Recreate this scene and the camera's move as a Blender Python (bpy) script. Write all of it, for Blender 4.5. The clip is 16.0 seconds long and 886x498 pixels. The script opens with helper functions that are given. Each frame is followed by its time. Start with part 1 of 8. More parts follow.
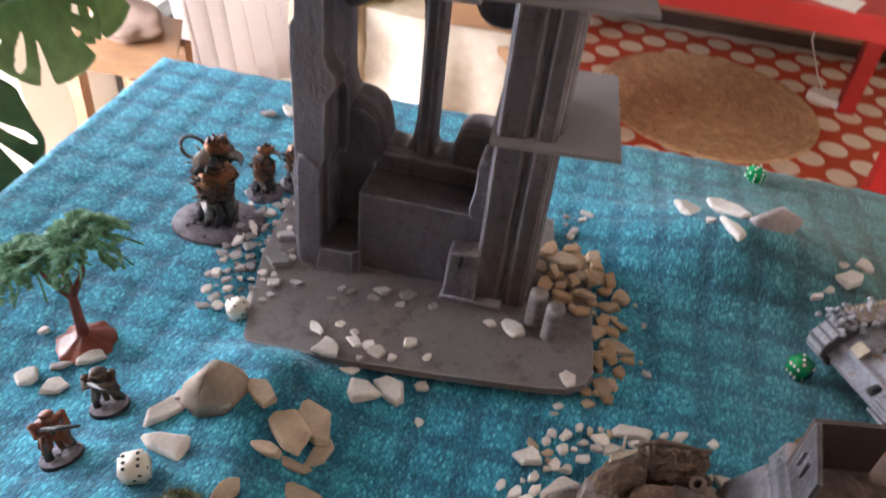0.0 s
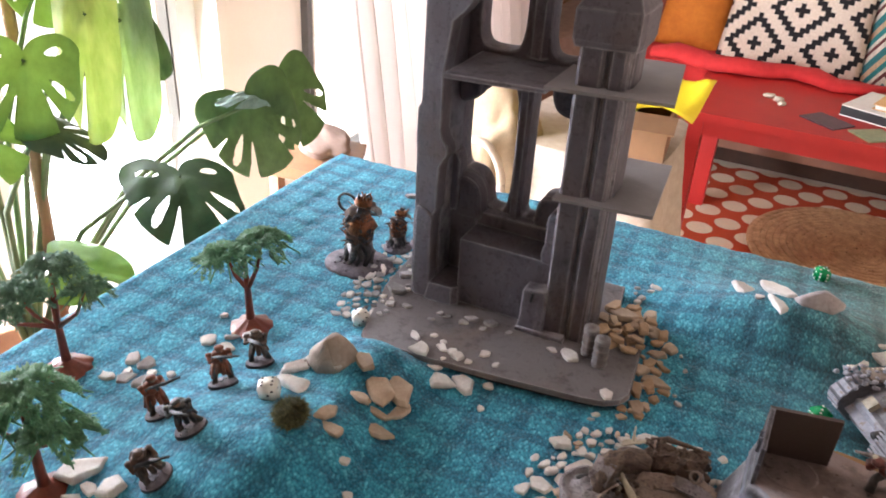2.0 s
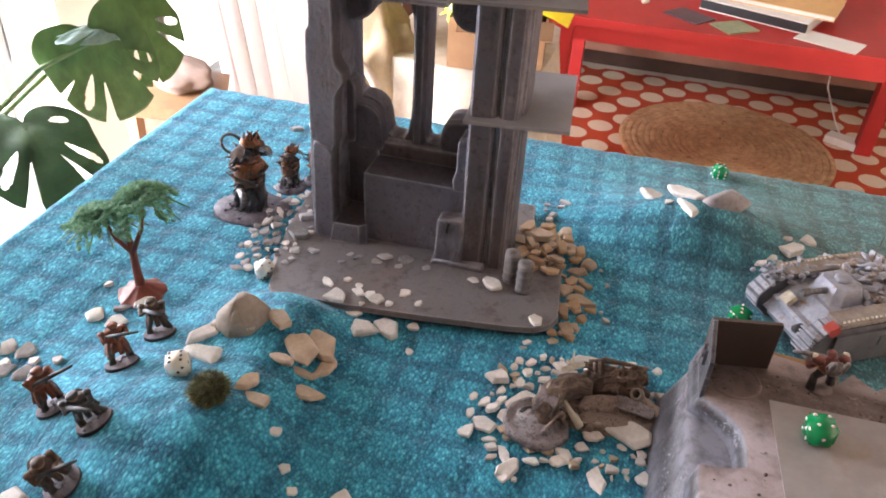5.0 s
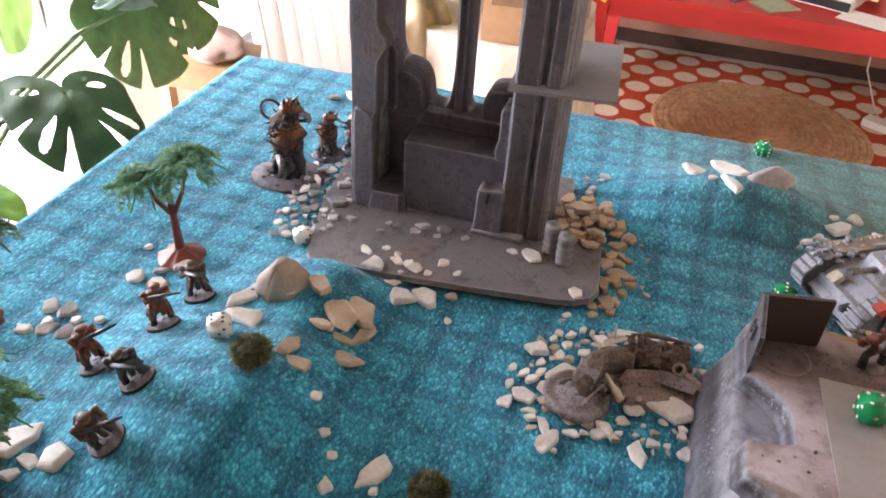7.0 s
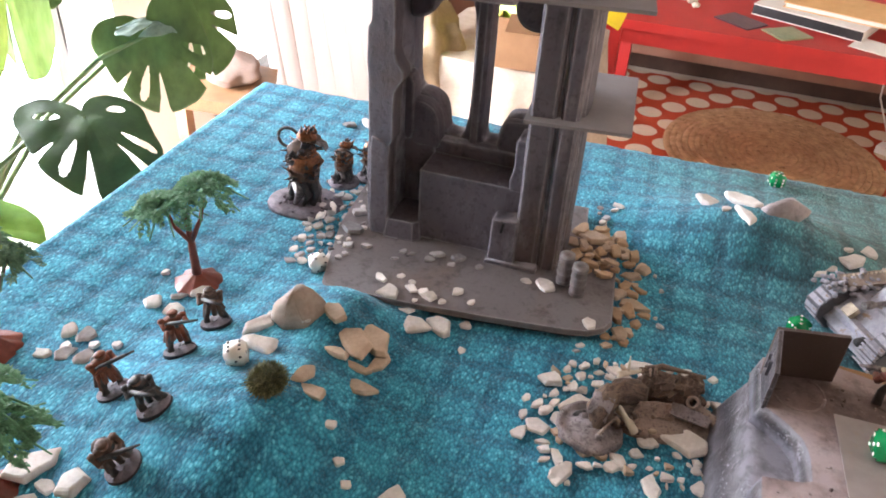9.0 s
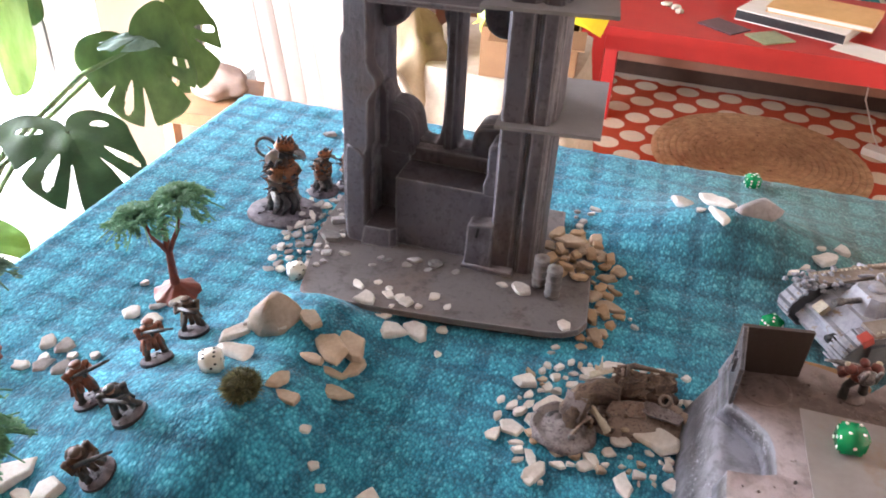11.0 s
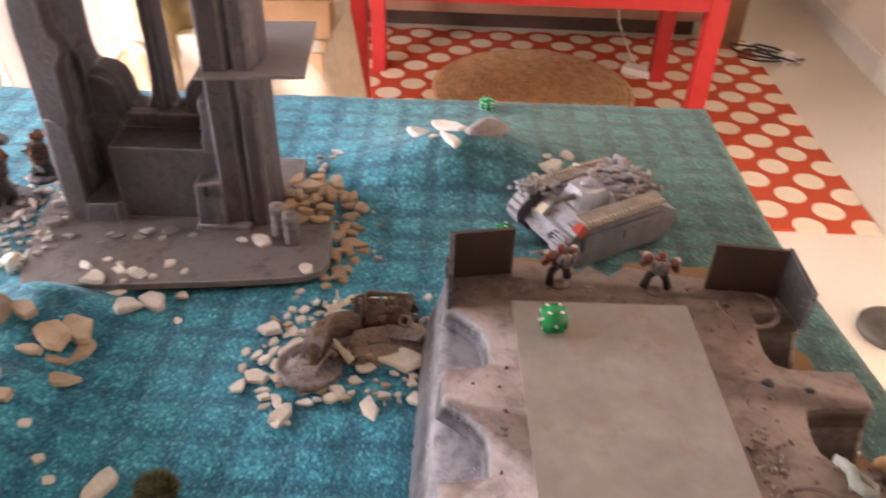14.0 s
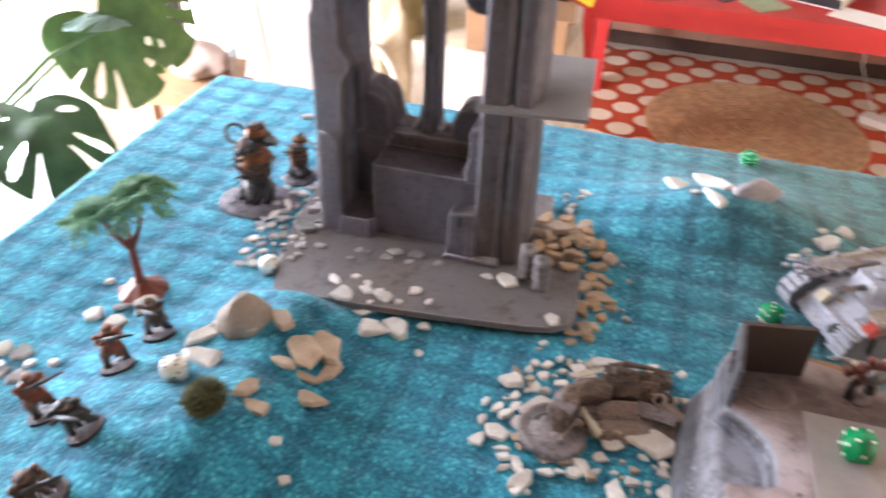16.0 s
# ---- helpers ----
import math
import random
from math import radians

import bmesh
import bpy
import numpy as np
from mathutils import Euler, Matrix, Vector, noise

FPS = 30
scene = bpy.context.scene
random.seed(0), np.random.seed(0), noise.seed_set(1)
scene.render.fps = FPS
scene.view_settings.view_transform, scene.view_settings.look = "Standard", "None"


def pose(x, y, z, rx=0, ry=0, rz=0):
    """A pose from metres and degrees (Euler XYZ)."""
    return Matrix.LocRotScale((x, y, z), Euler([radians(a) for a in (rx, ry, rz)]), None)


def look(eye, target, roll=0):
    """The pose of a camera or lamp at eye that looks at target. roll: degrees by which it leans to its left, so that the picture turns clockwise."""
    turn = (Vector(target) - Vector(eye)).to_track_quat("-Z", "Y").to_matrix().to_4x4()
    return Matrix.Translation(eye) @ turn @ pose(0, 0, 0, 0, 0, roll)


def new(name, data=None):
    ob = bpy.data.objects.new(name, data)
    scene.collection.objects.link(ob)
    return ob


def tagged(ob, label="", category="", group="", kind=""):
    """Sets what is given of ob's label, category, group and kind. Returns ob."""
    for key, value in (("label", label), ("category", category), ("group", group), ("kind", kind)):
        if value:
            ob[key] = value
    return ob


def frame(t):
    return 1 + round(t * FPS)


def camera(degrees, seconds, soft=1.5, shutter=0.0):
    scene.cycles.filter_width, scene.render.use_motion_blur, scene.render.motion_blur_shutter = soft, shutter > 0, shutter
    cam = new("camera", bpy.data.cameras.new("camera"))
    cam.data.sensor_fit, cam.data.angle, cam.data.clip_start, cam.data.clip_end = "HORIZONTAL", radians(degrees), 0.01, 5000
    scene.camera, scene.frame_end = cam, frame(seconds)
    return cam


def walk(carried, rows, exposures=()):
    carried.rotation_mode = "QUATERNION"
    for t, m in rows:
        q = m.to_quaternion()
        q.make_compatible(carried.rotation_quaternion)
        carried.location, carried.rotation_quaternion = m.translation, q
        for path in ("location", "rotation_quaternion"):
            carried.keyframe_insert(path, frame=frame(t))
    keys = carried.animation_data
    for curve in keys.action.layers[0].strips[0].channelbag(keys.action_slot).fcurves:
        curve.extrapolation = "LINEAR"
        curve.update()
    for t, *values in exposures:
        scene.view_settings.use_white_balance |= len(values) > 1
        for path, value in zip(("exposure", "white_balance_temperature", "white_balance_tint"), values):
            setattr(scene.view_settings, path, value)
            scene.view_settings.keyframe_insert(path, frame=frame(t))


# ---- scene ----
cam = camera(59.2, 16.0, 1.8, 0.5)
PATH = [
    (0, (0.252, 0.216, 1.181), (0.003, 1.736, -0.094), 6.7),
    (0.5, (0.297, 0.161, 1.2), (-0.099, 1.771, 0.081), 6.9),
    (1, (0.364, 0.098, 1.211), (-0.19, 1.697, 0.145), 6.5),
    (1.5, (0.402, 0.053, 1.197), (-0.31, 1.613, 0.168), 4.2),
    (2, (0.379, 0.055, 1.205), (-0.358, 1.63, 0.217), 3.4),
    (2.5, (0.36, 0.078, 1.211), (-0.246, 1.688, 0.19), 1.9),
    (3, (0.346, 0.08, 1.193), (-0.055, 1.652, 0.024), 4.0),
    (3.5, (0.336, 0.081, 1.189), (-0.076, 1.654, 0.025), 3.8),
    (3.7, (0.327, 0.084, 1.188), (-0.094, 1.661, 0.032), 4.1),
    (5.8, (0.333, 0.088, 1.191), (-0.028, 1.685, 0.042), 3.7),
    (6, (0.326, 0.088, 1.189), (-0.034, 1.664, 0.012), 5.1),
    (6.5, (0.316, 0.087, 1.179), (-0.115, 1.624, -0.027), 3.6),
    (7, (0.317, 0.084, 1.179), (-0.118, 1.629, -0.014), 3.7),
    (7.5, (0.313, 0.082, 1.183), (-0.148, 1.632, 0.005), 3.6),
    (8, (0.312, 0.083, 1.184), (-0.152, 1.642, 0.02), 3.6),
    (8.5, (0.31, 0.084, 1.187), (-0.16, 1.644, 0.028), 4.3),
    (9, (0.313, 0.083, 1.187), (-0.159, 1.649, 0.036), 3.7),
    (9.5, (0.309, 0.078, 1.19), (-0.166, 1.65, 0.047), 4.1),
    (9.7, (0.308, 0.076, 1.19), (-0.172, 1.648, 0.051), 4.0),
    (11.8, (0.345, 0.083, 1.188), (-0.129, 1.666, 0.062), 1.8),
    (12, (0.333, 0.081, 1.19), (-0.187, 1.649, 0.063), 1.9),
    (12.5, (0.309, 0.072, 1.193), (-0.258, 1.624, 0.066), 3.2),
    (13, (0.326, 0.074, 1.196), (-0.178, 1.664, 0.092), 2.4),
    (13.5, (0.372, 0.082, 1.186), (0.11, 1.696, 0.034), 2.1),
    (14, (0.414, 0.084, 1.175), (0.383, 1.693, -0.013), 1.9),
    (14.5, (0.408, 0.09, 1.171), (0.545, 1.672, -0.044), 3.3),
    (15, (0.373, 0.107, 1.176), (0.483, 1.713, -0.011), 4.8),
    (15.5, (0.351, 0.122, 1.179), (0.23, 1.734, 0.002), 3.6),
    (16, (0.333, 0.123, 1.18), (-0.112, 1.671, -0.006), 2.0),
]
# the camera's own brightness and white balance: seconds, stops, kelvin, tint
LIGHTING = [
    (0.0, -0.40, 6620, 15), (0.4, -0.06, 6620, 15), (1.3, 0.0, 6620, 15), (1.6, -0.05, 6620, 15), (2.0, -0.2, 6620, 15), (2.5, -0.40, 6620, 15),
    (3.0, -0.34, 6620, 15), (3.6, -0.12, 6620, 15), (6.0, 0.02, 6620, 15), (9.6, 0.08, 6620, 15), (12.0, 0.14, 6400, 15), (12.5, -0.04, 6480, 15),
    (13.0, -0.13, 6600, 15), (13.5, -0.15, 6900, 16), (14.0, 0.02, 7500, 22), (14.5, 0.14, 6950, 19), (15.0, 0.24, 6450, 15), (15.5, 0.30, 6480, 15), (16.0, 0.36, 6350, 14),
]
walk(cam, [(t, look(eye, target, roll)) for t, eye, target, roll in PATH], LIGHTING)

# ---- light ----
world = bpy.data.worlds.new("world")
world.use_nodes = True
scene.world = world
_sky = world.node_tree.nodes.new("ShaderNodeTexSky")
_sky.sky_type = "NISHITA"
_sky.sun_disc = False
_sky.sun_elevation = radians(42)
_sky.sun_rotation = radians(95)
_bg = world.node_tree.nodes["Background"]
_bg.inputs["Strength"].default_value = 0.1
world.node_tree.links.new(_sky.outputs["Color"], _bg.inputs["Color"])

sun_data = bpy.data.lights.new("sun", "SUN")
sun_data.energy, sun_data.angle, sun_data.color = 2.5, radians(0.5), (1.0, 0.95, 0.88)
sun_lamp = new("sun", sun_data)
sun_lamp.matrix_world = look((6, 0.5, 5.4), (0, 0, 0))


def window_light(name, x, y0, y1, z0, z1, watts, colour):
    """Daylight that enters by an opening of a side wall."""
    data = bpy.data.lights.new(name, "AREA")
    data.shape, data.size, data.size_y = "RECTANGLE", y1 - y0, z1 - z0
    data.energy, data.color = watts, colour
    ob = new(name, data)
    ob.matrix_world = look((x, (y0 + y1) / 2, (z0 + z1) / 2), (0.5, (y0 + y1) / 2, (z0 + z1) / 2 - 0.3))
    return ob


window_light("garden_door_daylight", -1.0, 0.38, 1.44, 0.2, 1.25, 158, (0.845, 0.90, 1.0))
window_light("curtain_daylight", -1.0, 1.9, 2.7, 0.15, 2.15, 23, (1.0, 0.97, 0.96))
# warm fill from the right, added; its opening is never in view
window_light("warm_side_fill", 2.0, 0.2, 1.2, 0.13, 0.97, 15, (1.0, 0.78, 0.58))


# ---- materials ----
def principled(name):
    m = bpy.data.materials.new(name)
    m.use_nodes = True
    return m, m.node_tree, m.node_tree.nodes["Principled BSDF"]


def ramp(tree, fac, stops, constant=False):
    r = tree.nodes.new("ShaderNodeValToRGB")
    r.color_ramp.interpolation = "CONSTANT" if constant else "LINEAR"
    while len(r.color_ramp.elements) < len(stops):
        r.color_ramp.elements.new(0.5)
    for e, (p, c) in zip(r.color_ramp.elements, stops):
        e.position, e.color = p, (*c, 1)
    tree.links.new(fac, r.inputs["Fac"])
    return r.outputs["Color"]


def coords(tree, scale=(1, 1, 1), rot=(0, 0, 0), which="Object"):
    c = tree.nodes.new("ShaderNodeTexCoord")
    m = tree.nodes.new("ShaderNodeMapping")
    m.inputs["Scale"].default_value = scale
    m.inputs["Rotation"].default_value = rot
    tree.links.new(c.outputs[which], m.inputs["Vector"])
    return m.outputs["Vector"]


def noise_of(tree, vec, scale, detail=4.0, rough=0.6):
    n = tree.nodes.new("ShaderNodeTexNoise")
    n.inputs["Scale"].default_value, n.inputs["Detail"].default_value = scale, detail
    n.inputs["Roughness"].default_value = rough
    tree.links.new(vec, n.inputs["Vector"])
    return n.outputs["Fac"]


def maths(tree, op, a, b=None, clamp=False):
    n = tree.nodes.new("ShaderNodeMath")
    n.operation, n.use_clamp = op, clamp
    for i, v in enumerate((a, b)):
        if v is None:
            continue
        if isinstance(v, (int, float)):
            n.inputs[i].default_value = v
        else:
            tree.links.new(v, n.inputs[i])
    return n.outputs[0]


def blend(tree, fac, a, b, mode="MIX"):
    n = tree.nodes.new("ShaderNodeMix")
    n.data_type, n.blend_type = "RGBA", mode
    for key, v in ((0, fac), (6, a), (7, b)):
        if isinstance(v, (int, float)):
            n.inputs[key].default_value = v
        elif isinstance(v, tuple):
            n.inputs[key].default_value = (*v, 1)
        else:
            tree.links.new(v, n.inputs[key])
    return n.outputs[2]


def bump(tree, bsdf, height, strength=0.4, distance=0.002):
    b = tree.nodes.new("ShaderNodeBump")
    b.inputs["Strength"].default_value, b.inputs["Distance"].default_value = strength, distance
    tree.links.new(height, b.inputs["Height"])
    tree.links.new(b.outputs["Normal"], bsdf.inputs["Normal"])


def surface(name, dark, light, scale=40.0, rough=0.7, metal=0.0, fine=300.0, relief=0.3, depth=0.001, vary=0.0, spots=None):
    """A painted, stony or cloth surface: two scales of variation, grain relief and a change from piece to piece."""
    m, tree, bsdf = principled(name)
    v = coords(tree)
    big, small = noise_of(tree, v, scale), noise_of(tree, v, fine, 3.0)
    mixed = maths(tree, "ADD", maths(tree, "MULTIPLY", big, 0.65), maths(tree, "MULTIPLY", small, 0.35))
    colour = ramp(tree, mixed, [(0.32, dark), (0.68, light)])
    if spots:
        s = noise_of(tree, v, spots[1], 5.0, 0.7)
        colour = blend(tree, ramp(tree, s, [(spots[2], (0, 0, 0)), (spots[2] + 0.08, (1, 1, 1))]), colour, spots[0])
    if vary:
        info = tree.nodes.new("ShaderNodeObjectInfo")
        h = tree.nodes.new("ShaderNodeHueSaturation")
        h.inputs["Saturation"].default_value = 1.0
        value = maths(tree, "ADD", maths(tree, "MULTIPLY", info.outputs["Random"], 2 * vary), 1.0 - vary)
        tree.links.new(value, h.inputs["Value"])
        tree.links.new(colour, h.inputs["Color"])
        colour = h.outputs["Color"]
    tree.links.new(colour, bsdf.inputs["Base Color"])
    bsdf.inputs["Metallic"].default_value = metal
    tree.links.new(ramp(tree, small, [(0.3, (rough * 0.85,) * 3), (0.7, (min(1, rough * 1.12),) * 3)]), bsdf.inputs["Roughness"])
    bump(tree, bsdf, mixed, relief, depth)
    return m


def edge_mask(tree, radius):
    """1 on worn edges, 0 on flat faces."""
    bev = tree.nodes.new("ShaderNodeBevel")
    bev.samples = 4
    bev.inputs["Radius"].default_value = radius
    geo = tree.nodes.new("ShaderNodeNewGeometry")
    dot = tree.nodes.new("ShaderNodeVectorMath")
    dot.operation = "DOT_PRODUCT"
    tree.links.new(bev.outputs["Normal"], dot.inputs[0])
    tree.links.new(geo.outputs["True Normal"], dot.inputs[1])
    return ramp(tree, dot.outputs["Value"], [(0.86, (1, 1, 1)), (0.995, (0, 0, 0))])


def painted_model(name, base, high, dust, dust_at=0.58, rough=0.75, scale=30.0):
    """Model paint with a drybrushed edge and dusty wash."""
    m, tree, bsdf = principled(name)
    v = coords(tree)
    big, small = noise_of(tree, v, scale, 6.0, 0.65), noise_of(tree, v, 420.0, 3.0)
    edge = edge_mask(tree, 0.0022)
    edge = maths(tree, "MULTIPLY", edge, ramp(tree, noise_of(tree, v, 160.0, 4.0), [(0.35, (0.1,) * 3), (0.65, (1.0,) * 3)]))
    ground = blend(tree, ramp(tree, big, [(0.3, (0.55,) * 3), (0.7, (1.0,) * 3)]), (base[0] * 0.55, base[1] * 0.55, base[2] * 0.55), base)
    ground = blend(tree, ramp(tree, noise_of(tree, v, scale * 0.35, 5.0), [(dust_at, (0, 0, 0)), (dust_at + 0.2, (0.75,) * 3)]), ground, dust)
    grain = ramp(tree, small, [(0.58, (0, 0, 0)), (0.8, (0.16,) * 3)])
    ground = blend(tree, grain, ground, high)
    ground = blend(tree, maths(tree, "MULTIPLY", edge, 0.6), ground, high)
    tree.links.new(ground, bsdf.inputs["Base Color"])
    bsdf.inputs["Roughness"].default_value = rough
    bump(tree, bsdf, maths(tree, "ADD", maths(tree, "MULTIPLY", big, 0.6), maths(tree, "MULTIPLY", small, 0.4)), 0.5, 0.0012)
    return m


def scuffed_model(name, base, dark, pale, warm, rough, worn=1.0, specks=0.0, grain=1.0):
    """Weathered model paint: pitted dark specks, pale scuffs, warm stains and worn edges."""
    m, tree, bsdf = principled(name)
    v = coords(tree)
    streak = noise_of(tree, coords(tree, (1.0, 1.0, 0.35)), 55.0 * grain, 6.0, 0.7)
    pits = noise_of(tree, v, 190.0 * grain, 4.0, 0.65)
    cloud = noise_of(tree, v, 17.0 * grain, 5.0, 0.6)
    stain = noise_of(tree, coords(tree, (1.3, 0.8, 1.0), (0, 0, 1.1)), 11.0 * grain, 5.0, 0.6)
    col = blend(tree, ramp(tree, cloud, [(0.35, (0, 0, 0)), (0.7, (0.75,) * 3)]), base, tuple(0.7 * a + 0.3 * b for a, b in zip(base, pale)))
    col = blend(tree, ramp(tree, stain, [(0.52, (0, 0, 0)), (0.68, (0.7,) * 3)]), col, warm)
    col = blend(tree, ramp(tree, streak, [(0.30, (0.8,) * 3), (0.47, (0, 0, 0))]), col, dark)
    col = blend(tree, ramp(tree, streak, [(0.58, (0, 0, 0)), (0.76, (0.75 * worn ** 3,) * 3)]), col, pale)
    col = blend(tree, ramp(tree, pits, [(0.36, (0.85 * worn ** 4,) * 3), (0.45, (0, 0, 0))]), col, dark)
    if specks:
        dust = maths(tree, "MULTIPLY", noise_of(tree, v, 330.0, 3.0, 0.75), ramp(tree, noise_of(tree, v, 42.0, 3.0), [(0.35, (0.72,) * 3), (0.62, (1.12,) * 3)]))
        col = blend(tree, ramp(tree, dust, [(0.57, (0, 0, 0)), (0.66, (0.9 * specks,) * 3)]), col, tuple(min(1.0, 1.5 * c) for c in pale))
        soot = noise_of(tree, v, 75.0, 5.0, 0.75)
        col = blend(tree, ramp(tree, soot, [(0.33, (0.85 * specks,) * 3), (0.48, (0, 0, 0))]), col, dark)
        smear = noise_of(tree, v, 24.0, 6.0, 0.7)
        col = blend(tree, ramp(tree, smear, [(0.38, (0.7 * specks,) * 3), (0.54, (0, 0, 0))]), col, tuple(0.45 * a + 0.4 * b for a, b in zip(base, dark)))
    edge = maths(tree, "MULTIPLY", edge_mask(tree, 0.0036 / grain), ramp(tree, noise_of(tree, v, 90.0, 4.0), [(0.34, (0.25,) * 3), (0.56, (1.0,) * 3)]))
    col = blend(tree, edge, col, pale)
    tree.links.new(col, bsdf.inputs["Base Color"])
    tree.links.new(ramp(tree, cloud, [(0.3, (rough * 0.7,) * 3), (0.7, (rough * 1.15,) * 3)]), bsdf.inputs["Roughness"])
    bump(tree, bsdf, maths(tree, "ADD", maths(tree, "MULTIPLY", streak, 0.6), maths(tree, "MULTIPLY", pits, 0.5)), 0.8, 0.0022)
    return m


def cloth_material():
    """Chunky waffle-woven blanket in turquoise with darker square dimples."""
    m, tree, bsdf = principled("turquoise_blanket")
    v = coords(tree)
    sep = tree.nodes.new("ShaderNodeSeparateXYZ")
    wob = noise_of(tree, v, 9.0, 2.0)
    tree.links.new(v, sep.inputs[0])
    shift = maths(tree, "MULTIPLY", maths(tree, "SUBTRACT", wob, 0.5), 0.012)
    lines = []
    for axis, period, first in ((0, 0.039, 0.3485), (1, 0.035, 0.740)):
        p = maths(tree, "ADD", maths(tree, "ADD", sep.outputs[axis], shift), period / 4 - first)
        wave = maths(tree, "SINE", maths(tree, "MULTIPLY", p, 2 * math.pi / period))
        lines.append(maths(tree, "ADD", maths(tree, "MULTIPLY", wave, 0.5), 0.5))
    column = ramp(tree, lines[0], [(0.60, (0, 0, 0)), (0.90, (1, 1, 1))])
    row = ramp(tree, lines[1], [(0.45, (0, 0, 0)), (0.82, (1, 1, 1))])
    both = maths(tree, "MULTIPLY", column, row)
    # stitches: lying loops, each with a tone of its own, in two scales of slant
    warp = tree.nodes.new("ShaderNodeTexNoise")
    warp.inputs["Scale"].default_value, warp.inputs["Detail"].default_value = 34.0, 2.0
    tree.links.new(v, warp.inputs["Vector"])
    stray = tree.nodes.new("ShaderNodeVectorMath")
    stray.operation = "MULTIPLY_ADD"
    tree.links.new(warp.outputs["Color"], stray.inputs[0])
    stray.inputs[1].default_value = (0.006, 0.006, 0.0)
    tree.links.new(coords(tree, (1.35, 0.72, 0.0), (0, 0, 0.42)), stray.inputs[2])
    loop = tree.nodes.new("ShaderNodeTexVoronoi")
    loop.voronoi_dimensions = "2D"
    loop.inputs["Scale"].default_value, loop.inputs["Randomness"].default_value = 400.0, 0.85
    tree.links.new(stray.outputs[0], loop.inputs["Vector"])
    # lighter loop middles, darker gaps: highlight and shade painted into the yarn
    knot = ramp(tree, loop.outputs["Distance"], [(0.05, (0.78,) * 3), (0.40, (0.56,) * 3), (0.75, (0.34,) * 3)])
    own = tree.nodes.new("ShaderNodeSeparateColor")
    tree.links.new(loop.outputs["Color"], own.inputs["Color"])
    shade = ramp(tree, own.outputs["Red"], [(0.0, (0.20,) * 3), (0.45, (0.46,) * 3), (0.80, (0.62,) * 3), (1.0, (1.0,) * 3)])
    stitch = maths(tree, "ADD", maths(tree, "MULTIPLY", knot, 0.55), maths(tree, "MULTIPLY", shade, 0.45))
    fuzz = noise_of(tree, v, 520.0, 3.0, 0.7)
    blotch = noise_of(tree, v, 26.0, 4.0)
    tone = maths(tree, "ADD", maths(tree, "MULTIPLY", stitch, 0.62), maths(tree, "ADD", maths(tree, "MULTIPLY", blotch, 0.20), maths(tree, "MULTIPLY", fuzz, 0.18)))
    base = ramp(tree, tone, [(0.28, (0.005, 0.064, 0.094)), (0.46, (0.013, 0.201, 0.308)), (0.58, (0.036, 0.345, 0.486)), (0.70, (0.125, 0.575, 0.725))])
    grid = maths(tree, "MAXIMUM", maths(tree, "MULTIPLY", both, 0.8), maths(tree, "MULTIPLY", maths(tree, "MAXIMUM", column, ramp(tree, lines[1], [(0.62, (0, 0, 0)), (0.95, (1, 1, 1))])), 0.66))
    patch = maths(tree, "MULTIPLY", grid, ramp(tree, noise_of(tree, v, 8.0, 2.0), [(0.35, (0.60,) * 3), (0.58, (1.0,) * 3)]))
    base = blend(tree, maths(tree, "MULTIPLY", patch, 0.98), base, blend(tree, 1.0, base, (0.24, 0.34, 0.42), "MULTIPLY"))
    # warm light on the right painted in: turquoise turns sea green along the cloth
    along = maths(tree, "ADD", sep.outputs[0], maths(tree, "MULTIPLY", maths(tree, "SUBTRACT", sep.outputs[1], 0.6), 0.4))
    warm_tint = ramp(tree, maths(tree, "ADD", along, maths(tree, "MULTIPLY", shift, 3.0)), [(0.36, (0, 0, 0)), (0.50, (0.42,) * 3), (0.64, (1, 1, 1))])
    base = blend(tree, maths(tree, "MULTIPLY", warm_tint, 0.95), base, blend(tree, 1.0, base, (1.6, 0.73, 0.52), "MULTIPLY"))
    base = blend(tree, maths(tree, "MULTIPLY", warm_tint, 0.22), base, (0.22, 0.19, 0.12))
    tree.links.new(base, bsdf.inputs["Base Color"])
    bsdf.inputs["Roughness"].default_value = 0.95
    bsdf.inputs["Sheen Weight"].default_value = 0.15
    bsdf.inputs["Sheen Roughness"].default_value = 0.5
    h = maths(tree, "ADD", maths(tree, "MULTIPLY", stitch, 0.9), maths(tree, "MULTIPLY", fuzz, 0.4))
    h = maths(tree, "SUBTRACT", h, maths(tree, "MULTIPLY", both, 0.5))
    bump(tree, bsdf, h, 0.75, 0.0030)
    return m


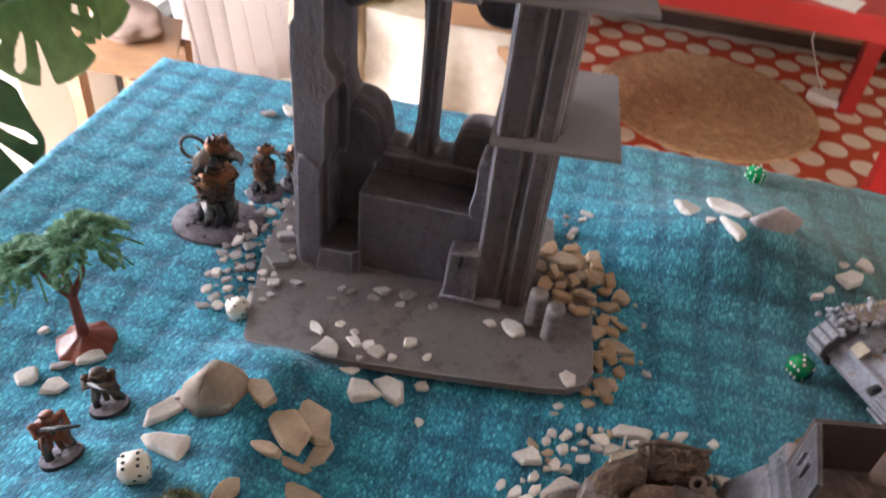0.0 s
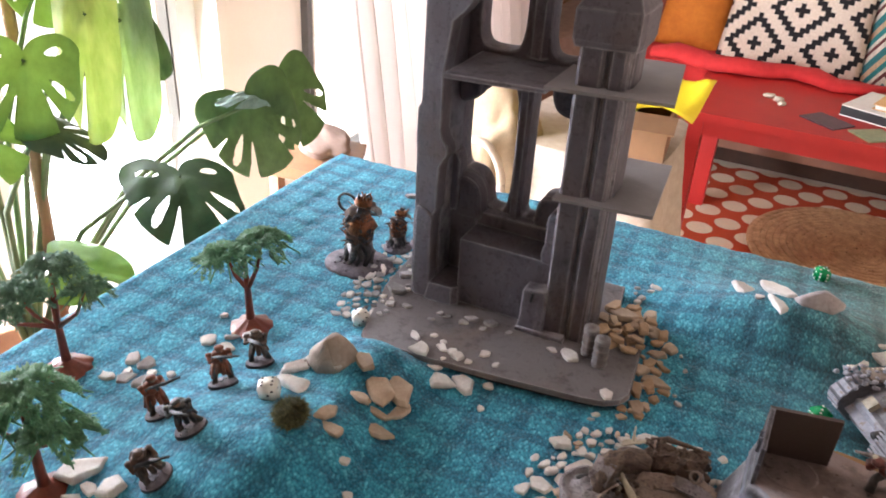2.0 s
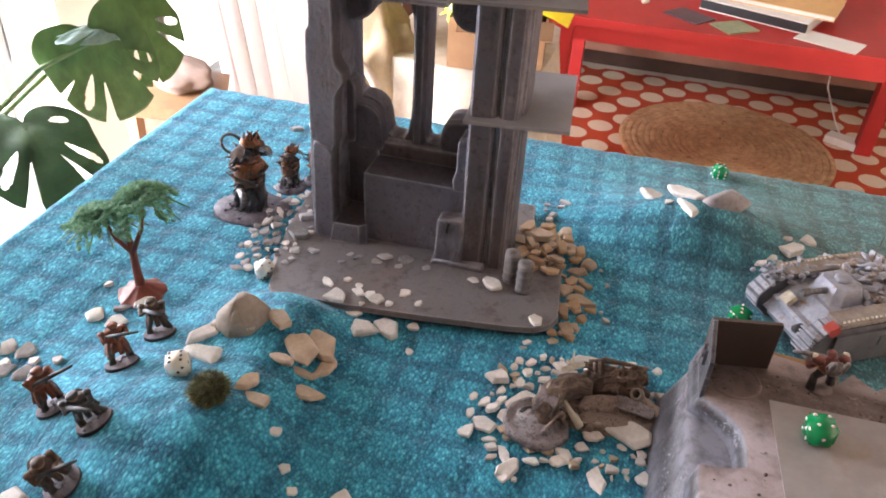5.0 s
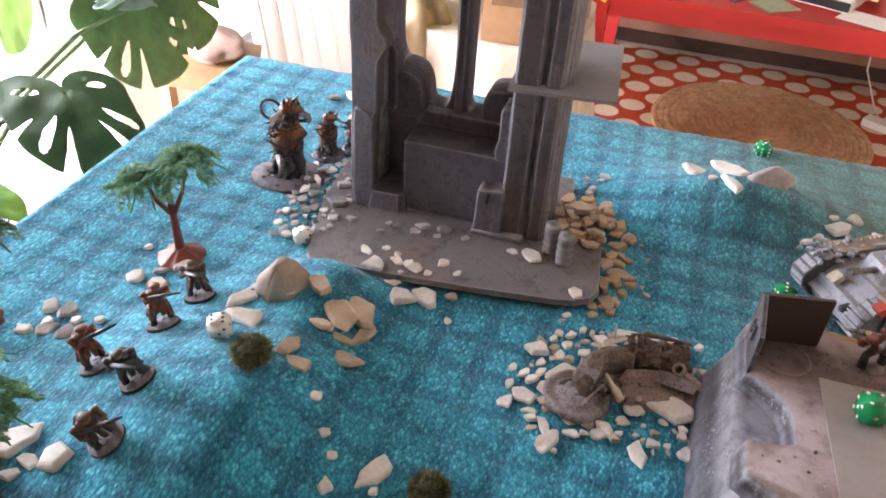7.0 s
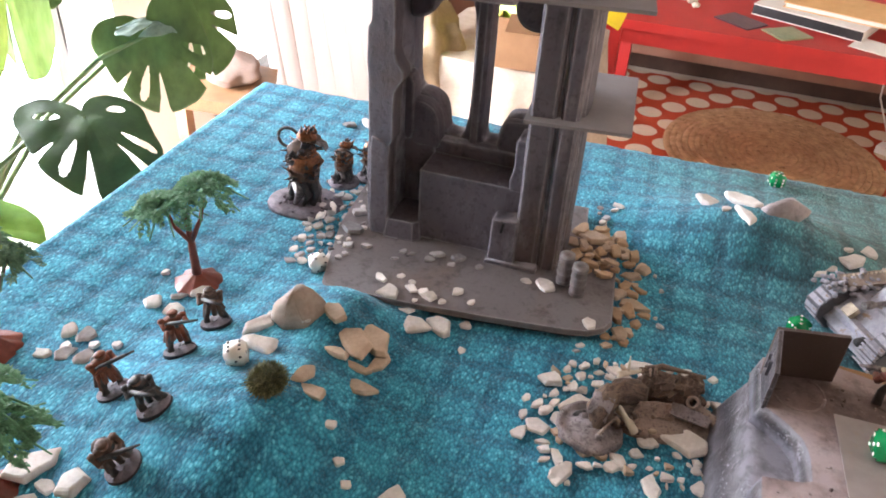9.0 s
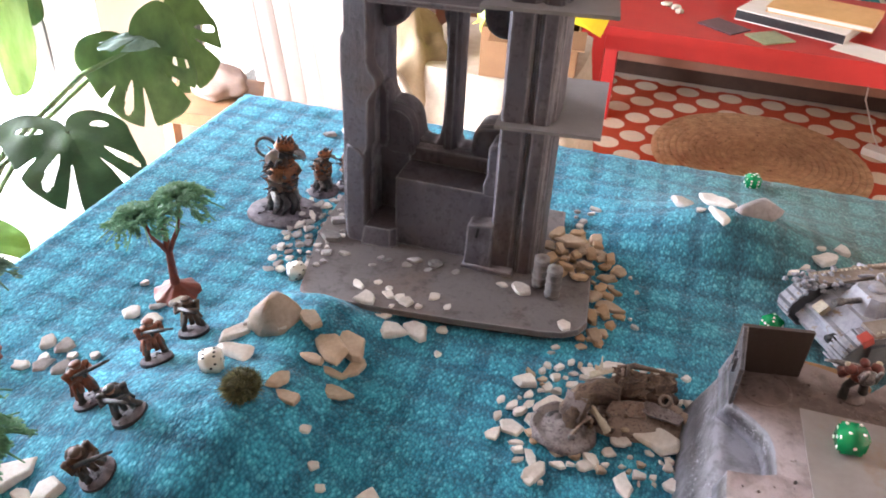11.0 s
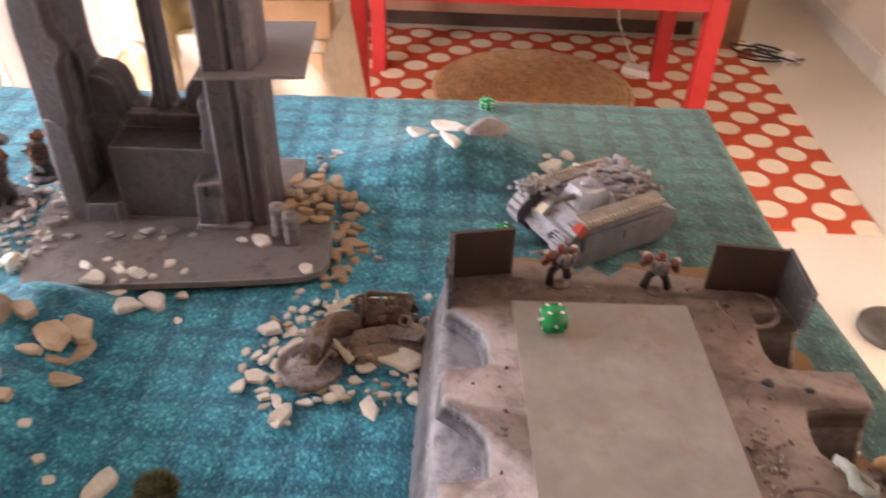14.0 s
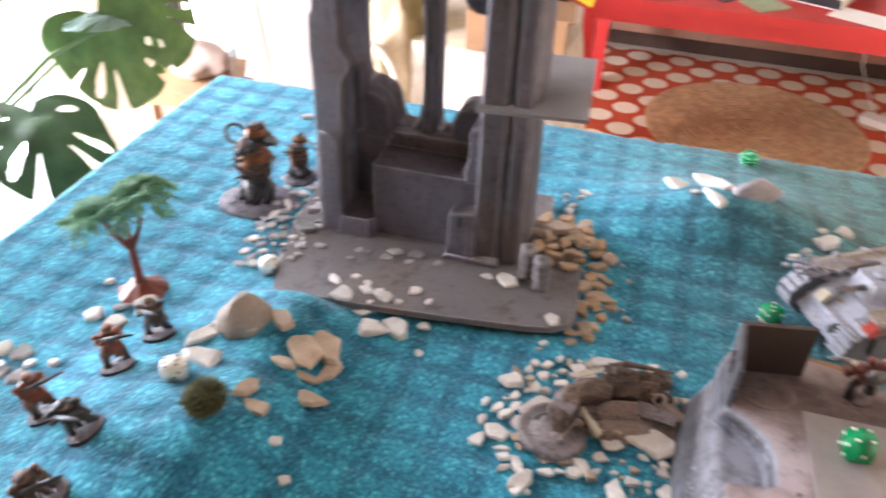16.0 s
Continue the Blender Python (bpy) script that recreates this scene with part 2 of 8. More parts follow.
def dots_material():
    """Orange-red rug printed with a lattice of cream dots."""
    m, tree, bsdf = principled("dotted_rug")
    v = coords(tree, (6.1, 6.1, 6.1), (0, 0, radians(45)))
    cell = tree.nodes.new("ShaderNodeTexVoronoi")
    cell.voronoi_dimensions = "2D"
    cell.inputs["Scale"].default_value, cell.inputs["Randomness"].default_value = 1.45, 0.0
    tree.links.new(v, cell.inputs["Vector"])
    wobble = noise_of(tree, v, 6.0, 3.0)
    d = maths(tree, "ADD", cell.outputs["Distance"], maths(tree, "MULTIPLY", maths(tree, "SUBTRACT", wobble, 0.5), 0.05))
    pile = noise_of(tree, coords(tree), 350.0, 3.0)
    red = ramp(tree, pile, [(0.3, (0.36, 0.035, 0.008)), (0.7, (0.56, 0.075, 0.018))])
    cream = ramp(tree, pile, [(0.3, (0.6, 0.47, 0.33)), (0.7, (0.8, 0.68, 0.52))])
    tree.links.new(blend(tree, ramp(tree, d, [(0.375, (1, 1, 1)), (0.395, (0, 0, 0))]), red, cream), bsdf.inputs["Base Color"])
    bsdf.inputs["Roughness"].default_value = 0.95
    bump(tree, bsdf, pile, 0.6, 0.002)
    return m


def diamond_material():
    """Stepped black and cream diamonds, woven."""
    m, tree, bsdf = principled("diamond_weave")
    sep = tree.nodes.new("ShaderNodeSeparateXYZ")
    tree.links.new(coords(tree), sep.inputs[0])
    steps = [maths(tree, "FLOOR", maths(tree, "MULTIPLY", sep.outputs[i], 62.0)) for i in (0, 2)]
    fold = [maths(tree, "ABSOLUTE", maths(tree, "SUBTRACT", maths(tree, "MODULO", maths(tree, "ADD", s, 1000.0 + o), 16.0), 8.0)) for s, o in zip(steps, (8.0, 8.0))]
    ring = maths(tree, "MODULO", maths(tree, "ADD", fold[0], fold[1]), 5.0)
    thread = noise_of(tree, coords(tree), 260.0, 2.0)
    tree.links.new(blend(tree, maths(tree, "LESS_THAN", ring, 2.0), ramp(tree, thread, [(0.3, (0.58, 0.46, 0.36)), (0.7, (0.78, 0.68, 0.58))]), (0.012, 0.010, 0.012)), bsdf.inputs["Base Color"])
    bsdf.inputs["Roughness"].default_value = 0.95
    bump(tree, bsdf, thread, 0.6, 0.003)
    return m


def zigzag_material():
    """Crochet chevrons in teal, white, maroon and sand."""
    m, tree, bsdf = principled("zigzag_crochet")
    sep = tree.nodes.new("ShaderNodeSeparateXYZ")
    tree.links.new(coords(tree), sep.inputs[0])
    x = maths(tree, "MODULO", maths(tree, "ADD", sep.outputs[0], 10.0), 0.16)
    tri = maths(tree, "ABSOLUTE", maths(tree, "SUBTRACT", x, 0.08))
    band = maths(tree, "MODULO", maths(tree, "ADD", maths(tree, "ADD", sep.outputs[2], maths(tree, "MULTIPLY", tri, 1.2)), 10.0), 0.14)
    band = maths(tree, "MULTIPLY", band, 7.14)
    col = ramp(tree, band, [(0.0, (0.02, 0.16, 0.17)), (0.24, (0.68, 0.6, 0.5)), (0.4, (0.13, 0.03, 0.03)), (0.52, (0.68, 0.6, 0.5)), (0.64, (0.02, 0.2, 0.2)), (0.82, (0.5, 0.33, 0.2))], True)
    knot = noise_of(tree, coords(tree), 190.0, 2.0)
    tree.links.new(blend(tree, ramp(tree, knot, [(0.35, (0.4,) * 3), (0.6, (0.0,) * 3)]), col, (0.03, 0.03, 0.03)), bsdf.inputs["Base Color"])
    bsdf.inputs["Roughness"].default_value = 0.95
    bump(tree, bsdf, knot, 0.7, 0.004)
    return m


def plain(name, colour, rough=0.5, metal=0.0, through_light=0.0):
    m, tree, bsdf = principled(name)
    bsdf.inputs["Base Color"].default_value = (*colour, 1)
    bsdf.inputs["Roughness"].default_value, bsdf.inputs["Metallic"].default_value = rough, metal
    return m


def leaf_material(name, dark, light, thin):
    """Glossy leaf with veins that lets some daylight through."""
    m, tree, bsdf = principled(name)
    v = coords(tree, (1, 1, 1), (0, 0, 0), "Generated")
    n = noise_of(tree, v, 5.0, 4.0)
    col = ramp(tree, n, [(0.3, dark), (0.7, light)])
    tree.links.new(col, bsdf.inputs["Base Color"])
    bsdf.inputs["Roughness"].default_value = 0.50
    bsdf.inputs["Specular IOR Level"].default_value = 0.22
    bump(tree, bsdf, noise_of(tree, v, 22.0, 3.0), 0.3, 0.003)
    back = tree.nodes.new("ShaderNodeBsdfTranslucent")
    tree.links.new(blend(tree, 0.5, col, (0.52, 0.56, 0.24)), back.inputs["Color"])
    mix = tree.nodes.new("ShaderNodeMixShader")
    mix.inputs[0].default_value = thin
    tree.links.new(bsdf.outputs[0], mix.inputs[1])
    tree.links.new(back.outputs[0], mix.inputs[2])
    tree.links.new(mix.outputs[0], tree.nodes["Material Output"].inputs["Surface"])
    return m


def thin_cloth(name, colour, thin):
    m, tree, bsdf = principled(name)
    weave = noise_of(tree, coords(tree), 420.0, 2.0)
    tree.links.new(ramp(tree, weave, [(0.3, tuple(c * 0.93 for c in colour)), (0.7, colour)]), bsdf.inputs["Base Color"])
    bsdf.inputs["Roughness"].default_value = 0.9
    back = tree.nodes.new("ShaderNodeBsdfTranslucent")
    back.inputs["Color"].default_value = (*colour, 1)
    mix = tree.nodes.new("ShaderNodeMixShader")
    mix.inputs[0].default_value = thin
    tree.links.new(bsdf.outputs[0], mix.inputs[1])
    tree.links.new(back.outputs[0], mix.inputs[2])
    tree.links.new(mix.outputs[0], tree.nodes["Material Output"].inputs["Surface"])
    return m


def glow(name, colour, strength):
    m, tree, bsdf = principled(name)
    e = tree.nodes.new("ShaderNodeEmission")
    e.inputs["Color"].default_value, e.inputs["Strength"].default_value = (*colour, 1), strength
    tree.links.new(e.outputs[0], tree.nodes["Material Output"].inputs["Surface"])
    return m


def glass(name):
    m, tree, bsdf = principled(name)
    bsdf.inputs["Transmission Weight"].default_value = 1.0
    bsdf.inputs["Roughness"].default_value, bsdf.inputs["IOR"].default_value = 0.0, 1.01
    return m


BLANKET = cloth_material()
RUG = dots_material()
DIAMOND = diamond_material()
ZIGZAG = zigzag_material()
RUIN = scuffed_model("ruin_grey_paint", (0.084, 0.072, 0.090), (0.026, 0.021, 0.022), (0.34, 0.325, 0.355), (0.105, 0.068, 0.054), 0.75, 0.82)
PLATE = scuffed_model("base_plate_paint", (0.150, 0.134, 0.138), (0.055, 0.045, 0.043), (0.27, 0.255, 0.26), (0.18, 0.130, 0.110), 0.75, 0.75)
CARD_GREY = surface("grey_card", (0.22, 0.205, 0.215), (0.30, 0.28, 0.29), 30, 0.75, relief=0.15)
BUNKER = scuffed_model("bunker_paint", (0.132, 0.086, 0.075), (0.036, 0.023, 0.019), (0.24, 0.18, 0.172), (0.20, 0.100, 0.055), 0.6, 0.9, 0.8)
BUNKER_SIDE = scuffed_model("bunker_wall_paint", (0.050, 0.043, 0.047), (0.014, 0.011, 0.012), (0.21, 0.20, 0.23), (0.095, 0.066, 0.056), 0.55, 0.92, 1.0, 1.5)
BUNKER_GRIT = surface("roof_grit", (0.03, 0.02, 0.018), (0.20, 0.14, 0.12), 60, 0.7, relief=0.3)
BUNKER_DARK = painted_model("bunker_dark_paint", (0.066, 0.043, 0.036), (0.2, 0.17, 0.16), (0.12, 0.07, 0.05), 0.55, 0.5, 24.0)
WEATHERED = surface("pale_green_debris", (0.16, 0.18, 0.165), (0.42, 0.44, 0.41), 90, 0.75, relief=0.5)
EARTH = painted_model("orange_earth_paint", (0.30, 0.16, 0.07), (0.42, 0.28, 0.17), (0.22, 0.14, 0.1), 0.55, 0.8, 24.0)
FILM = surface("frosted_film", (0.27, 0.232, 0.228), (0.39, 0.352, 0.35), 22, 0.35, fine=70, relief=0.05, spots=((0.32, 0.25, 0.21), 16, 0.54))
STONE = surface("cream_stone", (0.54, 0.49, 0.45), (0.80, 0.76, 0.72), 60, 0.85, relief=0.5, depth=0.0006, vary=0.16)
STONE_TAN = surface("tan_stone", (0.38, 0.28, 0.20), (0.57, 0.45, 0.34), 60, 0.85, relief=0.5, depth=0.0006, vary=0.16)
STONE_BEIGE = surface("beige_stone", (0.27, 0.21, 0.17), (0.46, 0.38, 0.32), 40, 0.85, relief=0.5, depth=0.0008)
STONE_OCHRE = surface("ochre_stone", (0.34, 0.22, 0.13), (0.52, 0.37, 0.24), 60, 0.85, relief=0.5, depth=0.0006, vary=0.16)
STONE_LILAC = surface("lilac_stone", (0.26, 0.225, 0.23), (0.46, 0.41, 0.41), 40, 0.85, relief=0.5, depth=0.0008)
STONE_GREY = surface("grey_stone", (0.28, 0.26, 0.26), (0.48, 0.46, 0.45), 60, 0.85, relief=0.5, depth=0.0006, vary=0.14)
STOWAGE = surface("tan_stowage_paint", (0.17, 0.12, 0.085), (0.36, 0.29, 0.235), 110, 0.8, relief=0.4)
STONE_DUST = surface("painted_grey_stone", (0.13, 0.13, 0.14), (0.32, 0.31, 0.31), 80, 0.85, relief=0.5, depth=0.0006, vary=0.2)
DIE_WHITE = plain("ivory_resin", (0.78, 0.74, 0.66), 0.25)
DIE_GREEN = plain("green_resin", (0.0, 0.24, 0.075), 0.15)
PIP_DARK = plain("pip_dark", (0.02, 0.02, 0.02), 0.5)
PIP_WHITE = plain("pip_white", (0.85, 0.85, 0.82), 0.5)
PLASTIC_BROWN = surface("red_brown_plastic", (0.12, 0.022, 0.012), (0.26, 0.055, 0.03), 40, 0.4, relief=0.3)
FOLIAGE = surface("green_plastic_foliage", (0.045, 0.155, 0.072), (0.16, 0.38, 0.20), 90, 0.6, relief=0.6)
FOLIAGE_PALE = surface("dusty_plastic_foliage", (0.05, 0.13, 0.075), (0.17, 0.31, 0.20), 90, 0.65, relief=0.6)
# near-black that paints shade in gaps of the tower
SHADE_BLACK = plain("shade_black", (0.02, 0.02, 0.022), 0.9)
TUFT = surface("olive_tuft", (0.022, 0.028, 0.014), (0.13, 0.13, 0.06), 200, 0.9, relief=0.4)
TUFT_BLADE = surface("olive_tuft_blade", (0.045, 0.05, 0.02), (0.13, 0.13, 0.06), 200, 0.9, relief=0.2)
TUFT_TIP = surface("pale_olive_tuft_blade", (0.11, 0.11, 0.045), (0.28, 0.26, 0.13), 200, 0.9, relief=0.2)
MINI_BASE = surface("grey_base_grit", (0.05, 0.043, 0.05), (0.24, 0.21, 0.235), 130, 0.8, relief=0.8)
MINI_GRIT = surface("dark_base_grit", (0.045, 0.038, 0.048), (0.18, 0.155, 0.18), 130, 0.75, relief=0.8)
MINI_EDGE = plain("grey_base_rim", (0.025, 0.022, 0.026), 0.6)
MINI_BROWN = surface("brown_model_paint", (0.035, 0.020, 0.014), (0.13, 0.07, 0.045), 260, 0.6, relief=0.6)
MINI_COAT = surface("rust_model_paint", (0.08, 0.020, 0.010), (0.28, 0.085, 0.04), 260, 0.6, relief=0.6)
MINI_DARK = surface("dark_model_paint", (0.012, 0.012, 0.014), (0.06, 0.055, 0.055), 260, 0.5, relief=0.6)
MINI_TROUSERS = surface("grey_model_paint", (0.03, 0.022, 0.02), (0.12, 0.095, 0.08), 260, 0.7, relief=0.6)
MINI_BRASS = surface("brass_model_paint", (0.06, 0.02, 0.012), (0.30, 0.12, 0.05), 320, 0.35, metal=0.7, relief=0.4)
MINI_STEEL = surface("steel_model_paint", (0.04, 0.033, 0.033), (0.34, 0.31, 0.30), 320, 0.4, metal=0.6, relief=0.4)
MINI_RED = surface("red_model_paint", (0.05, 0.010, 0.009), (0.26, 0.07, 0.055), 380, 0.4, relief=0.4)
MINI_SKIN = surface("weathered_face_paint", (0.10, 0.05, 0.035), (0.28, 0.17, 0.12), 260, 0.6, relief=0.4)
MINI_BONE = surface("bone_model_paint", (0.4, 0.34, 0.25), (0.68, 0.62, 0.5), 200, 0.6, relief=0.4)
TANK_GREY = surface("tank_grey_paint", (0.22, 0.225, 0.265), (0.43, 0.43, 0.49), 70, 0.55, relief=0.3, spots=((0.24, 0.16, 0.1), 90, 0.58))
# darker grey than the hull, for track housings and skirts
TANK_SIDE = surface("tank_side_grey", (0.075, 0.075, 0.088), (0.16, 0.16, 0.18), 70, 0.55, relief=0.3, spots=((0.14, 0.085, 0.05), 60, 0.62))
TANK_GUARD = surface("tank_tan_guard_paint", (0.20, 0.155, 0.125), (0.36, 0.31, 0.28), 90, 0.6, relief=0.3)
TANK_RED = surface("tank_red_paint", (0.3, 0.03, 0.02), (0.48, 0.07, 0.05), 90, 0.5)
WRECK = scuffed_model("wreck_brown_paint", (0.095, 0.058, 0.045), (0.018, 0.011, 0.008), (0.22, 0.155, 0.11), (0.16, 0.095, 0.058), 0.6, 1.0, 0.0, 2.6)
WRECK_TAN = scuffed_model("wreck_tan_paint", (0.30, 0.215, 0.175), (0.085, 0.054, 0.042), (0.38, 0.31, 0.27), (0.17, 0.095, 0.060), 0.6, 1.0, 0.0, 2.6)
WRECK_GREY = scuffed_model("wreck_grey_paint", (0.27, 0.23, 0.24), (0.04, 0.03, 0.033), (0.30, 0.27, 0.27), (0.13, 0.09, 0.07), 0.7, 1.0, 0.0, 2.6)
# rear wall is out of view; its dark ochre holds down the bounce
WALL_DIMMED = surface("dimmed_rear_wall", (0.20, 0.13, 0.08), (0.27, 0.18, 0.115), 3.0, 0.85, fine=120, relief=0.06)
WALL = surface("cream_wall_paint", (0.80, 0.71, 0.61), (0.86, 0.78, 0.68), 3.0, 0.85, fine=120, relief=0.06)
# ceiling is out of view, darkened for the same weaker bounce
CEILING = surface("dimmed_ceiling", (0.40, 0.36, 0.31), (0.46, 0.41, 0.36), 3.0, 0.9, fine=120, relief=0.05)
FLOOR = surface("pale_floor", (0.60, 0.51, 0.41), (0.67, 0.59, 0.49), 2.5, 0.45, fine=60, relief=0.05)
SKIRTING = surface("white_skirting_paint", (0.72, 0.68, 0.62), (0.8, 0.76, 0.7), 8, 0.5, relief=0.05)
DOOR_PAINT = surface("white_door_paint", (0.74, 0.71, 0.66), (0.82, 0.8, 0.75), 4, 0.45, relief=0.05)
FRAME_DARK = surface("dark_window_frame", (0.05, 0.045, 0.042), (0.1, 0.09, 0.085), 20, 0.5)
FRAME_WHITE = surface("white_window_frame", (0.7, 0.69, 0.66), (0.8, 0.79, 0.76), 20, 0.4)
RED_PAINT = surface("glossy_red_paint", (0.37, 0.011, 0.010), (0.47, 0.020, 0.016), 12, 0.52, relief=0.08)
RED_THROW = surface("red_throw", (0.42, 0.012, 0.014), (0.60, 0.03, 0.028), 30, 0.95, relief=0.6, depth=0.003)
SOFA = surface("dusky_pink_sofa", (0.22, 0.13, 0.10), (0.33, 0.21, 0.165), 30, 0.95, relief=0.5, depth=0.002)
ORANGE = surface("orange_velvet", (0.52, 0.14, 0.012), (0.72, 0.25, 0.03), 20, 0.85, relief=0.4, depth=0.003)
KILIM = surface("dark_kilim", (0.03, 0.015, 0.014), (0.3, 0.06, 0.035), 28, 0.95, relief=0.5, spots=((0.5, 0.42, 0.3), 40, 0.58))
JUTE = surface("braided_jute", (0.33, 0.175, 0.078), (0.68, 0.43, 0.23), 38, 0.95, fine=300, relief=1.0, depth=0.005, spots=((0.13, 0.065, 0.025), 60, 0.60))
BOARD = surface("pinkish_board", (0.22, 0.105, 0.07), (0.31, 0.155, 0.10), 12, 0.8, relief=0.15)
# dark brown that paints the shade in the gap below the sofa
SOFA_GAP_SHADE = surface("sofa_gap_shade", (0.04, 0.018, 0.011), (0.08, 0.038, 0.025), 14, 0.85, relief=0.2)
WOOD = surface("brown_wood", (0.16, 0.075, 0.035), (0.30, 0.155, 0.075), 14, 0.55, relief=0.2)
CARTON = surface("brown_cardboard", (0.15, 0.068, 0.026), (0.21, 0.105, 0.045), 16, 0.85, relief=0.15)
YELLOW = surface("yellow_paper", (0.78, 0.58, 0.01), (0.9, 0.72, 0.03), 10, 0.6, relief=0.1)
LIME = surface("lime_plastic_bag", (0.42, 0.6, 0.03), (0.55, 0.72, 0.08), 20, 0.4, relief=0.3)
LINEN = surface("cream_linen", (0.34, 0.265, 0.20), (0.46, 0.37, 0.29), 40, 0.95, relief=0.4, depth=0.002)
LINEN_PINK = surface("pinkish_linen", (0.20, 0.13, 0.10), (0.29, 0.20, 0.16), 40, 0.95, relief=0.4, depth=0.002)
COAT = surface("tan_canvas", (0.20, 0.135, 0.075), (0.31, 0.22, 0.13), 30, 0.9, relief=0.5, depth=0.003)
PAPER = surface("white_paper", (0.74, 0.70, 0.64), (0.82, 0.78, 0.72), 30, 0.7, relief=0.05)
PAPER_ORANGE = surface("orange_cover", (0.62, 0.34, 0.12), (0.75, 0.45, 0.18), 30, 0.5, relief=0.05)
CARD_DARK = surface("plum_card", (0.05, 0.02, 0.03), (0.1, 0.045, 0.06), 60, 0.4, relief=0.05)
CARD_GREEN = surface("sage_card", (0.2, 0.24, 0.13), (0.32, 0.35, 0.2), 60, 0.4, relief=0.05)
IRON = surface("cast_iron", (0.05, 0.042, 0.035), (0.10, 0.085, 0.072), 40, 0.6, metal=0.3, relief=0.3)
BLACK = surface("black_plastic", (0.012, 0.012, 0.013), (0.03, 0.03, 0.032), 40, 0.45)
# one plant's leaves in painted light and shade; the pale grey-green is a highlight
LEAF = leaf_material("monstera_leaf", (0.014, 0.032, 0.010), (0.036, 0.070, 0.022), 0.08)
LEAF_SIDE = leaf_material("gloss_toned_monstera_leaf", (0.02, 0.052, 0.016), (0.065, 0.125, 0.04), 0.16)
LEAF_LIT = leaf_material("lit_monstera_leaf", (0.06, 0.14, 0.02), (0.15, 0.27, 0.06), 0.4)
LEAF_SHADED = leaf_material("shaded_monstera_leaf", (0.03, 0.045, 0.018), (0.07, 0.085, 0.035), 0.12)
LEAF_SHEEN = leaf_material("highlight_monstera_leaf", (0.10, 0.16, 0.13), (0.22, 0.30, 0.26), 0.1)
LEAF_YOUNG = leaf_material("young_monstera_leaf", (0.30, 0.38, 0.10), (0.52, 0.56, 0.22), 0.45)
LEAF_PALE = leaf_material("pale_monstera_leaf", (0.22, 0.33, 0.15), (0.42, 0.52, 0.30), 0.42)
STEM = surface("green_stem", (0.05, 0.09, 0.03), (0.13, 0.17, 0.06), 30, 0.5)
POT = surface("terracotta_pot", (0.3, 0.12, 0.06), (0.42, 0.19, 0.1), 20, 0.85)
SOIL = surface("potting_soil", (0.02, 0.014, 0.01), (0.06, 0.04, 0.03), 60, 0.95, relief=1.0, depth=0.004)
SHEER = thin_cloth("white_sheer_curtain", (0.90, 0.86, 0.85), 0.62)
DAY = glow("outdoor_daylight", (1.0, 1.0, 0.98), 3.2)
GLASS = glass("window_glass")


# ---- mesh helpers ----
def box(bm, c, s, rot=(0, 0, 0), mi=0, taper=1.0):
    """A box of size s round c, turned by degrees, its top narrowed by taper."""
    m = pose(*c, *rot)
    vs = []
    for z in (-0.5, 0.5):
        k = taper if z > 0 else 1.0
        for x, y in ((-0.5, -0.5), (0.5, -0.5), (0.5, 0.5), (-0.5, 0.5)):
            vs.append(bm.verts.new(m @ Vector((x * s[0] * k, y * s[1] * k, z * s[2]))))
    fs = [bm.faces.new([vs[i] for i in f]) for f in ((3, 2, 1, 0), (4, 5, 6, 7), (0, 1, 5, 4), (1, 2, 6, 5), (2, 3, 7, 6), (3, 0, 4, 7))]
    for f in fs:
        f.material_index = mi
    return fs


def rod(bm, p, q, r0, r1=None, seg=10, mi=0, caps=True):
    """A round bar from p to q."""
    p, q = Vector(p), Vector(q)
    r1 = r0 if r1 is None else r1
    turn = (q - p).to_track_quat("Z", "Y").to_matrix()
    rings = []
    for c, r in ((p, r0), (q, r1)):
        rings.append([bm.verts.new(c + turn @ Vector((r * math.cos(a), r * math.sin(a), 0))) for a in (2 * math.pi * i / seg for i in range(seg))])
    fs = [bm.faces.new((rings[0][i], rings[0][(i + 1) % seg], rings[1][(i + 1) % seg], rings[1][i])) for i in range(seg)]
    if caps:
        fs += [bm.faces.new(rings[0][::-1]), bm.faces.new(rings[1])]
    for f in fs:
        f.material_index, f.smooth = mi, seg > 7
    return fs


def limb(bm, pts, radii, seg=8, mi=0):
    """A bent tapering tube through the points."""
    pts = [Vector(p) for p in pts]
    rings = []
    for i, (p, r) in enumerate(zip(pts, radii)):
        way = (pts[min(i + 1, len(pts) - 1)] - pts[max(i - 1, 0)]).normalized()
        turn = way.to_track_quat("Z", "Y").to_matrix()
        rings.append([bm.verts.new(p + turn @ Vector((r * math.cos(a), r * math.sin(a), 0))) for a in (2 * math.pi * k / seg for k in range(seg))])
    for a, b in zip(rings, rings[1:]):
        for k in range(seg):
            f = bm.faces.new((a[k], a[(k + 1) % seg], b[(k + 1) % seg], b[k]))
            f.material_index, f.smooth = mi, True
    for ring, flip in ((rings[0], True), (rings[-1], False)):
        f = bm.faces.new(ring[::-1] if flip else ring)
        f.material_index = mi


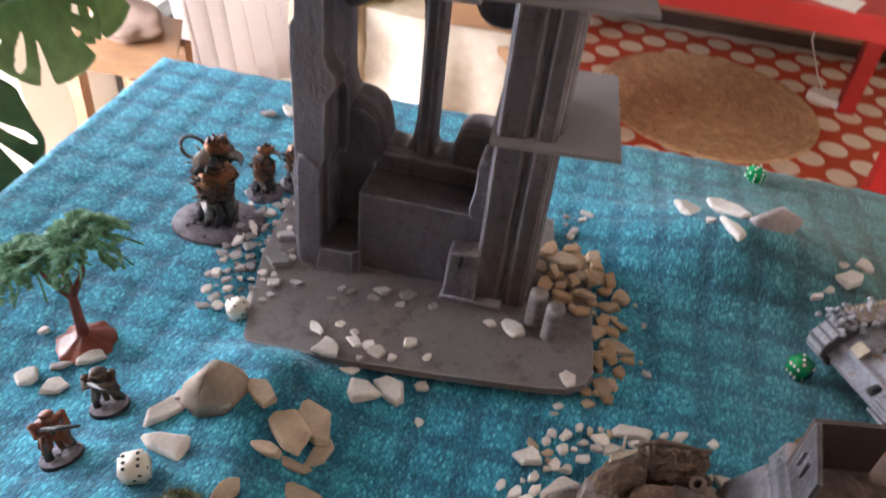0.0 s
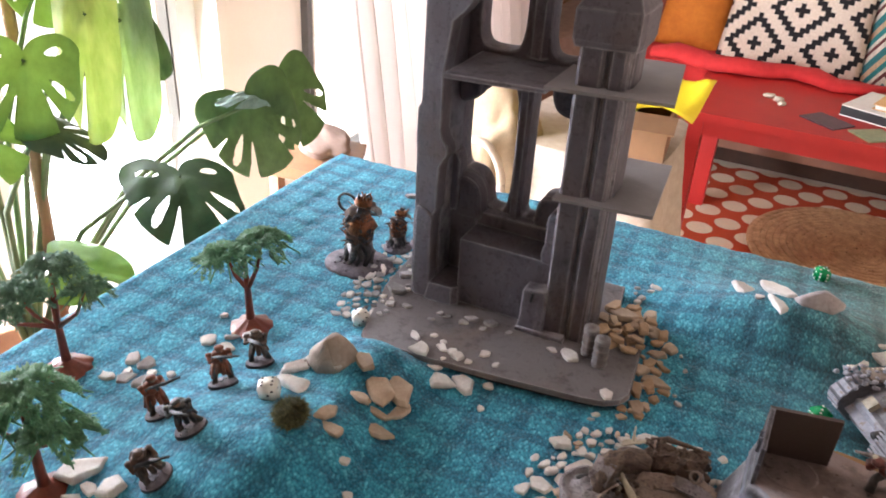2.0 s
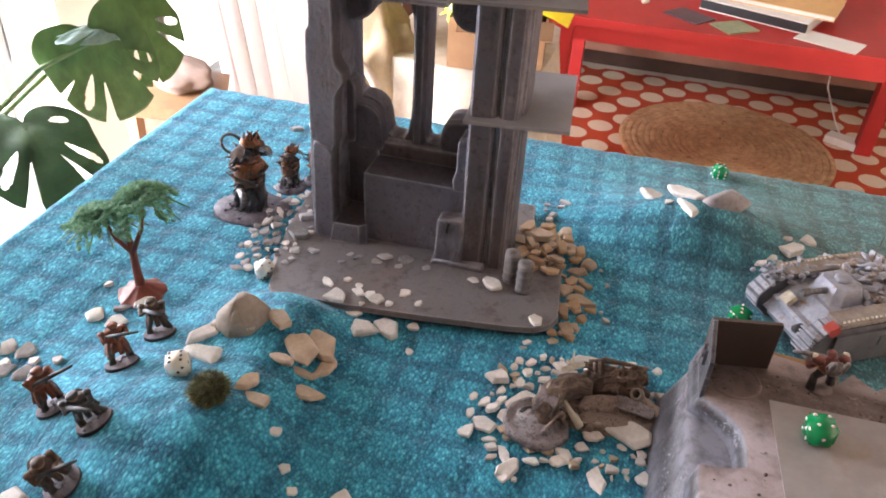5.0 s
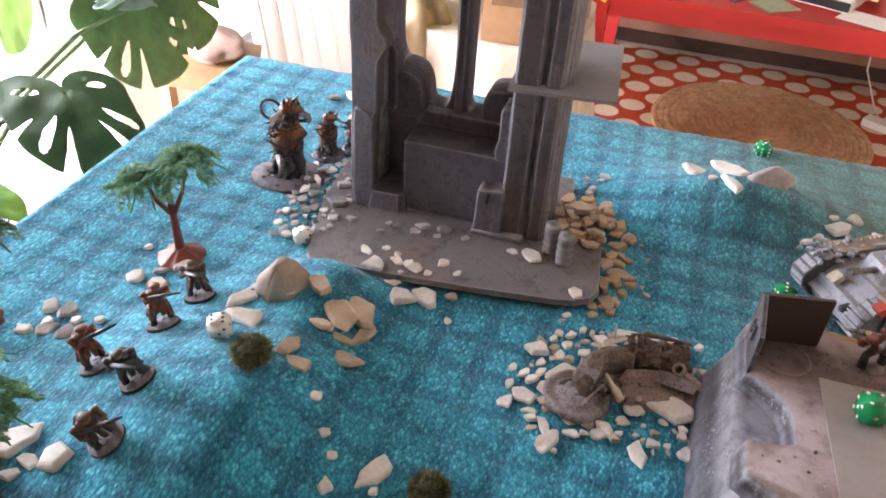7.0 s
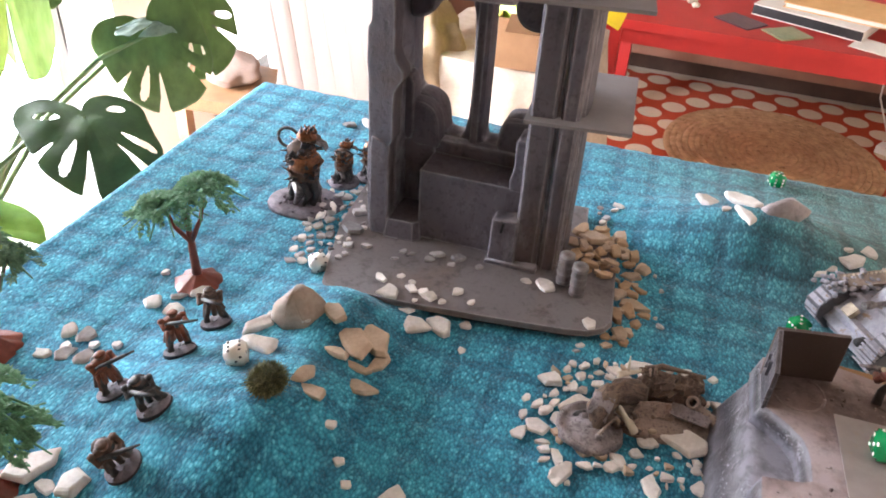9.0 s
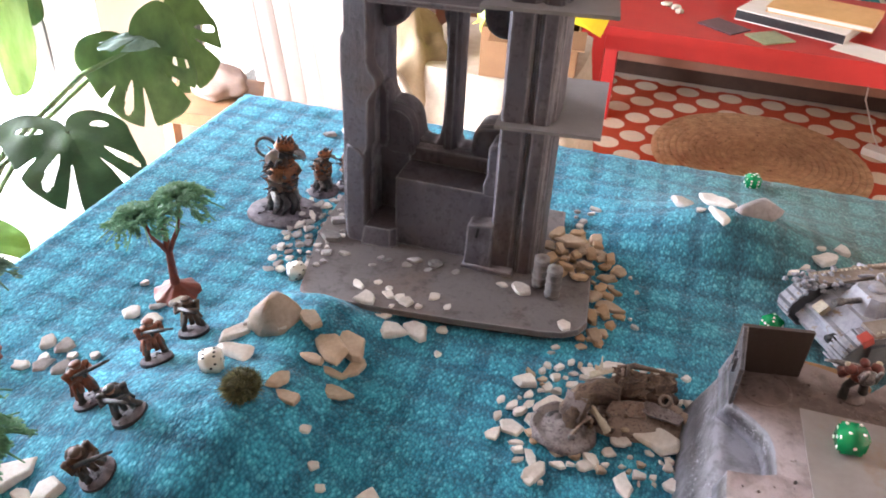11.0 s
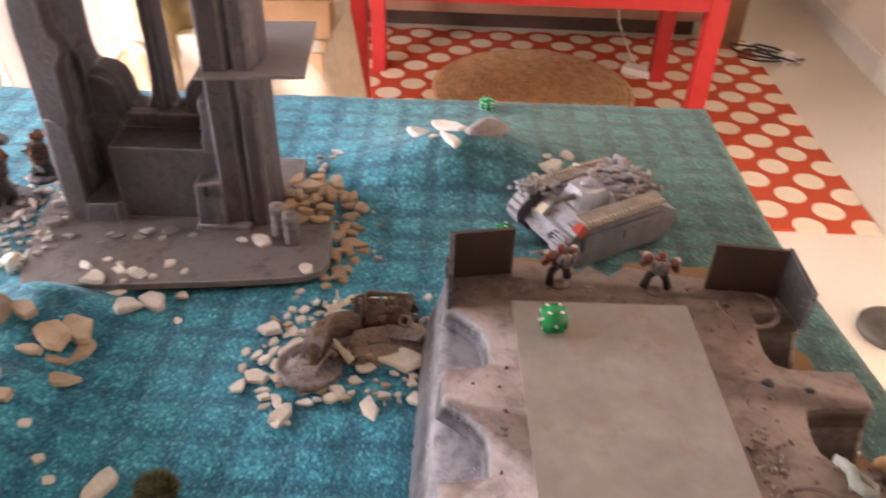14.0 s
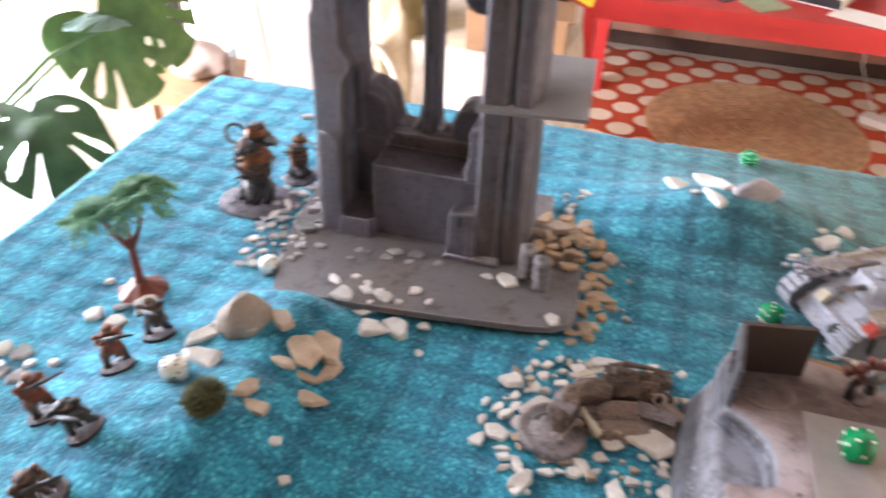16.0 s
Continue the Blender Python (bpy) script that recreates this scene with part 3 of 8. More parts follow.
def lump(bm, c, s, sub=2, rough=0.15, seed=0, freq=2.0, mi=0, rot=(0, 0, 0)):
    """A rounded uneven lump of half-sizes s."""
    made = bmesh.ops.create_icosphere(bm, subdivisions=sub, radius=1.0)["verts"]
    m = pose(*c, *rot)
    for v in made:
        k = 1.0 + rough * noise.noise(v.co * freq + Vector((seed * 3.7, seed * 1.3, -seed)))
        v.co = m @ Vector((v.co.x * s[0] * k, v.co.y * s[1] * k, v.co.z * s[2] * k))
    for f in {f for v in made for f in v.link_faces}:
        f.material_index, f.smooth = mi, True


def prism(bm, outline, z0, z1, mi=0, top=None, top_mi=None):
    """An outline (x, y) raised from z0 to z1; top: the outline there, where it differs."""
    low = [bm.verts.new((x, y, z0)) for x, y in outline]
    high = [bm.verts.new((x, y, z1)) for x, y in (top or outline)]
    n = len(low)
    fs = [bm.faces.new((low[i], low[(i + 1) % n], high[(i + 1) % n], high[i])) for i in range(n)]
    fs.append(bm.faces.new(low[::-1]))
    cap = bm.faces.new(high)
    for f in fs:
        f.material_index = mi
    cap.material_index = mi if top_mi is None else top_mi
    return fs + [cap]


def lathe(bm, c, profile, seg=32, mi=0, smooth=True):
    """A turned shape round the upright through c: (radius, height) pairs."""
    rings = []
    for r, z in profile:
        if r < 1e-5:
            rings.append([bm.verts.new((c[0], c[1], c[2] + z))])
        else:
            rings.append([bm.verts.new((c[0] + r * math.cos(2 * math.pi * i / seg), c[1] + r * math.sin(2 * math.pi * i / seg), c[2] + z)) for i in range(seg)])
    for a, b in zip(rings, rings[1:]):
        for i in range(seg):
            j = (i + 1) % seg
            q = [a[i], a[j], b[j], b[i]] if len(a) > 1 and len(b) > 1 else ([a[0], b[j], b[i]] if len(a) == 1 else [a[i], a[j], b[0]])
            f = bm.faces.new(q)
            f.material_index, f.smooth = mi, smooth


def soften(bm, width, seg=1, angle=35):
    edges = [e for e in bm.edges if len(e.link_faces) == 2 and e.calc_face_angle(0) > radians(angle)]
    if edges:
        bmesh.ops.bevel(bm, geom=edges, offset=width, segments=seg, affect="EDGES", clamp_overlap=True)


def roughen(bm, amount, freq, cuts=0, seed=0.0):
    """Break up flat faces and jitter them."""
    if cuts:
        bmesh.ops.subdivide_edges(bm, edges=bm.edges[:], cuts=cuts, use_grid_fill=True)
    for v in bm.verts:
        d = noise.noise_vector(v.co * freq + Vector((seed, seed, seed)))
        v.co += d * amount


def mesh_of(name, bm, mats):
    bmesh.ops.recalc_face_normals(bm, faces=bm.faces[:])
    me = bpy.data.meshes.new(name)
    bm.to_mesh(me)
    bm.free()
    for m in (mats if isinstance(mats, (list, tuple)) else [mats]):
        me.materials.append(m)
    return me


def part(name, bm, mats, parent=None, label=""):
    ob = new(name, mesh_of(name, bm, mats))
    ob.parent = parent
    return tagged(ob, label)


def wpart(name, bm, mats, parent, label=""):
    """A part whose mesh was drawn in room coordinates."""
    root = parent.parent or parent
    inv = root.matrix_basis.inverted()
    if parent.parent:
        inv = parent.matrix_basis.inverted() @ inv
    bmesh.ops.transform(bm, matrix=inv, verts=bm.verts[:])
    return part(name, bm, mats, parent, label)


def thing(name, label, category, at=(0, 0, 0), rz=0.0, group="", kind=""):
    ob = new(name)
    ob.empty_display_size = 0.02
    ob.matrix_basis = pose(*at, 0, 0, rz)
    return tagged(ob, label, category, group, kind)


def solo(name, bm, mats, label, category, group="", kind="", at=None):
    ob = part(name, bm, mats)
    if at:
        ob.matrix_basis = at
    return tagged(ob, label, category, group, kind)


def boxes(name, mats, parent, items, bevel=0.002, label=""):
    bm = bmesh.new()
    for c, s, *rest in items:
        box(bm, c, s, *rest)
    if bevel:
        soften(bm, bevel)
    return part(name, bm, mats, parent, label)


# ---- the room ----
XL, XR, YF, YB, HIGH = -0.95, 1.945, -1.6, 4.1, 2.5
bm = bmesh.new()
box(bm, ((XL + XR) / 2, (YF + YB) / 2, -0.05), (XR - XL + 0.4, YB - YF + 0.4, 0.1))
solo("floor", bm, FLOOR, "pale cream smooth floor, clean and bright", "floor", kind="structure")
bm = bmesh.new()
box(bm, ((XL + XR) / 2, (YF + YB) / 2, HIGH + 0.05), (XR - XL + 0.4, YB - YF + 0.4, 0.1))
solo("ceiling", bm, CEILING, "unseen beige ceiling, darkened to cut bounced light", "ceiling", kind="structure")

DOOR_Y0, DOOR_Y1, WIN_Y0, WIN_Y1, HEAD = 0.33, 1.53, 1.93, 2.78, 2.2
bm = bmesh.new()
W = 0.2
for y0, y1, z0, z1 in ((YF, DOOR_Y0, 0, HIGH), (DOOR_Y0, DOOR_Y1, HEAD, HIGH), (DOOR_Y1, WIN_Y0, 0, HIGH), (WIN_Y0, WIN_Y1, 0, 0.12), (WIN_Y0, WIN_Y1, HEAD, HIGH), (WIN_Y1, YB, 0, HIGH)):
    box(bm, (XL - W / 2, (y0 + y1) / 2, (z0 + z1) / 2), (W, y1 - y0, z1 - z0))
solo("wall_left", bm, WALL, "cream painted wall with a garden door and a curtained window", "wall", kind="structure")
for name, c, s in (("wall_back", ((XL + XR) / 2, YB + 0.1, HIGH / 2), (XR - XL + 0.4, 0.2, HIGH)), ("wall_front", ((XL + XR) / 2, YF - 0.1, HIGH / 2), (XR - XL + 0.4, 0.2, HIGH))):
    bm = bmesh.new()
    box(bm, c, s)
    solo(name, bm, WALL if name == "wall_back" else WALL_DIMMED, "plain cream painted wall" if name == "wall_back" else "unseen ochre wall, darkened to cut bounced light", "wall", kind="structure")
# opening added out of view so that warm fill and sun can enter
SIDE_Y0, SIDE_Y1, SIDE_Z0, SIDE_Z1 = 0.15, 1.25, 0.08, 1.02
bm = bmesh.new()
for y0, y1, z0, z1 in ((YF, SIDE_Y0, 0, HIGH), (SIDE_Y0, SIDE_Y1, 0, SIDE_Z0), (SIDE_Y0, SIDE_Y1, SIDE_Z1, HIGH), (SIDE_Y1, YB, 0, HIGH)):
    box(bm, (XR + 0.1, (y0 + y1) / 2, (z0 + z1) / 2), (0.2, y1 - y0, z1 - z0))
solo("wall_right", bm, WALL, "plain cream painted wall with an added side window opening out of view", "wall", kind="structure")
side = thing("added_side_window", "unseen low side window with a white frame, added for warm fill light", "window", (XR, 0, 0), kind="structure")
yc, zc = (SIDE_Y0 + SIDE_Y1) / 2, (SIDE_Z0 + SIDE_Z1) / 2
sash = boxes("sash", FRAME_WHITE, side, [((0.1, y, zc), (0.06, 0.06, SIDE_Z1 - SIDE_Z0)) for y in (SIDE_Y0 + 0.03, yc, SIDE_Y1 - 0.03)] + [((0.1, yc, z), (0.05, SIDE_Y1 - SIDE_Y0 - 0.12, 0.05)) for z in (SIDE_Z0 + 0.03, SIDE_Z1 - 0.03)], 0.003)
pane = boxes("pane", GLASS, sash, [((0.1, yc, zc), (0.006, SIDE_Y1 - SIDE_Y0 - 0.1, SIDE_Z1 - SIDE_Z0 - 0.1))], 0)
pane.visible_shadow = False

bm = bmesh.new()
box(bm, (XR - 0.007, (2.3 + YB) / 2, 0.045), (0.014, YB - 2.3, 0.09))
soften(bm, 0.003)
solo("baseboard", bm, SKIRTING, "low white painted skirting board along the wall", "skirting board", kind="structure")

# white interior door in the right wall
door = thing("door_1", "white painted interior door, closed, in its frame", "door", (XR, 1.78, 0), kind="structure")
boxes("door_leaf", DOOR_PAINT, door, [((-0.02, 0, 1.02), (0.04, 0.78, 2.02))], 0.003)
for y in (-0.425, 0.425):
    boxes("door_jamb", SKIRTING, door, [((-0.03, y, 1.04), (0.06, 0.07, 2.08))], 0.004)
boxes("door_head", SKIRTING, door, [((-0.03, 0, 2.115), (0.06, 0.92, 0.07))], 0.004)
bm = bmesh.new()
rod(bm, (-0.04, 0.32, 1.02), (-0.085, 0.32, 1.02), 0.009)
rod(bm, (-0.08, 0.325, 1.02), (-0.08, 0.2, 1.02), 0.008)
part("door_handle", bm, MINI_STEEL, door, "brushed steel lever handle")
boxes("threshold", BLACK, door, [((-0.045, 0, 0.006), (0.03, 0.86, 0.012))], 0.002)

# garden door: white frame, panes and the bright outdoors
win = thing("window_1", "wide glazed garden door with a white frame, bright daylight outside", "garden door", (XL, 0, 0), kind="structure")
n_pane = 2
wide = (DOOR_Y1 - DOOR_Y0) / n_pane
for i in range(n_pane):
    yc = DOOR_Y0 + wide * (i + 0.5)
    sash = boxes("sash", FRAME_WHITE, win, [((-0.1, yc - wide / 2 + 0.03, HEAD / 2), (0.06, 0.06, HEAD)), ((-0.1, yc + wide / 2 - 0.03, HEAD / 2), (0.06, 0.06, HEAD)), ((-0.1, yc, 0.04), (0.06, wide - 0.12, 0.08)), ((-0.1, yc, HEAD - 0.03), (0.06, wide - 0.12, 0.06))], 0.003)
    pane = boxes("pane", GLASS, sash, [((-0.1, yc, HEAD / 2), (0.006, wide - 0.12, HEAD - 0.14))], 0)
    pane.visible_shadow = False
win = thing("window_2", "dark framed window behind a sheer curtain", "window", (XL, 0, 0), kind="structure")
sash = boxes("sash", FRAME_DARK, win, [((-0.06, WIN_Y0 + 0.02, 1.16), (0.07, 0.04, 2.08)), ((-0.06, WIN_Y1 - 0.02, 1.16), (0.07, 0.04, 2.08)), ((-0.06, (WIN_Y0 + WIN_Y1) / 2, 0.14), (0.07, 0.8, 0.04)), ((-0.06, (WIN_Y0 + WIN_Y1) / 2, 2.18), (0.07, 0.8, 0.04))], 0.003)
pane = boxes("pane", GLASS, sash, [((-0.06, (WIN_Y0 + WIN_Y1) / 2, 1.16), (0.006, 0.8, 2.0))], 0)
pane.visible_shadow = False
bm = bmesh.new()
box(bm, (XL + 0.012, 1.878, 1.2), (0.024, 0.022, 2.4))
soften(bm, 0.003)
solo("trim", bm, FRAME_DARK, "dark upright strip beside the curtain", "trim", kind="structure")
bm = bmesh.new()
box(bm, (XL - 2.2, 0.8, -1.0), (0.02, 14.0, 9.0))
solo("backdrop", bm, DAY, "overexposed white daylight outdoors", "backdrop", kind="structure")


def curtain(name, y0, y1, x_top, x_low, z0, z1, waves, depth, label):
    bm = bmesh.new()
    nu, nv = 90, 26
    grid = []
    for j in range(nv + 1):
        v = j / nv
        z = z1 + (z0 - z1) * v
        row = []
        for i in range(nu + 1):
            u = i / nu
            fold = math.sin(2 * math.pi * (waves * u + 0.25 * math.sin(5 * u) + 0.12 * v * math.sin(9 * u)))
            spread = 1.0 + 0.10 * v * v
            x = x_top + (x_low - x_top) * v ** 1.6 + depth * (0.5 + 0.6 * v) * fold + 0.012 * noise.noise(Vector((u * 7, v * 3, 0)))
            row.append(bm.verts.new((x, y0 + (y1 - y0) * (0.5 + (u - 0.5) * spread), z)))
        grid.append(row)
    for a, b in zip(grid, grid[1:]):
        for i in range(nu):
            bm.faces.new((a[i], a[i + 1], b[i + 1], b[i])).smooth = True
    ob = solo(name, bm, SHEER, label, "curtain")
    s = ob.modifiers.new("thickness", "SOLIDIFY")
    s.thickness = 0.0012
    return ob


curtain("sheer_curtain", 1.80, 2.58, XL + 0.08, XL + 0.31, 0.012, 2.3, 9, 0.028, "long white sheer curtain, backlit, hanging to the floor")
curtain("side_curtain", 2.62, 3.1, XL + 0.1, XL + 0.3, 0.012, 2.3, 6, 0.04, "cream curtain gathered in deep folds beside the window")

# ---- rug, mat, red table ----
bm = bmesh.new()
box(bm, (0.52, 2.501, 0.004), (2.056, 1.358, 0.008))
soften(bm, 0.003)
solo("rug", bm, RUG, "flat orange-red rug printed with cream dots", "rug")

mat_thing = thing("jute_mat", "round braided jute mat lying on the dotted rug", "mat", (0.66, 2.625, 0.008))
for k in range(17):
    bm = bmesh.new()
    r = 0.010 + 0.0208 * k
    prof = [(max(r - 0.0105, 0.0005), 0.0), (max(r - 0.0105, 0.0005), 0.007), (max(r - 0.006, 0.001), 0.0095), (r, 0.0103), (r + 0.006, 0.0095), (r + 0.0103, 0.007), (r + 0.0103, 0.0)]
    lathe(bm, (0, 0, 0), prof, 72)
    for v in bm.verts:
        if v.co.z > 0.0065:
            v.co.z += 0.002 * noise.noise(v.co * 40) + 0.001 * math.sin(math.atan2(v.co.y, v.co.x) * (r * 260 + 12))
    part("coil", bm, JUTE, mat_thing)

TX0, TX1, TY0, TY1, TZ = 0.066, 1.155, 2.215, 2.80, 0.51
red = thing("coffee_table", "low glossy red painted wooden coffee table", "coffee table", ((TX0 + TX1) / 2, (TY0 + TY1) / 2, 0))
lx, ly = (TX1 - TX0) / 2, (TY1 - TY0) / 2
boxes("tabletop", RED_PAINT, red, [((0, 0, TZ - 0.0125), (2 * lx, 2 * ly, 0.025))], 0.006)
for s in (-1, 1):
    boxes("apron", RED_PAINT, red, [((0, s * (ly - 0.030), TZ - 0.0475), (2 * lx - 0.136, 0.02, 0.045))], 0.002)
    boxes("apron", RED_PAINT, red, [((s * (lx - 0.030), 0, TZ - 0.0475), (0.02, 2 * ly - 0.136, 0.045))], 0.002)
    for q in (-1, 1):
        boxes("leg", RED_PAINT, red, [((s * (lx - 0.043), q * (ly - 0.040), (TZ - 0.025) / 2), (0.050, 0.050, TZ - 0.025))], 0.004)


def flat_card(name, c, s, rz, mats, label, category):
    bm = bmesh.new()
    box(bm, (0, 0, s[2] / 2), s)
    soften(bm, min(0.002, s[2] * 0.3))
    return solo(name, bm, mats, label, category, at=pose(*c, 0, 0, rz))


flat_card("booklet", (0.437, 2.345, TZ), (0.085, 0.115, 0.004), 52, CARD_DARK, "small plum covered booklet on the red table", "booklet")
flat_card("booklet", (0.557, 2.297, TZ), (0.10, 0.085, 0.004), 38, CARD_GREEN, "small sage green card on the red table", "card")
flat_card("paper", (0.80, 2.29, TZ), (0.16, 0.10, 0.001), -25, PAPER, "loose sheet of white paper on the red table", "paper")
book = thing("book", "thick white paperback lying on the red table", "book", (0.64, 2.47, TZ), -22)
boxes("cover", PAPER, book, [((0, 0, 0.0015), (0.30, 0.20, 0.003)), ((0, 0, 0.0285), (0.30, 0.20, 0.003))], 0.001)
boxes("page_block", PAPER, book, [((0.003, 0, 0.015), (0.288, 0.19, 0.024))], 0.001)
boxes("spine", BLACK, book, [((0, -0.0985, 0.015), (0.298, 0.003, 0.024))], 0)
book = thing("book", "orange covered book lying on a white paperback", "book", (0.70, 2.49, TZ + 0.030), -16)
boxes("cover", PAPER_ORANGE, book, [((0, 0, 0.001), (0.28, 0.19, 0.002)), ((0, 0, 0.014), (0.28, 0.19, 0.002))], 0.0008)
boxes("page_block", PAPER, book, [((0.002, 0, 0.0075), (0.272, 0.182, 0.011))], 0.0008)
for i, (x, y) in enumerate(((0.272, 2.47), (0.30, 2.45), (0.312, 2.415))):
    bm = bmesh.new()
    lump(bm, (0, 0, 0.007), (0.017, 0.012, 0.008), 2, 0.35, i + 3)
    solo("seashell", bm, MINI_BONE, "small cream seashell lying on the red table", "seashell", "shells on the table", at=pose(x, y, TZ, 0, 0, 40 * i))

# ---- sofa and cushions ----
sofa = thing("sofa", "low sofa with a pinkish wooden front board and cushions", "sofa", (0.30, 3.55, 0))
boxes("front_board", BOARD, sofa, [((0, -0.42, 0.22), (2.2, 0.03, 0.24))], 0.004, "pinkish wooden front board above a dark gap")
# recessed board, darkened to paint the shaded gap
boxes("gap_board", SOFA_GAP_SHADE, sofa, [((0, -0.30, 0.069), (2.1, 0.02, 0.138))], 0.002, "dark brown board standing in for the shade under the sofa")
boxes("base", SOFA, sofa, [((0, 0.02, 0.24), (2.16, 0.84, 0.2))], 0.01)
boxes("seat", SOFA, sofa, [((0, -0.02, 0.385), (2.12, 0.94, 0.09))], 0.03)
boxes("backrest", SOFA, sofa, [((0, 0.36, 0.64), (2.1, 0.2, 0.52), (-6, 0, 0))], 0.05)
for s in (-1, 1):
    boxes("post", WOOD, sofa, [((s * 1.14, -0.40, 0.33), (0.12, 0.10, 0.66))], 0.006, "square brown wooden corner post")
    boxes("post", WOOD, sofa, [((s * 1.14, 0.46, 0.33), (0.12, 0.10, 0.66))], 0.006, "square brown wooden corner post")


def throw_cloth(name, c, size, mats, label, seed, amp=0.012, drop=0.18):
    """A cloth that lies on a seat and hangs over its front."""
    bm = bmesh.new()
    nu, nv = 36, 30
    rows = []
    for j in range(nv + 1):
        s = j / nv * (size[1] + drop)
        row = []
        for i in range(nu + 1):
            x = (i / nu - 0.5) * size[0]
            wave = amp * noise.noise(Vector((x * 5, s * 5, seed))) + amp * 0.5 * noise.noise(Vector((x * 14, s * 14, seed + 4)))
            if s < size[1]:
                p = (c[0] + x, c[1] - s, c[2] + abs(wave) + 0.004)
            else:
                p = (c[0] + x, c[1] - size[1] - 0.006 - abs(wave), c[2] - (s - size[1]))
            row.append(bm.verts.new(p))
        rows.append(row)
    for a, b in zip(rows, rows[1:]):
        for i in range(nu):
            bm.faces.new((a[i], a[i + 1], b[i + 1], b[i])).smooth = True
    ob = solo(name, bm, mats, label, "throw")
    ob.modifiers.new("thickness", "SOLIDIFY").thickness = 0.006
    return ob


throw_cloth("red_throw", (0.16, 3.60, 0.428), (1.0, 0.63), RED_THROW, "bright red woollen throw spread over the sofa seat", 2.0, 0.02)


def cushion(name, at, size, puff, mats, label):
    """A stuffed square cushion standing on edge."""
    bm = bmesh.new()
    n = 16
    sheets = []
    for side in (-1, 1):
        rows = []
        for j in range(n + 1):
            row = []
            for i in range(n + 1):
                u, v = i / n * 2 - 1, j / n * 2 - 1
                full = (max(0, (1 - u ** 2)) * max(0, (1 - v ** 2))) ** 0.42
                pinch = 1 - 0.07 * (1 - abs(u)) * (abs(v) ** 4) - 0.0
                pinch2 = 1 - 0.07 * (1 - abs(v)) * (abs(u) ** 4)
                if side == 1 and (i in (0, n) or j in (0, n)):
                    row.append(sheets[0][j][i])
                else:
                    row.append(bm.verts.new((u * size[0] / 2 * pinch2, side * puff * full * (1 + 0.12 * noise.noise(Vector((u * 2, v * 2, side)))), v * size[1] / 2 * pinch)))
            rows.append(row)
        sheets.append(rows)
        for j in range(n):
            for i in range(n):
                q = [rows[j][i], rows[j][i + 1], rows[j + 1][i + 1], rows[j + 1][i]]
                bm.faces.new(q).smooth = True
    return solo(name, bm, mats, label, "cushion", at=at)


cushion("cushion", pose(0.27, 3.15, 0.625, -17, 0, 0), (0.50, 0.42), 0.06, DIAMOND, "black and cream cushion woven with stepped diamonds")
cushion("cushion", pose(0.74, 3.14, 0.62, -18, -6, -6), (0.50, 0.46), 0.06, ZIGZAG, "crochet cushion with teal, white and maroon zigzags")
cushion("cushion", pose(-0.09, 3.24, 0.62, -12, 4, 8), (0.26, 0.40), 0.06, ORANGE, "plain orange velvet cushion standing on the sofa")
cushion("cushion", pose(-0.30, 3.26, 0.62, -12, -4, 10), (0.34, 0.40), 0.06, KILIM, "dark red kilim cushion standing on the sofa")
throw_cloth("crochet_blanket", (0.80, 3.27, 0.428), (0.5, 0.34), ZIGZAG, "crochet blanket with muted stripes bunched on the sofa", 6.0, 0.03, 0.12)

bm = bmesh.new()
roll = [(-0.13 + 0.072 * k, 2.70 + 0.02 * math.sin(k * 1.3), 0.528 + 0.005 * math.sin(k * 2.1)) for k in range(11)]
limb(bm, roll, [0.020, 0.036, 0.040, 0.036, 0.034, 0.034, 0.030, 0.030, 0.026, 0.022, 0.010], 18)
for v in bm.verts:
    v.co.z = max(TZ + 0.001, 0.528 + (v.co.z - 0.528) * 0.75)
    v.co.y = 2.70 + (v.co.y - 2.70) * 1.5
roughen(bm, 0.010, 14)
roughen(bm, 0.004, 50)
solo("rolled_blanket", bm, RED_THROW, "crumpled roll of bright red blanket along the table's back", "blanket")

# ---- chair with a linen cover, box and bag ----
chair = thing("covered_chair", "wooden chair covered with a loose cream linen cloth", "chair", (-0.05, 1.81, 0))
for x in (-0.17, 0.15):
    for y in (-0.17, 0.15):
        boxes("leg", WOOD, chair, [((x, y, 0.265), (0.036, 0.036, 0.53))], 0.004)
boxes("seat", WOOD, chair, [((0, 0, 0.54), (0.35, 0.35, 0.02))], 0.004)
bm = bmesh.new()
n = 44
top, low = [], []
for i in range(n):
    a = 2 * math.pi * i / n
    ca, sa = math.cos(a), math.sin(a)
    k = 1 / max(abs(ca), abs(sa)) ** 0.8
    top.append(bm.verts.new((0.19 * ca * k, 0.19 * sa * k, 0.556)))
    w = 0.03 + 0.022 * math.sin(7 * a) + 0.012 * math.sin(17 * a)
    low.append((0.19 * ca * k + w * ca, 0.19 * sa * k + w * sa, 0.556 - 0.27 - 0.07 * math.sin(2 * a + 0.6)))
bm.faces.new(top)
last = top
for v in (0.25, 0.5, 0.75, 1.0):
    ring = [bm.verts.new((t.co.x + (l[0] - t.co.x) * (v ** 0.8), t.co.y + (l[1] - t.co.y) * (v ** 0.8), t.co.z + (l[2] - t.co.z) * v)) for t, l in zip(top, low)]
    for i in range(n):
        bm.faces.new((last[i], last[(i + 1) % n], ring[(i + 1) % n], ring[i])).smooth = True
    last = ring
cover = part("cover", bm, LINEN, chair, "loose cream linen cloth hanging in folds")
cover.modifiers.new("thickness", "SOLIDIFY").thickness = 0.003

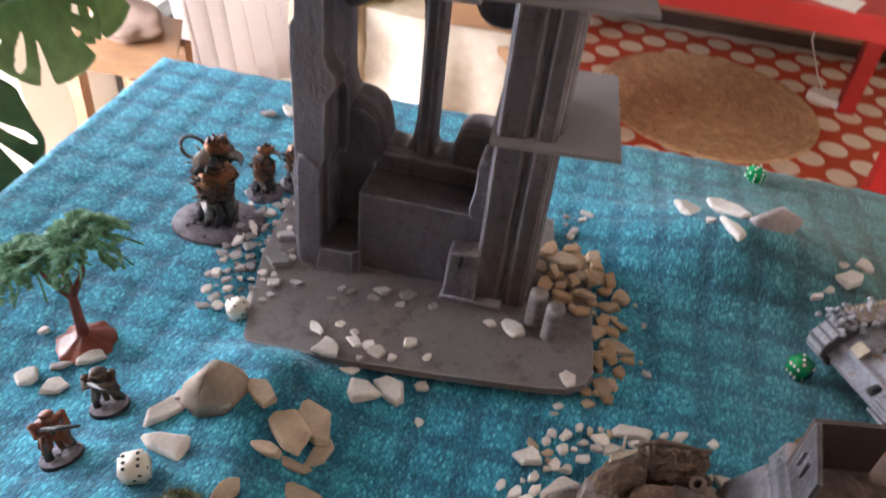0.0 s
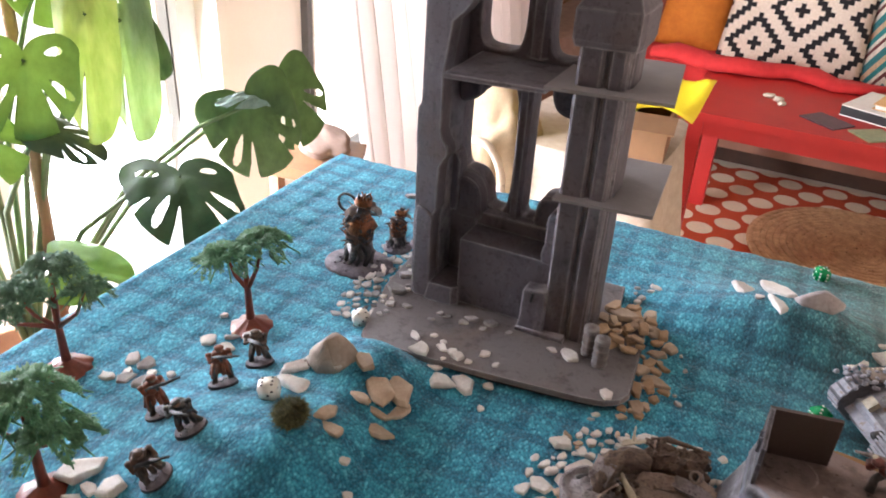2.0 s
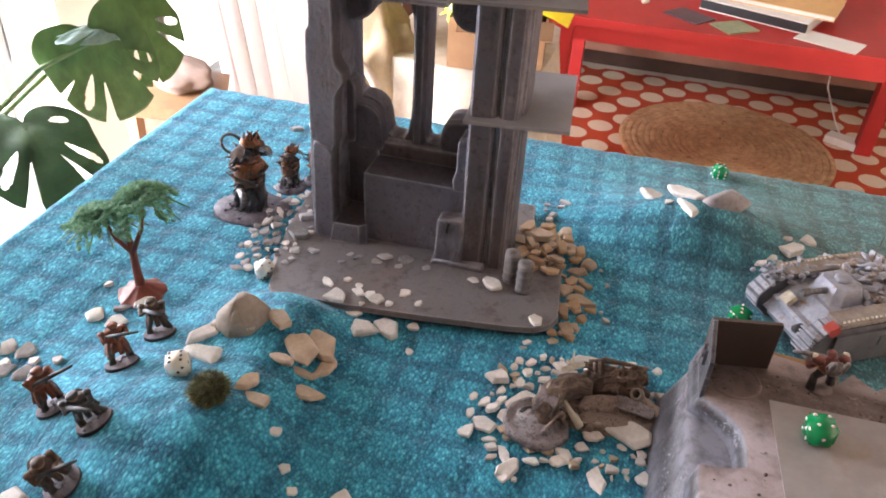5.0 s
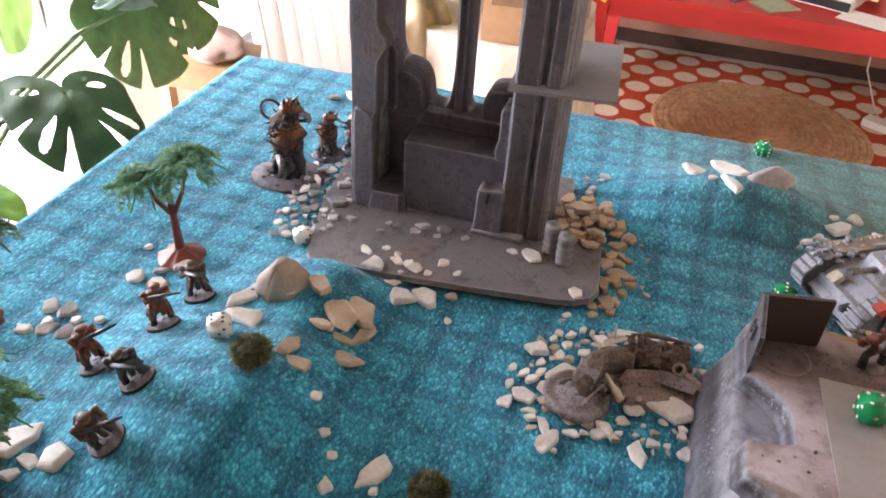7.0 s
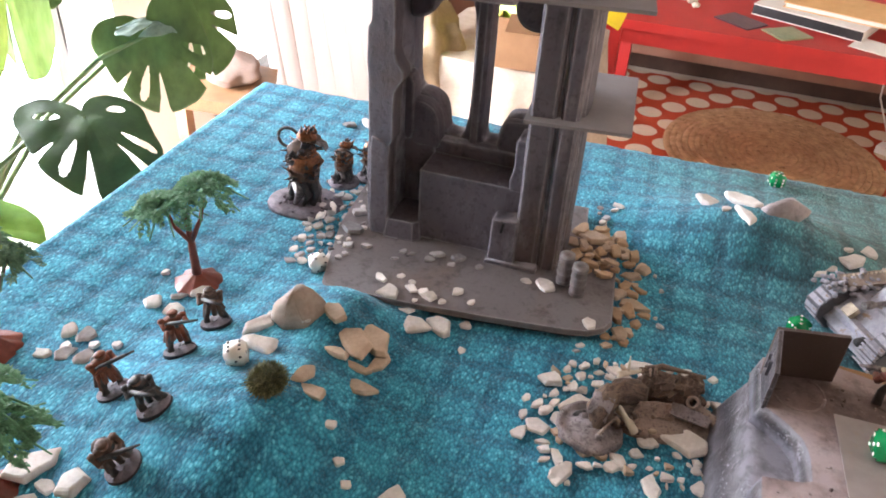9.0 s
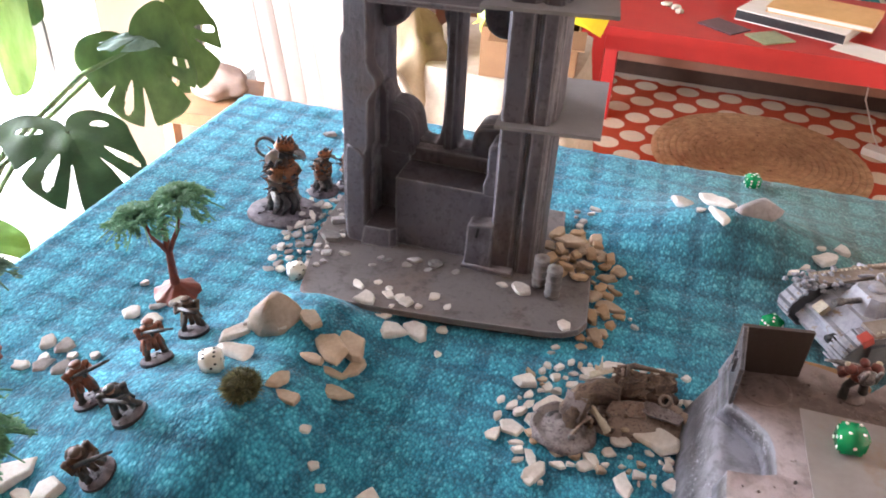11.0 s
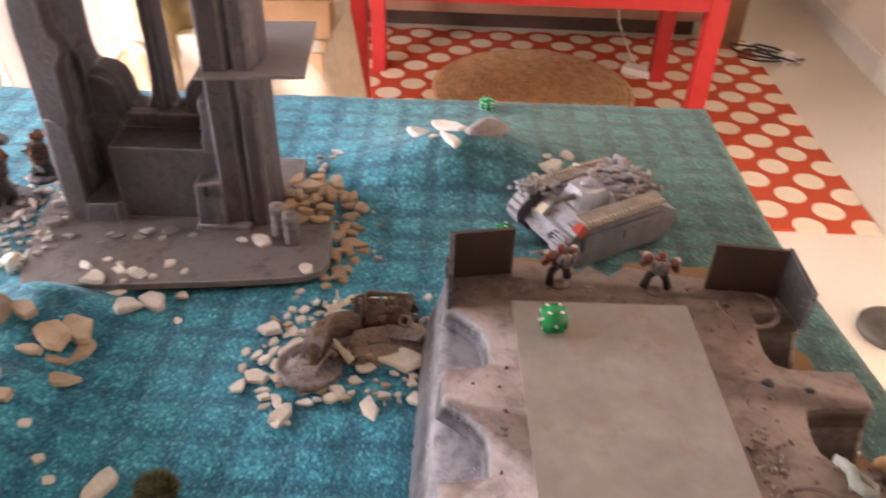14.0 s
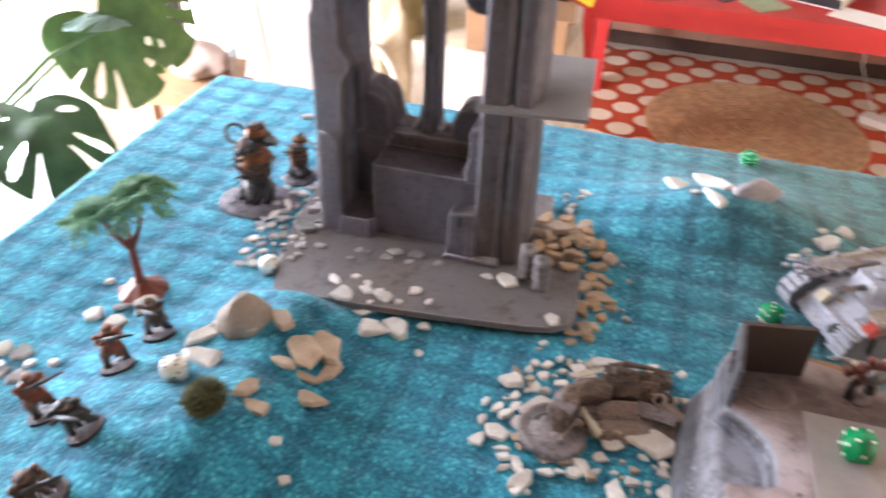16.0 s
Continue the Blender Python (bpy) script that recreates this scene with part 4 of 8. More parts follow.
carton = thing("cardboard_box", "small open brown cardboard box standing on the covered chair", "box", (0.03, 1.70, 0.560), 6)
for c, s in (((0, 0, 0.002), (0.20, 0.16, 0.004)),):
    boxes("bottom", CARTON, carton, [(c, s)], 0.001)
for sx, sy in ((1, 0), (-1, 0), (0, 1), (0, -1)):
    boxes("side", CARTON, carton, [((sx * 0.098, sy * 0.078, 0.055), (0.004 if sx else 0.192, 0.004 if sy else 0.16, 0.102))], 0.001)
boxes("flap", CARTON, carton, [((0.02, -0.115, 0.108), (0.19, 0.07, 0.003), (12, 0, 0))], 0.0008)
bm = bmesh.new()
grid = [[bm.verts.new((0.27 * (i / 8 - 0.55) * (1.0 - 0.35 * j / 8) + 0.07 * j / 8, -0.03 + 0.09 * (j / 8), 0.108 + 0.010 * math.sin(i * 1.3 + j * 0.5) + 0.055 * (j / 8) - 0.05 * (i / 8 - 0.6) ** 2)) for i in range(9)] for j in range(9)]
for a, b in zip(grid, grid[1:]):
    for i in range(8):
        bm.faces.new((a[i], a[i + 1], b[i + 1], b[i])).smooth = True
sheet = solo("yellow_sheet", bm, YELLOW, "crumpled bright yellow sheet sticking out of the box", "paper", at=pose(0.05, 1.71, 0.560, 0, 0, 5))
sheet.modifiers.new("thickness", "SOLIDIFY").thickness = 0.002
bm = bmesh.new()
lump(bm, (0, 0, 0.05), (0.075, 0.06, 0.055), 3, 0.3, 5, 2.4)
solo("green_bag", bm, LIME, "lime green plastic bag stuffed in the cardboard box", "bag", at=pose(-0.02, 1.70, 0.612, 0, 0, 0))

bag = thing("canvas_bag", "slumped tan canvas bag with a cream handle, behind the table", "bag", (-0.255, 1.70, 0))
bm = bmesh.new()
lump(bm, (0, 0, 0.33), (0.115, 0.10, 0.36), 4, 0.28, 9, 2.6)
for v in bm.verts:
    turn = math.atan2(v.co.y, v.co.x)
    v.co.x *= 1 + 0.06 * math.sin(9 * turn + 5 * v.co.z)
    v.co.y *= 1 + 0.06 * math.sin(9 * turn + 5 * v.co.z)
part("body", bm, COAT, bag)
bm = bmesh.new()
ring = [(0.055 * math.cos(a), -0.115 - 0.02 * math.sin(a), 0.46 + 0.10 * math.sin(a)) for a in [2 * math.pi * k / 24 for k in range(25)]]
limb(bm, ring, [0.010] * 25, 8)
part("handle", bm, LINEN, bag, "cream looped handle")

# ---- things on the floor at the right ----
bm = bmesh.new()
lathe(bm, (0, 0, 0), [(0.013, 0.002), (0.013, 0.022), (0.024, 0.024), (0.027, 0.019), (0.045, 0.018), (0.056, 0.023), (0.068, 0.023), (0.072, 0.018), (0.072, 0.004), (0.068, 0.0), (0.015, 0.0), (0.013, 0.002)], 48)
solo("weight_plate", bm, IRON, "dark cast iron weight plate lying on the floor", "weight plate", at=pose(1.405, 1.43, 0))
frame_thing = thing("steel_frame", "black steel base frame of exercise gear on the floor", "exercise frame", (1.62, 1.0, 0))
boxes("crossbar", BLACK, frame_thing, [((0.035, 0.062, 0.010), (0.59, 0.022, 0.02))], 0.004)
boxes("crossbar", BLACK, frame_thing, [((0.04, -0.20, 0.012), (0.58, 0.05, 0.024))], 0.004)
boxes("rail", BLACK, frame_thing, [((0.1, -0.075, 0.012), (0.04, 0.215, 0.022))], 0.004)
bm = bmesh.new()
random.seed(4)
pts, p = [], Vector((1.46, 3.0, 0.006))
for i in range(26):
    a = i * 0.75 + random.uniform(-0.3, 0.3)
    pts.append((1.58 + 0.09 * math.cos(a) * (1 + 0.3 * random.random()) + 0.004 * i - 0.05, 3.02 + 0.06 * math.sin(a), 0.006 + 0.0025 * (i % 4) + 0.03 * max(0, math.sin(a * 0.5)) ** 2))
limb(bm, pts, [0.0042] * len(pts), 6)
solo("power_cable", bm, BLACK, "tangled black power cable lying on the floor", "cable")
bm = bmesh.new()
limb(bm, [(1.62, 3.05, 0.006), (1.66, 2.99, 0.03), (1.70, 2.96, 0.012), (1.68, 3.08, 0.006), (1.6, 3.12, 0.006), (1.45, 3.2, 0.006)], [0.004] * 6, 6)
box(bm, (1.655, 2.99, 0.02), (0.05, 0.035, 0.04), (0, 0, 30))
solo("charger", bm, PAPER, "white plug charger with its cable on the floor", "charger")
bm = bmesh.new()
box(bm, (0, 0, 0.012), (0.12, 0.055, 0.024))
soften(bm, 0.004)
solo("power_strip", bm, PAPER, "white power strip lying on the rug", "power strip", at=pose(1.06, 2.80, 0.009, 0, 0, -30))
bm = bmesh.new()
limb(bm, [(1.06, 2.85, 0.012), (1.05, 2.95, 0.02), (1.0, 3.02, 0.12), (0.98, 3.03, 0.3)], [0.003] * 4, 6)
solo("white_cable", bm, PAPER, "thin white cable running up behind the coffee table", "cable")

# ---- big potted plant beside the table ----
def leaf_mesh(bm, cuts, holes, seed, curl=0.25):
    """A split heart-shaped leaf: its stalk joins at the origin, its tip lies at (0, 0.95)."""
    nt, nr = 300, 34
    ring_of = []
    for i in range(nt + 1):
        th = -math.pi + 2 * math.pi * i / nt
        a = abs(th)
        r = 0.10 + 0.86 * (math.cos(a / 2) ** 1.15) * (0.72 + 0.28 * math.cos(a) ** 2) + 0.16 * math.exp(-((a - 1.95) / 0.5) ** 2)
        for k, (at, w, deep) in enumerate(cuts):
            gap = abs(th - at)
            if gap < w:
                r *= 1 - deep * (1 - (gap / w) ** 2)
        r *= 1 + 0.03 * noise.noise(Vector((math.cos(th) * 3, math.sin(th) * 3, seed)))
        row = []
        for j in range(nr + 1):
            q = r * (j / nr)
            x, y = q * math.sin(th), q * math.cos(th)
            z = -curl * (x * x * 1.2 + max(y, 0) ** 2 * 0.55) + 0.10 * abs(x) + 0.03 * noise.noise(Vector((x * 4, y * 4, seed)))
            row.append((x, y, z))
        ring_of.append(row)
    verts = [[bm.verts.new(p) for p in row] for row in ring_of[:-1]]
    verts.append(verts[0])
    for i in range(nt):
        th = -math.pi + 2 * math.pi * (i + 0.5) / nt
        for j in range(nr):
            if any(lo <= j / nr < hi and abs(th - h) < w * (1 - ((2 * j / nr - lo - hi) / (hi - lo)) ** 2) ** 0.5 for h, w, lo, hi in holes):
                continue
            q = [verts[i][j], verts[i + 1][j], verts[i + 1][j + 1], verts[i][j + 1]]
            if j == 0:
                q = [verts[i][0], verts[i + 1][1], verts[i][1]]
            try:
                bm.faces.new(q).smooth = True
            except ValueError:
                pass
    bmesh.ops.remove_doubles(bm, verts=bm.verts[:], dist=1e-4)
    for v in [v for v in bm.verts if not v.link_faces]:
        bm.verts.remove(v)


CUTS = [(0.30, 0.075, 0.55), (-0.42, 0.075, 0.58), (1.0, 0.05, 0.35)]
HOLES = [(0.62, 0.085, 0.40, 0.90), (-0.80, 0.085, 0.42, 0.90), (1.75, 0.15, 0.36, 0.72), (-1.85, 0.15, 0.36, 0.70)]


def plant_leaf(plant, at, tip, normal, mats, seed, size, young=False, slim=1.0, root=None, curl=0.35):
    y = Vector(tip) - Vector(at)
    y.normalize()
    x = y.cross(Vector(normal)).normalized()
    z = x.cross(y)
    bm = bmesh.new()
    leaf_mesh(bm, CUTS[:1] if young else CUTS, HOLES[:seed % 5], seed, curl)
    m = Matrix((x, y, z)).transposed().to_4x4()
    bmesh.ops.transform(bm, matrix=Matrix.Translation(at) @ m @ Matrix.Diagonal((size * slim, size, size, 1)), verts=bm.verts[:])
    ob = wpart("leaf", bm, mats, plant)
    ob.modifiers.new("thickness", "SOLIDIFY").thickness = 0.0008
    bm = bmesh.new()
    if root is None:
        root = (-0.66, 0.70, 0.36)
    a, b = Vector(root), Vector(at)
    mid = a.lerp(b, 0.55) + Vector((-0.03, -0.02, 0.06))
    limb(bm, [a, a.lerp(mid, 0.5) + Vector((0, 0, 0.02)), mid, mid.lerp(b, 0.6) + Vector((0, 0, 0.02)), b], [0.007, 0.0055, 0.0045, 0.004, 0.003], 8)
    wpart("stalk", bm, STEM, plant)


plant = thing("monstera_plant", "large potted monstera with split glossy green leaves", "houseplant", (-0.66, 0.70, 0))
bm = bmesh.new()
lathe(bm, (-0.66, 0.70, 0), [(0.0, 0.0), (0.12, 0.0), (0.165, 0.30), (0.175, 0.30), (0.175, 0.335), (0.155, 0.335), (0.15, 0.30), (0.0, 0.30)], 40)
wpart("pot", bm, POT, plant, "round terracotta pot")
bm = bmesh.new()
lathe(bm, (-0.66, 0.70, 0.301), [(0.148, 0.0), (0.09, 0.012), (0.0, 0.02)], 30)
wpart("soil", bm, SOIL, plant)
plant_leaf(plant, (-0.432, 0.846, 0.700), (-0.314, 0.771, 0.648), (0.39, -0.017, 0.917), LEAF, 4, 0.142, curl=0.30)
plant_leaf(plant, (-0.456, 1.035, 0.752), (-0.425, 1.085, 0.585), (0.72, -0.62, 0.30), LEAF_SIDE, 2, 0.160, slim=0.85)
# curled leaf edge, its bright highlight put into the leaf colour
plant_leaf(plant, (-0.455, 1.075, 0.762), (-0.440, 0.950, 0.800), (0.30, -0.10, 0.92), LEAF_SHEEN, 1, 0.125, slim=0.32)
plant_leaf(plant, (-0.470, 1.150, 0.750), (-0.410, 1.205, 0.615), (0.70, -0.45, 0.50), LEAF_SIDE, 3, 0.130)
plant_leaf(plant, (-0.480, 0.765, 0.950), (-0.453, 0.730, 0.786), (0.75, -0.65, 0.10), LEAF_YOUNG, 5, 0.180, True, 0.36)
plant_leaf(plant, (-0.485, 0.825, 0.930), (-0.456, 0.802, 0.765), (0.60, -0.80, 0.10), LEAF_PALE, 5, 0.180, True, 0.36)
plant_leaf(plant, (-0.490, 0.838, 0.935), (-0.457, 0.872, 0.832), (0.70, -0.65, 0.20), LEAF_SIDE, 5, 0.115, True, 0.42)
plant_leaf(plant, (-0.500, 0.680, 0.905), (-0.480, 0.655, 0.800), (0.80, -0.52, 0.30), LEAF_LIT, 4, 0.105)
plant_leaf(plant, (-0.54, 0.770, 1.010), (-0.52, 0.740, 0.930), (0.80, -0.50, 0.25), LEAF_LIT, 3, 0.090)
plant_leaf(plant, (-0.50, 0.690, 0.810), (-0.47, 0.765, 0.760), (0.55, -0.40, 0.75), LEAF_SHADED, 2, 0.100, slim=0.5)
plant_leaf(plant, (-0.54, 0.600, 0.830), (-0.50, 0.620, 0.795), (0.40, -0.40, 0.85), LEAF_LIT, 5, 0.090)
plant_leaf(plant, (-0.53, 0.70, 0.585), (-0.46, 0.78, 0.555), (0.2, -0.3, 0.9), LEAF_LIT, 5, 0.10, True)
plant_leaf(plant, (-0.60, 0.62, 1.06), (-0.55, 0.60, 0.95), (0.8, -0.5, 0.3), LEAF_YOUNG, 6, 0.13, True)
bm = bmesh.new()
rod(bm, (-0.62, 0.73, 0.3), (-0.60, 0.76, 1.35), 0.011, 0.009)
wpart("support_cane", bm, WOOD, plant, "thin brown support cane")

# stool with folded cloth by the window
stool = thing("wooden_stool", "brown wooden stool beside the curtain", "stool", (-0.68, 1.56, 0))
boxes("seat", WOOD, stool, [((0, 0, 0.415), (0.20, 0.24, 0.03), (0, 10, 24))], 0.006)
for x in (-0.07, 0.07):
    for y in (-0.09, 0.09):
        boxes("leg", WOOD, stool, [((x, y, 0.19), (0.028, 0.028, 0.40))], 0.003)
bm = bmesh.new()
lump(bm, (0, 0, 0.020), (0.070, 0.095, 0.026), 4, 0.25, 6, 1.6)
roughen(bm, 0.004, 34)
solo("folded_cloth", bm, LINEN_PINK, "crumpled pinkish cloth lying on the wooden stool", "cloth", at=pose(-0.70, 1.60, 0.425, 0, 10, 24))


# ---- the gaming table ----
X0, X1, Y0, Y1, TOP = -0.218, 0.717, 0.0, 0.955, 0.755


def swell(x, y, cx, cy, a, sx, sy):
    return a * math.exp(-0.5 * (((x - cx) / sx) ** 2 + ((y - cy) / sy) ** 2))


def ground(x, y):
    """Height of the blanket, with the hills under it."""
    return TOP + swell(x, y, 0.100, 0.38, 0.053, 0.085 if x < 0.100 else 0.036, 0.08) + swell(x, y, 0.42, 0.80, 0.041, 0.066, 0.038) + swell(x, y, 0.098, 0.520, 0.024, 0.040 if x < 0.098 else 0.024, 0.028) + swell(x, y, 0.085, 0.548, 0.009, 0.026, 0.012)


table = thing("dining_table", "square wooden table hidden under a turquoise blanket", "table", ((X0 + X1) / 2, (Y0 + Y1) / 2, 0))
hx, hy = (X1 - X0) / 2, (Y1 - Y0) / 2
boxes("tabletop", WOOD, table, [((0, 0, TOP - 0.020), (2 * hx - 0.012, 2 * hy - 0.012, 0.028))], 0.004)
for s in (-1, 1):
    for q in (-1, 1):
        boxes("leg", WOOD, table, [((s * (hx - 0.06), q * (hy - 0.06), (TOP - 0.034) / 2), (0.06, 0.06, TOP - 0.034))], 0.004)


def blanket():
    """The blanket: hills, waffle dimples, a rounded rim and a short hanging border."""
    step, hang = 0.0055, 0.13
    xs = np.concatenate([np.linspace(-hang, 0, 18)[:-1] + X0, np.arange(X0, X1, step), X1 + np.linspace(0, hang, 18)])
    ys = np.concatenate([np.linspace(-hang, 0, 10)[:-1] + Y0, np.arange(Y0, Y1, step), Y1 + np.linspace(0, hang, 18)])
    verts = []
    for y in ys:
        for x in xs:
            ox, oy = max(X0 - x, 0, x - X1), max(Y0 - y, 0, y - Y1)
            px, py = min(max(x, X0), X1), min(max(y, Y0), Y1)
            bulge = 0.030 * math.exp(-((py - 0.42) / 0.2) ** 2) * max(0.0, (px - X1 + 0.12) / 0.12)
            z = ground(px, py)
            w = 0.5 + 0.5 * math.sin(2 * math.pi * (px - 0.33875 + 0.003 * math.sin(py * 21)) / 0.039)
            k = 0.5 + 0.5 * math.sin(2 * math.pi * (py - 0.73125 + 0.003 * math.sin(px * 19)) / 0.035)
            n = noise.noise(Vector((px * 170, py * 230, 0)))
            z += -0.0014 * w * k + 0.0008 * n + 0.0022 * noise.noise(Vector((px * 7, py * 7, 3)))
            edge = min(px - X0, X1 - px, py - Y0, Y1 - py)
            if edge < 0.012:
                z -= 0.006 * (1 - edge / 0.012) ** 2
            fold = 0.012 * math.sin((px + py) * 38) * min(1, (ox + oy) / 0.08)
            if ox or oy:
                gx = (0.006 * min(1, ox / 0.02) + fold * (ox > 0)) * (1 if x > X1 else -1)
                gy = (0.006 * min(1, oy / 0.02) + fold * (oy > 0)) * (1 if y > Y1 else -1)
                px, py, z = px + gx * (ox > 0), py + gy * (oy > 0), z - max(ox, oy)
            skew = 0.024 * (px - X0) / (X1 - X0) * max(0.0, (py - 0.78) / 0.175)
            verts.append((px + bulge, py + skew, z))
    nx, ny = len(xs), len(ys)
    faces = [(j * nx + i, j * nx + i + 1, (j + 1) * nx + i + 1, (j + 1) * nx + i) for j in range(ny - 1) for i in range(nx - 1)]
    me = bpy.data.meshes.new("blanket")
    me.from_pydata(verts, [], faces)
    me.polygons.foreach_set("use_smooth", [True] * len(faces))
    me.materials.append(BLANKET)
    return tagged(new("blanket", me), "thick turquoise waffle-woven blanket draped over the table and hills", "blanket")


blanket()


# ---- ruined tower ----
def leaning(points, k):
    """The outline drawn in towards its middle."""
    cx, cy = sum(p[0] for p in points) / len(points), sum(p[1] for p in points) / len(points)
    return [(cx + (x - cx) * k, cy + (y - cy) * k) for x, y in points]


PZ = 0.766
tower = thing("ruined_tower", "grey painted model ruin of a tall gothic tower", "model ruin", (0.17, 0.65, TOP))

bm = bmesh.new()
plate = [(0.056, 0.572), (0.062, 0.564), (0.123, 0.567), (0.201, 0.576), (0.270, 0.586), (0.290, 0.591), (0.302, 0.600), (0.307, 0.612), (0.302, 0.660), (0.296, 0.715), (0.262, 0.738), (0.256, 0.786), (0.025, 0.775), (0.026, 0.735), (0.033, 0.657)]
prism(bm, plate, PZ - 0.0055, PZ, top=leaning(plate, 0.992))
soften(bm, 0.0012)
wpart("base_plate", bm, PLATE, tower, "flat grey-brown base plate with bevelled rim")


# recessed filler, blackened to paint the shade under the plate
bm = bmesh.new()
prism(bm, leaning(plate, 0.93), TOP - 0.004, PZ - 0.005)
wpart("foot_shade", bm, SHADE_BLACK, tower, "recessed black foot standing in for the shade under the base plate")


def rounded(points, times=2, keep=0.22):
    """The closed outline with its corners cut back again and again."""
    for _ in range(times):
        out = []
        for (xa, za), (xb, zb) in zip(points, points[1:] + points[:1]):
            out += [(xa + (xb - xa) * keep, za + (zb - za) * keep), (xb + (xa - xb) * keep, zb + (za - zb) * keep)]
        points = out
    return points


def moulded(name, outline, y0, y1, holes=(), bevel=0.0014, mats=None, label="", wear=0.0):
    """An upright moulding: an outline (x, z) with openings, as thick as from y0 to y1, its edges rounded."""
    cu = bpy.data.curves.new(name, "CURVE")
    cu.dimensions, cu.fill_mode = "2D", "BOTH"
    cu.extrude, cu.bevel_depth, cu.bevel_resolution, cu.offset = (y1 - y0) / 2 - bevel, bevel, 1, -bevel
    for loop in (outline, *holes):
        sp = cu.splines.new("POLY")
        sp.points.add(len(loop) - 1)
        for p, (x, z) in zip(sp.points, loop):
            p.co = (x, z, 0, 1)
        sp.use_cyclic_u = True
    shape = bpy.data.objects.new(name, cu)
    me = bpy.data.meshes.new_from_object(shape)
    bpy.data.objects.remove(shape)
    bpy.data.curves.remove(cu)
    bm = bmesh.new()
    bm.from_mesh(me)
    bpy.data.meshes.remove(me)
    for v in bm.verts:
        v.co = Vector((v.co.x, (y0 + y1) / 2 - v.co.z, v.co.y))
    bmesh.ops.remove_doubles(bm, verts=bm.verts[:], dist=1e-5)
    if wear:
        for v in bm.verts:
            v.co += noise.noise_vector(v.co * 70) * wear
    return wpart(name, bm, mats or RUIN, tower, label)


# left wall: a front strip with a broken inner edge before the plain side wall
strip = [(0.0635, PZ), (0.0815, PZ), (0.0815, 0.850), (0.0835, 0.860), (0.0868, 0.866), (0.0866, 0.890), (0.0878, 0.912), (0.0905, 0.917), (0.0950, 0.924), (0.0948, 0.932), (0.0890, 0.940), (0.0872, 0.947), (0.0876, 0.975), (0.0868, 1.000), (0.0915, 1.030), (0.0940, 1.047), (0.1040, 1.056), (0.1140, 1.070), (0.1160, 1.300), (0.0660, 1.300), (0.0672, 1.060), (0.0665, 0.971), (0.0632, 0.965), (0.0622, 0.936), (0.0632, 0.924), (0.0635, 0.862), (0.0622, 0.855), (0.0620, 0.800)]
moulded("front_strip", rounded(strip, 1, 0.06), 0.6585, 0.6780, bevel=0.0010, wear=0.0004)
moulded("low_buttress", rounded([(0.0642, PZ), (0.0836, PZ), (0.0834, 0.846), (0.0845, 0.857), (0.0790, 0.864), (0.0655, 0.868)], 1, 0.12), 0.6562, 0.6620, wear=0.0004)
moulded("side_wall", [(0.0645, PZ), (0.0838, PZ), (0.0838, 1.300), (0.0650, 1.300)], 0.6760, 0.7400)
moulded("pilaster", rounded([(0.0820, 0.852), (0.0900, 0.851), (0.0925, 0.858), (0.0915, 0.905), (0.0880, 0.912), (0.0820, 0.914)], 1, 0.1), 0.6960, 0.7160, bevel=0.0015, wear=0.0006)
moulded("niche_back", [(0.0820, PZ), (0.1125, PZ), (0.1125, 0.8500), (0.0820, 0.8500)], 0.7000, 0.7380)
bm = bmesh.new()
prism(bm, [(0.0805, 0.6530), (0.1090, 0.6555), (0.1150, 0.6610), (0.1160, 0.7000), (0.0805, 0.7000)], PZ, 0.785, top=[(0.0830, 0.6570), (0.1080, 0.6585), (0.1130, 0.6640), (0.1140, 0.7000), (0.0830, 0.7000)])
soften(bm, 0.0035, 3)
wpart("step_block", bm, RUIN, tower)

# ledge panel, rail and the wall with its windows
bm = bmesh.new()
prism(bm, [(0.1108, 0.6665), (0.2062, 0.6685), (0.2062, 0.7390), (0.1108, 0.7390)], PZ, 0.8385)
soften(bm, 0.0034, 3)
wpart("ledge_panel", bm, RUIN, tower)
moulded("rail", [(0.1108, 0.8380), (0.2062, 0.8380), (0.2062, 0.8530), (0.1108, 0.8530)], 0.7030, 0.7170, bevel=0.002)
left_light = [(0.1190, 0.8540), (0.1395, 0.8540), (0.1395, 0.9920), (0.1085, 0.9920), (0.1075, 0.9790), (0.1030, 0.9710), (0.0920, 0.9655), (0.0860, 0.9680), (0.0845, 0.9600), (0.0848, 0.8910), (0.1000, 0.8905), (0.1100, 0.8850), (0.1150, 0.8750), (0.1170, 0.8600)]
right_light = [(0.1500, 0.8540), (0.1660, 0.8540), (0.1695, 0.8600), (0.1702, 0.8720), (0.1735, 0.8800), (0.1800, 0.8840), (0.2030, 0.8850), (0.2030, 0.9690), (0.1880, 0.9690), (0.1790, 0.9740), (0.1755, 0.9830), (0.1750, 0.9920), (0.1500, 0.9920)]
high_left = [(0.1020, 1.0150), (0.1300, 1.0150), (0.1360, 1.0230), (0.1385, 1.0400), (0.1385, 1.1200), (0.1200, 1.1500), (0.0980, 1.1300), (0.0955, 1.0400), (0.0965, 1.0230)]
high_right = [(0.1690, 1.0150), (0.1850, 1.0150), (0.1960, 1.0230), (0.1990, 1.0400), (0.1960, 1.1300), (0.1800, 1.1500), (0.1620, 1.1200), (0.1620, 1.0400), (0.1640, 1.0230)]
moulded("window_wall", [(0.0650, 0.8420), (0.2200, 0.8420), (0.2200, 1.3000), (0.0650, 1.3000)], 0.7150, 0.7380, [rounded(h) for h in (left_light, right_light, high_left, high_right)], 0.0022)
